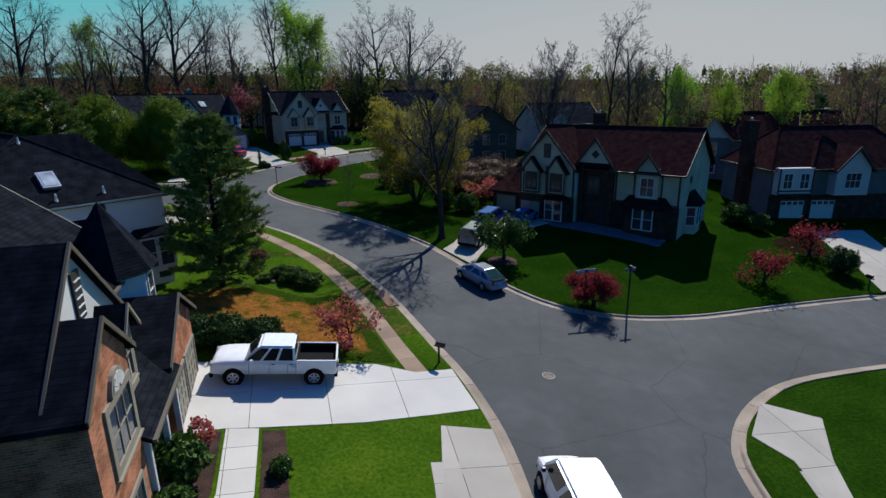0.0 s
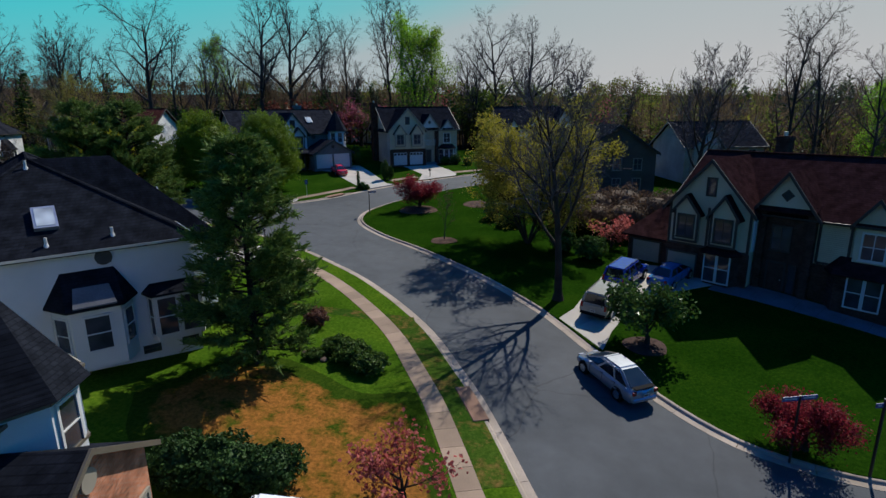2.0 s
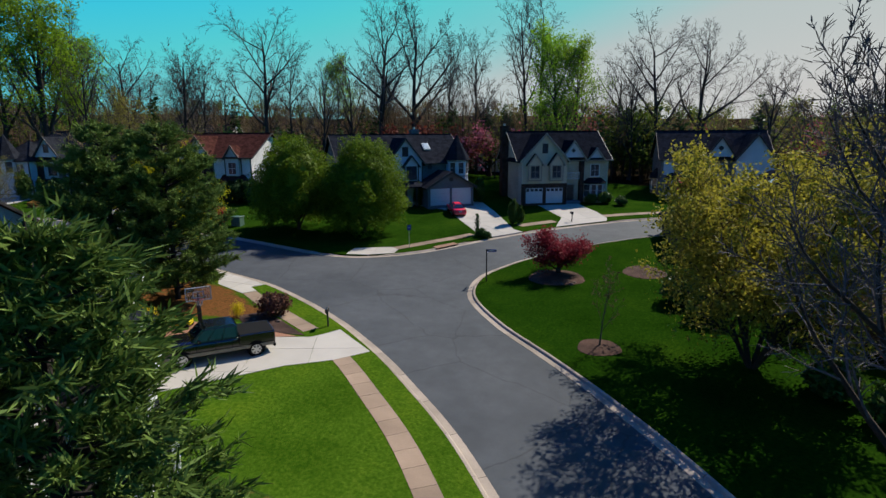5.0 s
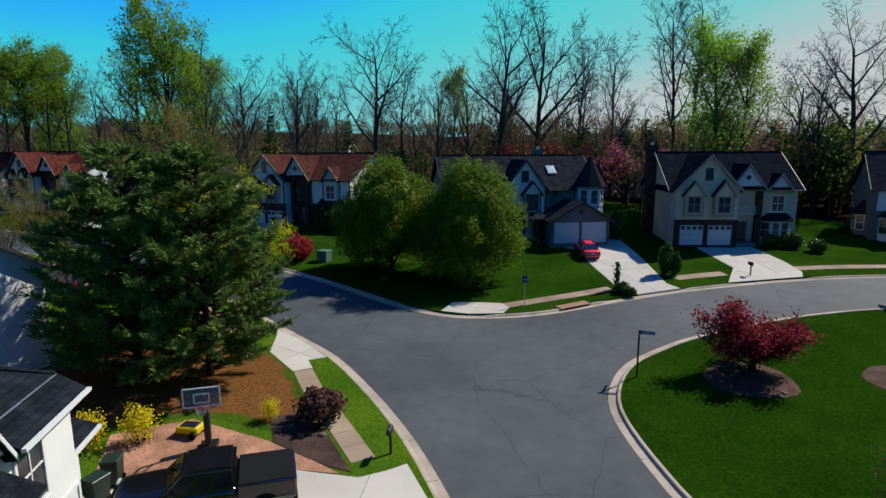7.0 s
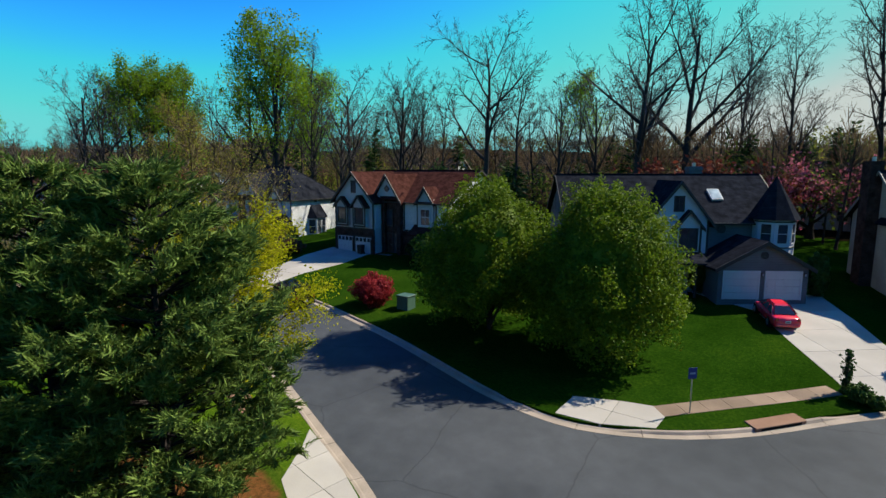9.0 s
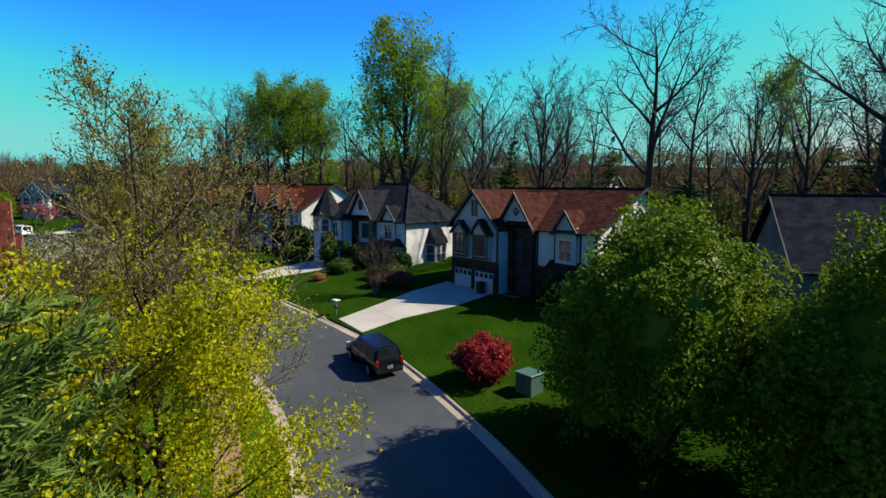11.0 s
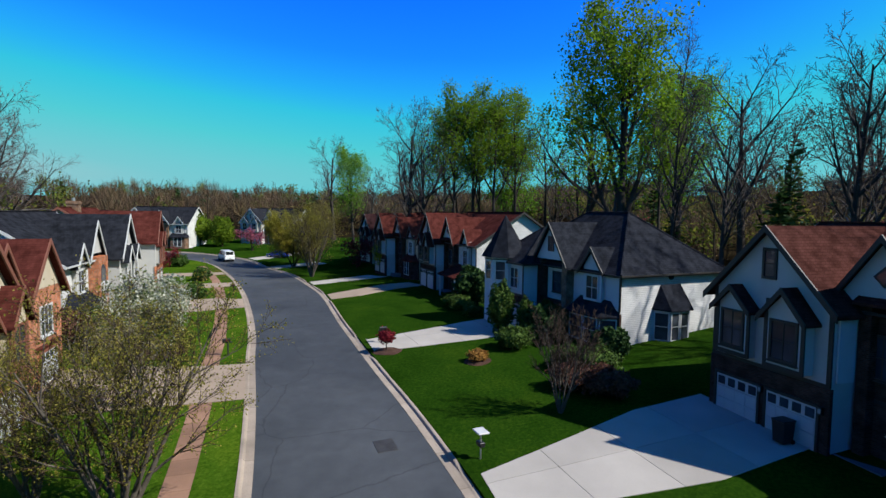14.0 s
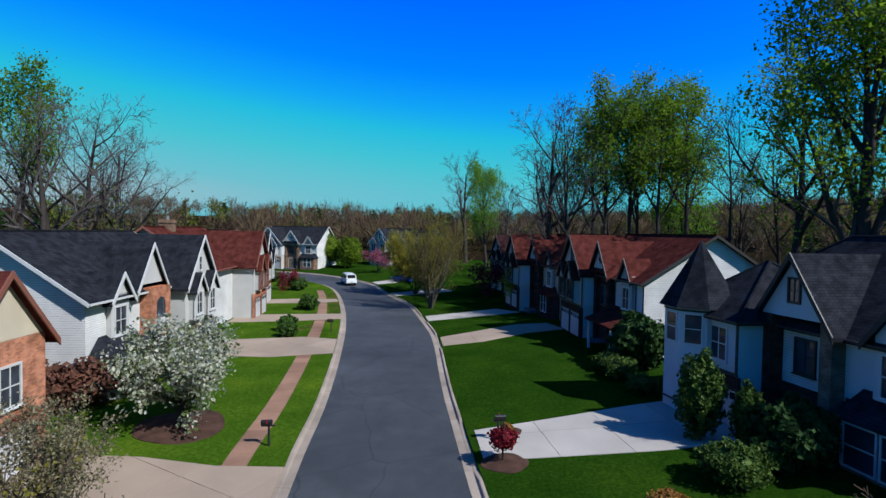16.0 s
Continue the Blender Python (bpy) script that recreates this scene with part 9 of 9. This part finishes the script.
def stretch(line, a, b):
    """The piece of the line between the points nearest a and b."""
    near = lambda p: min(range(len(line)), key=lambda i: (line[i][0] - p[0]) ** 2 + (line[i][1] - p[1]) ** 2)
    i, j = sorted((near(a), near(b)))
    return line[i:j + 1]


slab_line("sidewalk_west", stretch(WEST_KERB, (2.0, 24.6), (-22.6, 55.4)), 1.95, 3.0, 1.25, WALKWAY, "weathered pinkish concrete sidewalk in slabs")
slab_line("sidewalk_corner", curved([(-36.55, 58.75), (-33.8, 57.45), (-30.2, 56.05), (-26.75, 54.65)], 5), 0.0, 1.05, 1.2, WALKWAY, "weathered pinkish concrete sidewalk in slabs")
slab_line("sidewalk_far", stretch(WEST_KERB, (-44, 62.8), (-150, 29)), 2.2, 3.3, 1.3, WALK_RED, "brownish concrete sidewalk along the verge")
slab_line("sidewalk_south", stretch(WEST_KERB, (3.9, 4), (3.1, 19)), 2.5, 3.7, 1.25, CONCRETE, "pale concrete sidewalk in slabs")
slab_line("sidewalk_north", curved([(-33.2, 75.8), (-31.44, 79.0), (-29.95, 81.64), (-28.3, 84.7)], 5), 0.0, 1.05, 1.25, WALKWAY, "buff concrete sidewalk in slabs")
slab_line("sidewalk_bend", stretch(NORTH_KERB, (-23, 88.8), (-19.8, 92.8)), 2.5, 3.7, 1.25, WALKWAY, "buff concrete sidewalk in slabs")
slab_line("sidewalk_east", stretch(NORTH_KERB, (-15.5, 97.5), (10, 114.5)), 2.5, 3.7, 1.25, WALKWAY, "buff concrete sidewalk in slabs")
slab_line("sidewalk_south_east", stretch(SOUTH_KERB, (12.5, 19.5), (12, 4)), 2.6, 4.0, 1.4, CONCRETE, "pale concrete sidewalk in slabs")


def drive(name, outline, label, material=CONCRETE, dz=0.155, panel=3.2, turn=0.0):
    """A drive cast in square panels with open joints, cut from the outline on a turned grid."""
    parent = thing(name, label, "driveway", kind="structure")
    co, si = math.cos(turn), math.sin(turn)
    loc = [Vector((x * co + y * si, -x * si + y * co)) for x, y in outline]
    area = sum(a.x * b.y - b.x * a.y for a, b in zip(loc, loc[1:] + loc[:1]))
    if area < 0:
        loc.reverse()
    x0, x1 = min(p.x for p in loc), max(p.x for p in loc)
    y0, y1 = min(p.y for p in loc), max(p.y for p in loc)

    def clip(poly, axis, limit, keep_less):
        out = []
        for a, b in zip(poly, poly[1:] + poly[:1]):
            ina = (a[axis] <= limit) == keep_less
            inb = (b[axis] <= limit) == keep_less
            if ina:
                out.append(a)
            if ina != inb:
                out.append(a.lerp(b, (limit - a[axis]) / (b[axis] - a[axis])))
        return out

    nx, ny = max(1, round((x1 - x0) / panel)), max(1, round((y1 - y0) / panel))
    g = 0.012
    for i in range(nx):
        for j in range(ny):
            poly = loc
            for axis, lo, hi in ((0, x0 + (x1 - x0) * i / nx + g, x0 + (x1 - x0) * (i + 1) / nx - g), (1, y0 + (y1 - y0) * j / ny + g, y0 + (y1 - y0) * (j + 1) / ny - g)):
                if len(poly) > 2:
                    poly = clip(poly, axis, hi, True)
                if len(poly) > 2:
                    poly = clip(poly, axis, lo, False)
            if len(poly) < 3:
                continue
            xy = [(p.x * co - p.y * si, p.x * si + p.y * co) for p in poly]
            n = len(xy)
            verts = [(x, y, land(x, y) + dz) for x, y in xy] + [(x, y, land(x, y) + dz - 0.14) for x, y in xy]
            raw("panel", verts, [tuple(range(n))] + [(k, k + n, (k + 1) % n + n, (k + 1) % n) for k in range(n)], material, parent)
    return parent


drive("driveway_1", [(-12.6, 24.5), (-6, 25.4), (-3.6, 25.7), (-1.5, 25.2), (0.4, 25.8), (1.6, 22.4), (-0.4, 21.7), (-3.5, 20.7), (-7.6, 19.8), (-9.2, 19.5), (-11.4, 18.4)], "broad bright concrete driveway under a white pickup", CONCRETE_NEW, turn=0.28)
drive("front_walk", [(-9.1, 19.5), (-7.8, 19.7), (-6.8, 16), (-6.4, 11), (-7.8, 11), (-8.1, 15.9)], "bright concrete garden walk beside a mulch bed", CONCRETE_NEW, turn=0.28, panel=1.3)
drive("driveway_2", [(-0.2, 20.9), (2.1, 20.9), (2.8, 17.2), (3.0, 13), (-0.4, 13), (-0.1, 16.8)], "pale concrete apron beside the street", CONCRETE, turn=0.2, panel=2.6)
drive("driveway_3", [(-33.4, 47.4), (-29.5, 53), (-26.8, 54.6), (-26.3, 55.6), (-26.0, 56.5), (-22.5, 54.6), (-23.6, 52.7), (-25.4, 50.8), (-29.2, 44.2)], "pale concrete driveway under a black pickup", turn=0.55)
region("soil_strip", [(-36.8, 49.6), (-35.6, 52.6), (-31.6, 53.8), (-28.6, 54.2), (-27.5, 54.3), (-29.8, 52.8), (-33.6, 47.7)], GRASS_H + 0.022, SOIL, None, 0.6, 0.1, "reddish bare soil strip beside a driveway")
drive("corner_ramp", [(-42.8, 62.05), (-41.7, 61.2), (-39.9, 59.5), (-36.6, 58.75), (-36.15, 59.75), (-37.2, 60.25), (-36.75, 61.25), (-39, 61.7), (-41, 61.93)], "pale concrete pad at the street corner", turn=0.1, panel=1.9)
drive("driveway_4", [(0.0, 45.6), (1.0, 47.5), (2.2, 51.5), (4.6, 57.8), (12, 56.4), (12, 53.5), (7.2, 51.5), (4.8, 48.5), (3.2, 44.5), (2.5, 41.9)], "buff concrete driveway with parked cars", turn=-0.7)
drive("front_path", [(12, 54.2), (20.4, 47.6), (19.2, 46.2), (10.5, 52.4)], "grey flagstone path along a house front", SLATE, 0.155, 1.4, -0.67)
drive("driveway_5", [(-26.6, 84.5), (-28.4, 85.2), (-29.4, 86.4), (-32.9, 90.3), (-36.5, 94.5), (-42.2, 95.4), (-40.6, 99.4), (-34.5, 101.5), (-31, 97), (-27.8, 92.3), (-25.5, 88.8), (-24.2, 88.1)], "pale concrete driveway with a red car", turn=0.9)
drive("driveway_6", [(-21.4, 92.0), (-22, 97), (-27, 103.3), (-22.3, 107), (-18.5, 102), (-16.8, 99.0), (-16.6, 97.4)], "pale concrete driveway rising to two garage doors", turn=0.65)
drive("driveway_7", [(-67.9, 70.3), (-69.6, 74), (-70.3, 78.4), (-72.2, 83.4), (-78.2, 81.6), (-76.8, 77.5), (-74.6, 74), (-71.8, 69.5)], "pale concrete driveway half in house shadow", turn=0.3)
drive("driveway_8", [(-88.9, 63.7), (-89.9, 67), (-91.2, 71.5), (-93, 76), (-99, 74.4), (-97, 70.5), (-94.5, 66.5), (-92.2, 62.7)], "pale concrete driveway half in house shadow", turn=0.35)
drive("driveway_9", [(-110.4, 56.9), (-113, 60), (-118.1, 63.5), (-121, 67), (-125, 65), (-123.2, 61.7), (-118, 58.4), (-114, 55.8)], "buff concrete driveway crossing the walk", BUFF, turn=0.35)
drive("driveway_10", [(-123.2, 52.3), (-126.8, 51), (-137, 58), (-134, 61.5)], "pale concrete driveway beside green lawns", turn=0.45)
drive("driveway_11", [(-80.4, 57.4), (-86.6, 55.4), (-86, 52.5), (-85.9, 48.8), (-85, 44.6), (-77.5, 46.8), (-79, 52)], "broad buff concrete driveway", BUFF, turn=-0.3)
drive("driveway_12", [(-105.4, 49.1), (-110.4, 47.2), (-110.3, 44), (-106.5, 38), (-101.5, 39.6), (-102.7, 45)], "buff concrete driveway crossing the walk", BUFF, turn=-0.3)
drive("driveway_13", [(-121, 42.9), (-124.7, 41.3), (-122, 37), (-119, 32), (-114, 33.5), (-117.5, 39.0)], "buff concrete driveway crossing the walk", BUFF, turn=-0.3)
drive("driveway_14", [(-135.4, 36.2), (-138.6, 34.6), (-136, 30), (-133, 27), (-129, 29), (-132, 33)], "buff concrete driveway crossing the walk", BUFF, turn=-0.4)
drive("driveway_15", [(37.2, 53), (43, 53.6), (40.4, 45), (38.0, 40.4), (34.1, 39.3), (35.5, 44)], "pale concrete driveway beside a clipped shrub", turn=-0.2)
drive("driveway_16", [(-150, 38.8), (-160, 45), (-157, 48), (-147, 41)], "pale concrete driveway beside green lawns", turn=0.4)
drive("driveway_17", [(-163, 30.8), (-176, 38), (-173, 41), (-160.5, 33)], "pale concrete driveway beside green lawns", turn=0.4)
drive("ramp_1", [(14.3, 21.8), (16.3, 24.6), (18.8, 23.5), (17.2, 20.4), (16.2, 17.5), (15.2, 18), (15.3, 20.2)], "pale concrete kerb ramp", turn=0.2, panel=2.2)
drive("ramp_2", [(-36.8, 72.1), (-37.3, 74.2), (-35.4, 75.6), (-34.1, 76.35), (-33.15, 75.8), (-32.9, 74.55), (-34.8, 72.9)], "pale concrete kerb ramp at the corner", turn=0.3, panel=2.0)

BEDS = [
    ("mulch_bed", [(-11, 18.2), (-9.2, 19.3), (-8.3, 16), (-8, 12), (-9.4, 11), (-10.2, 15)], MULCH, "dark bark mulch bed along a garden walk"),
    ("mulch_bed", [(-7.6, 19.6), (-6.7, 19.7), (-5.4, 15.5), (-5, 11), (-6.2, 11), (-6.6, 16)], MULCH, "dark bark mulch bed along a garden walk"),
    ("mulch_bed", [(-33.2, 55.0), (-32.4, 56.6), (-30.5, 56.0), (-27.3, 54.65), (-28.6, 54.2), (-31.3, 53.9)], MULCH, "mulch bed with a russet shrub and stones"),
]


def disc_bed(name, x, y, r, material, label):
    pts = [(x + r * math.cos(a) * (1 + 0.08 * math.sin(3 * a + x)), y + r * math.sin(a) * (1 + 0.08 * math.cos(2 * a + y))) for a in (2 * math.pi * k / 20 for k in range(20))]
    ob = region(name, pts, GRASS_H + 0.02, material, None, 0.7, 0.1, label, lift=lambda u, v: 0.14 * r * max(0.0, 1 - math.hypot(u - x, v - y) / r))
    tagged(ob, category="mulch bed")


for nm, pts, mat, lab in BEDS:
    tagged(region(nm, pts, GRASS_H + 0.03, mat, None, 0.8, 0.15, lab), category="mulch bed")
disc_bed("mulch_bed", -10.95, 61.3, 1.25, MULCH_RED, "round mulch bed under a young bare tree")
disc_bed("mulch_bed", 5.0, 43.1, 1.25, MULCH, "round dark mulch bed under a glossy leaved tree")
disc_bed("mulch_bed", -16.7, 73.8, 2.25, MULCH_RED, "round mulch bed with stones under a red maple")
disc_bed("mulch_bed", -89.3, 48.1, 2.2, MULCH_RED, "mulch bed under a white blossoming tree")
disc_bed("mulch_bed", -88.9, 64.6, 1.0, MULCH_RED, "small red mulch bed with a topiary shrub")
disc_bed("mulch_bed", -92.3, 64.4, 0.7, MULCH_RED, "small red mulch ring beside the kerb")
disc_bed("mulch_bed", -85.8, 70.7, 0.9, MULCH_RED, "small mulch ring round an azalea")
disc_bed("mulch_bed", -10.2, 78.2, 1.8, MULCH_RED, "mulch bed with stones on the corner lawn")
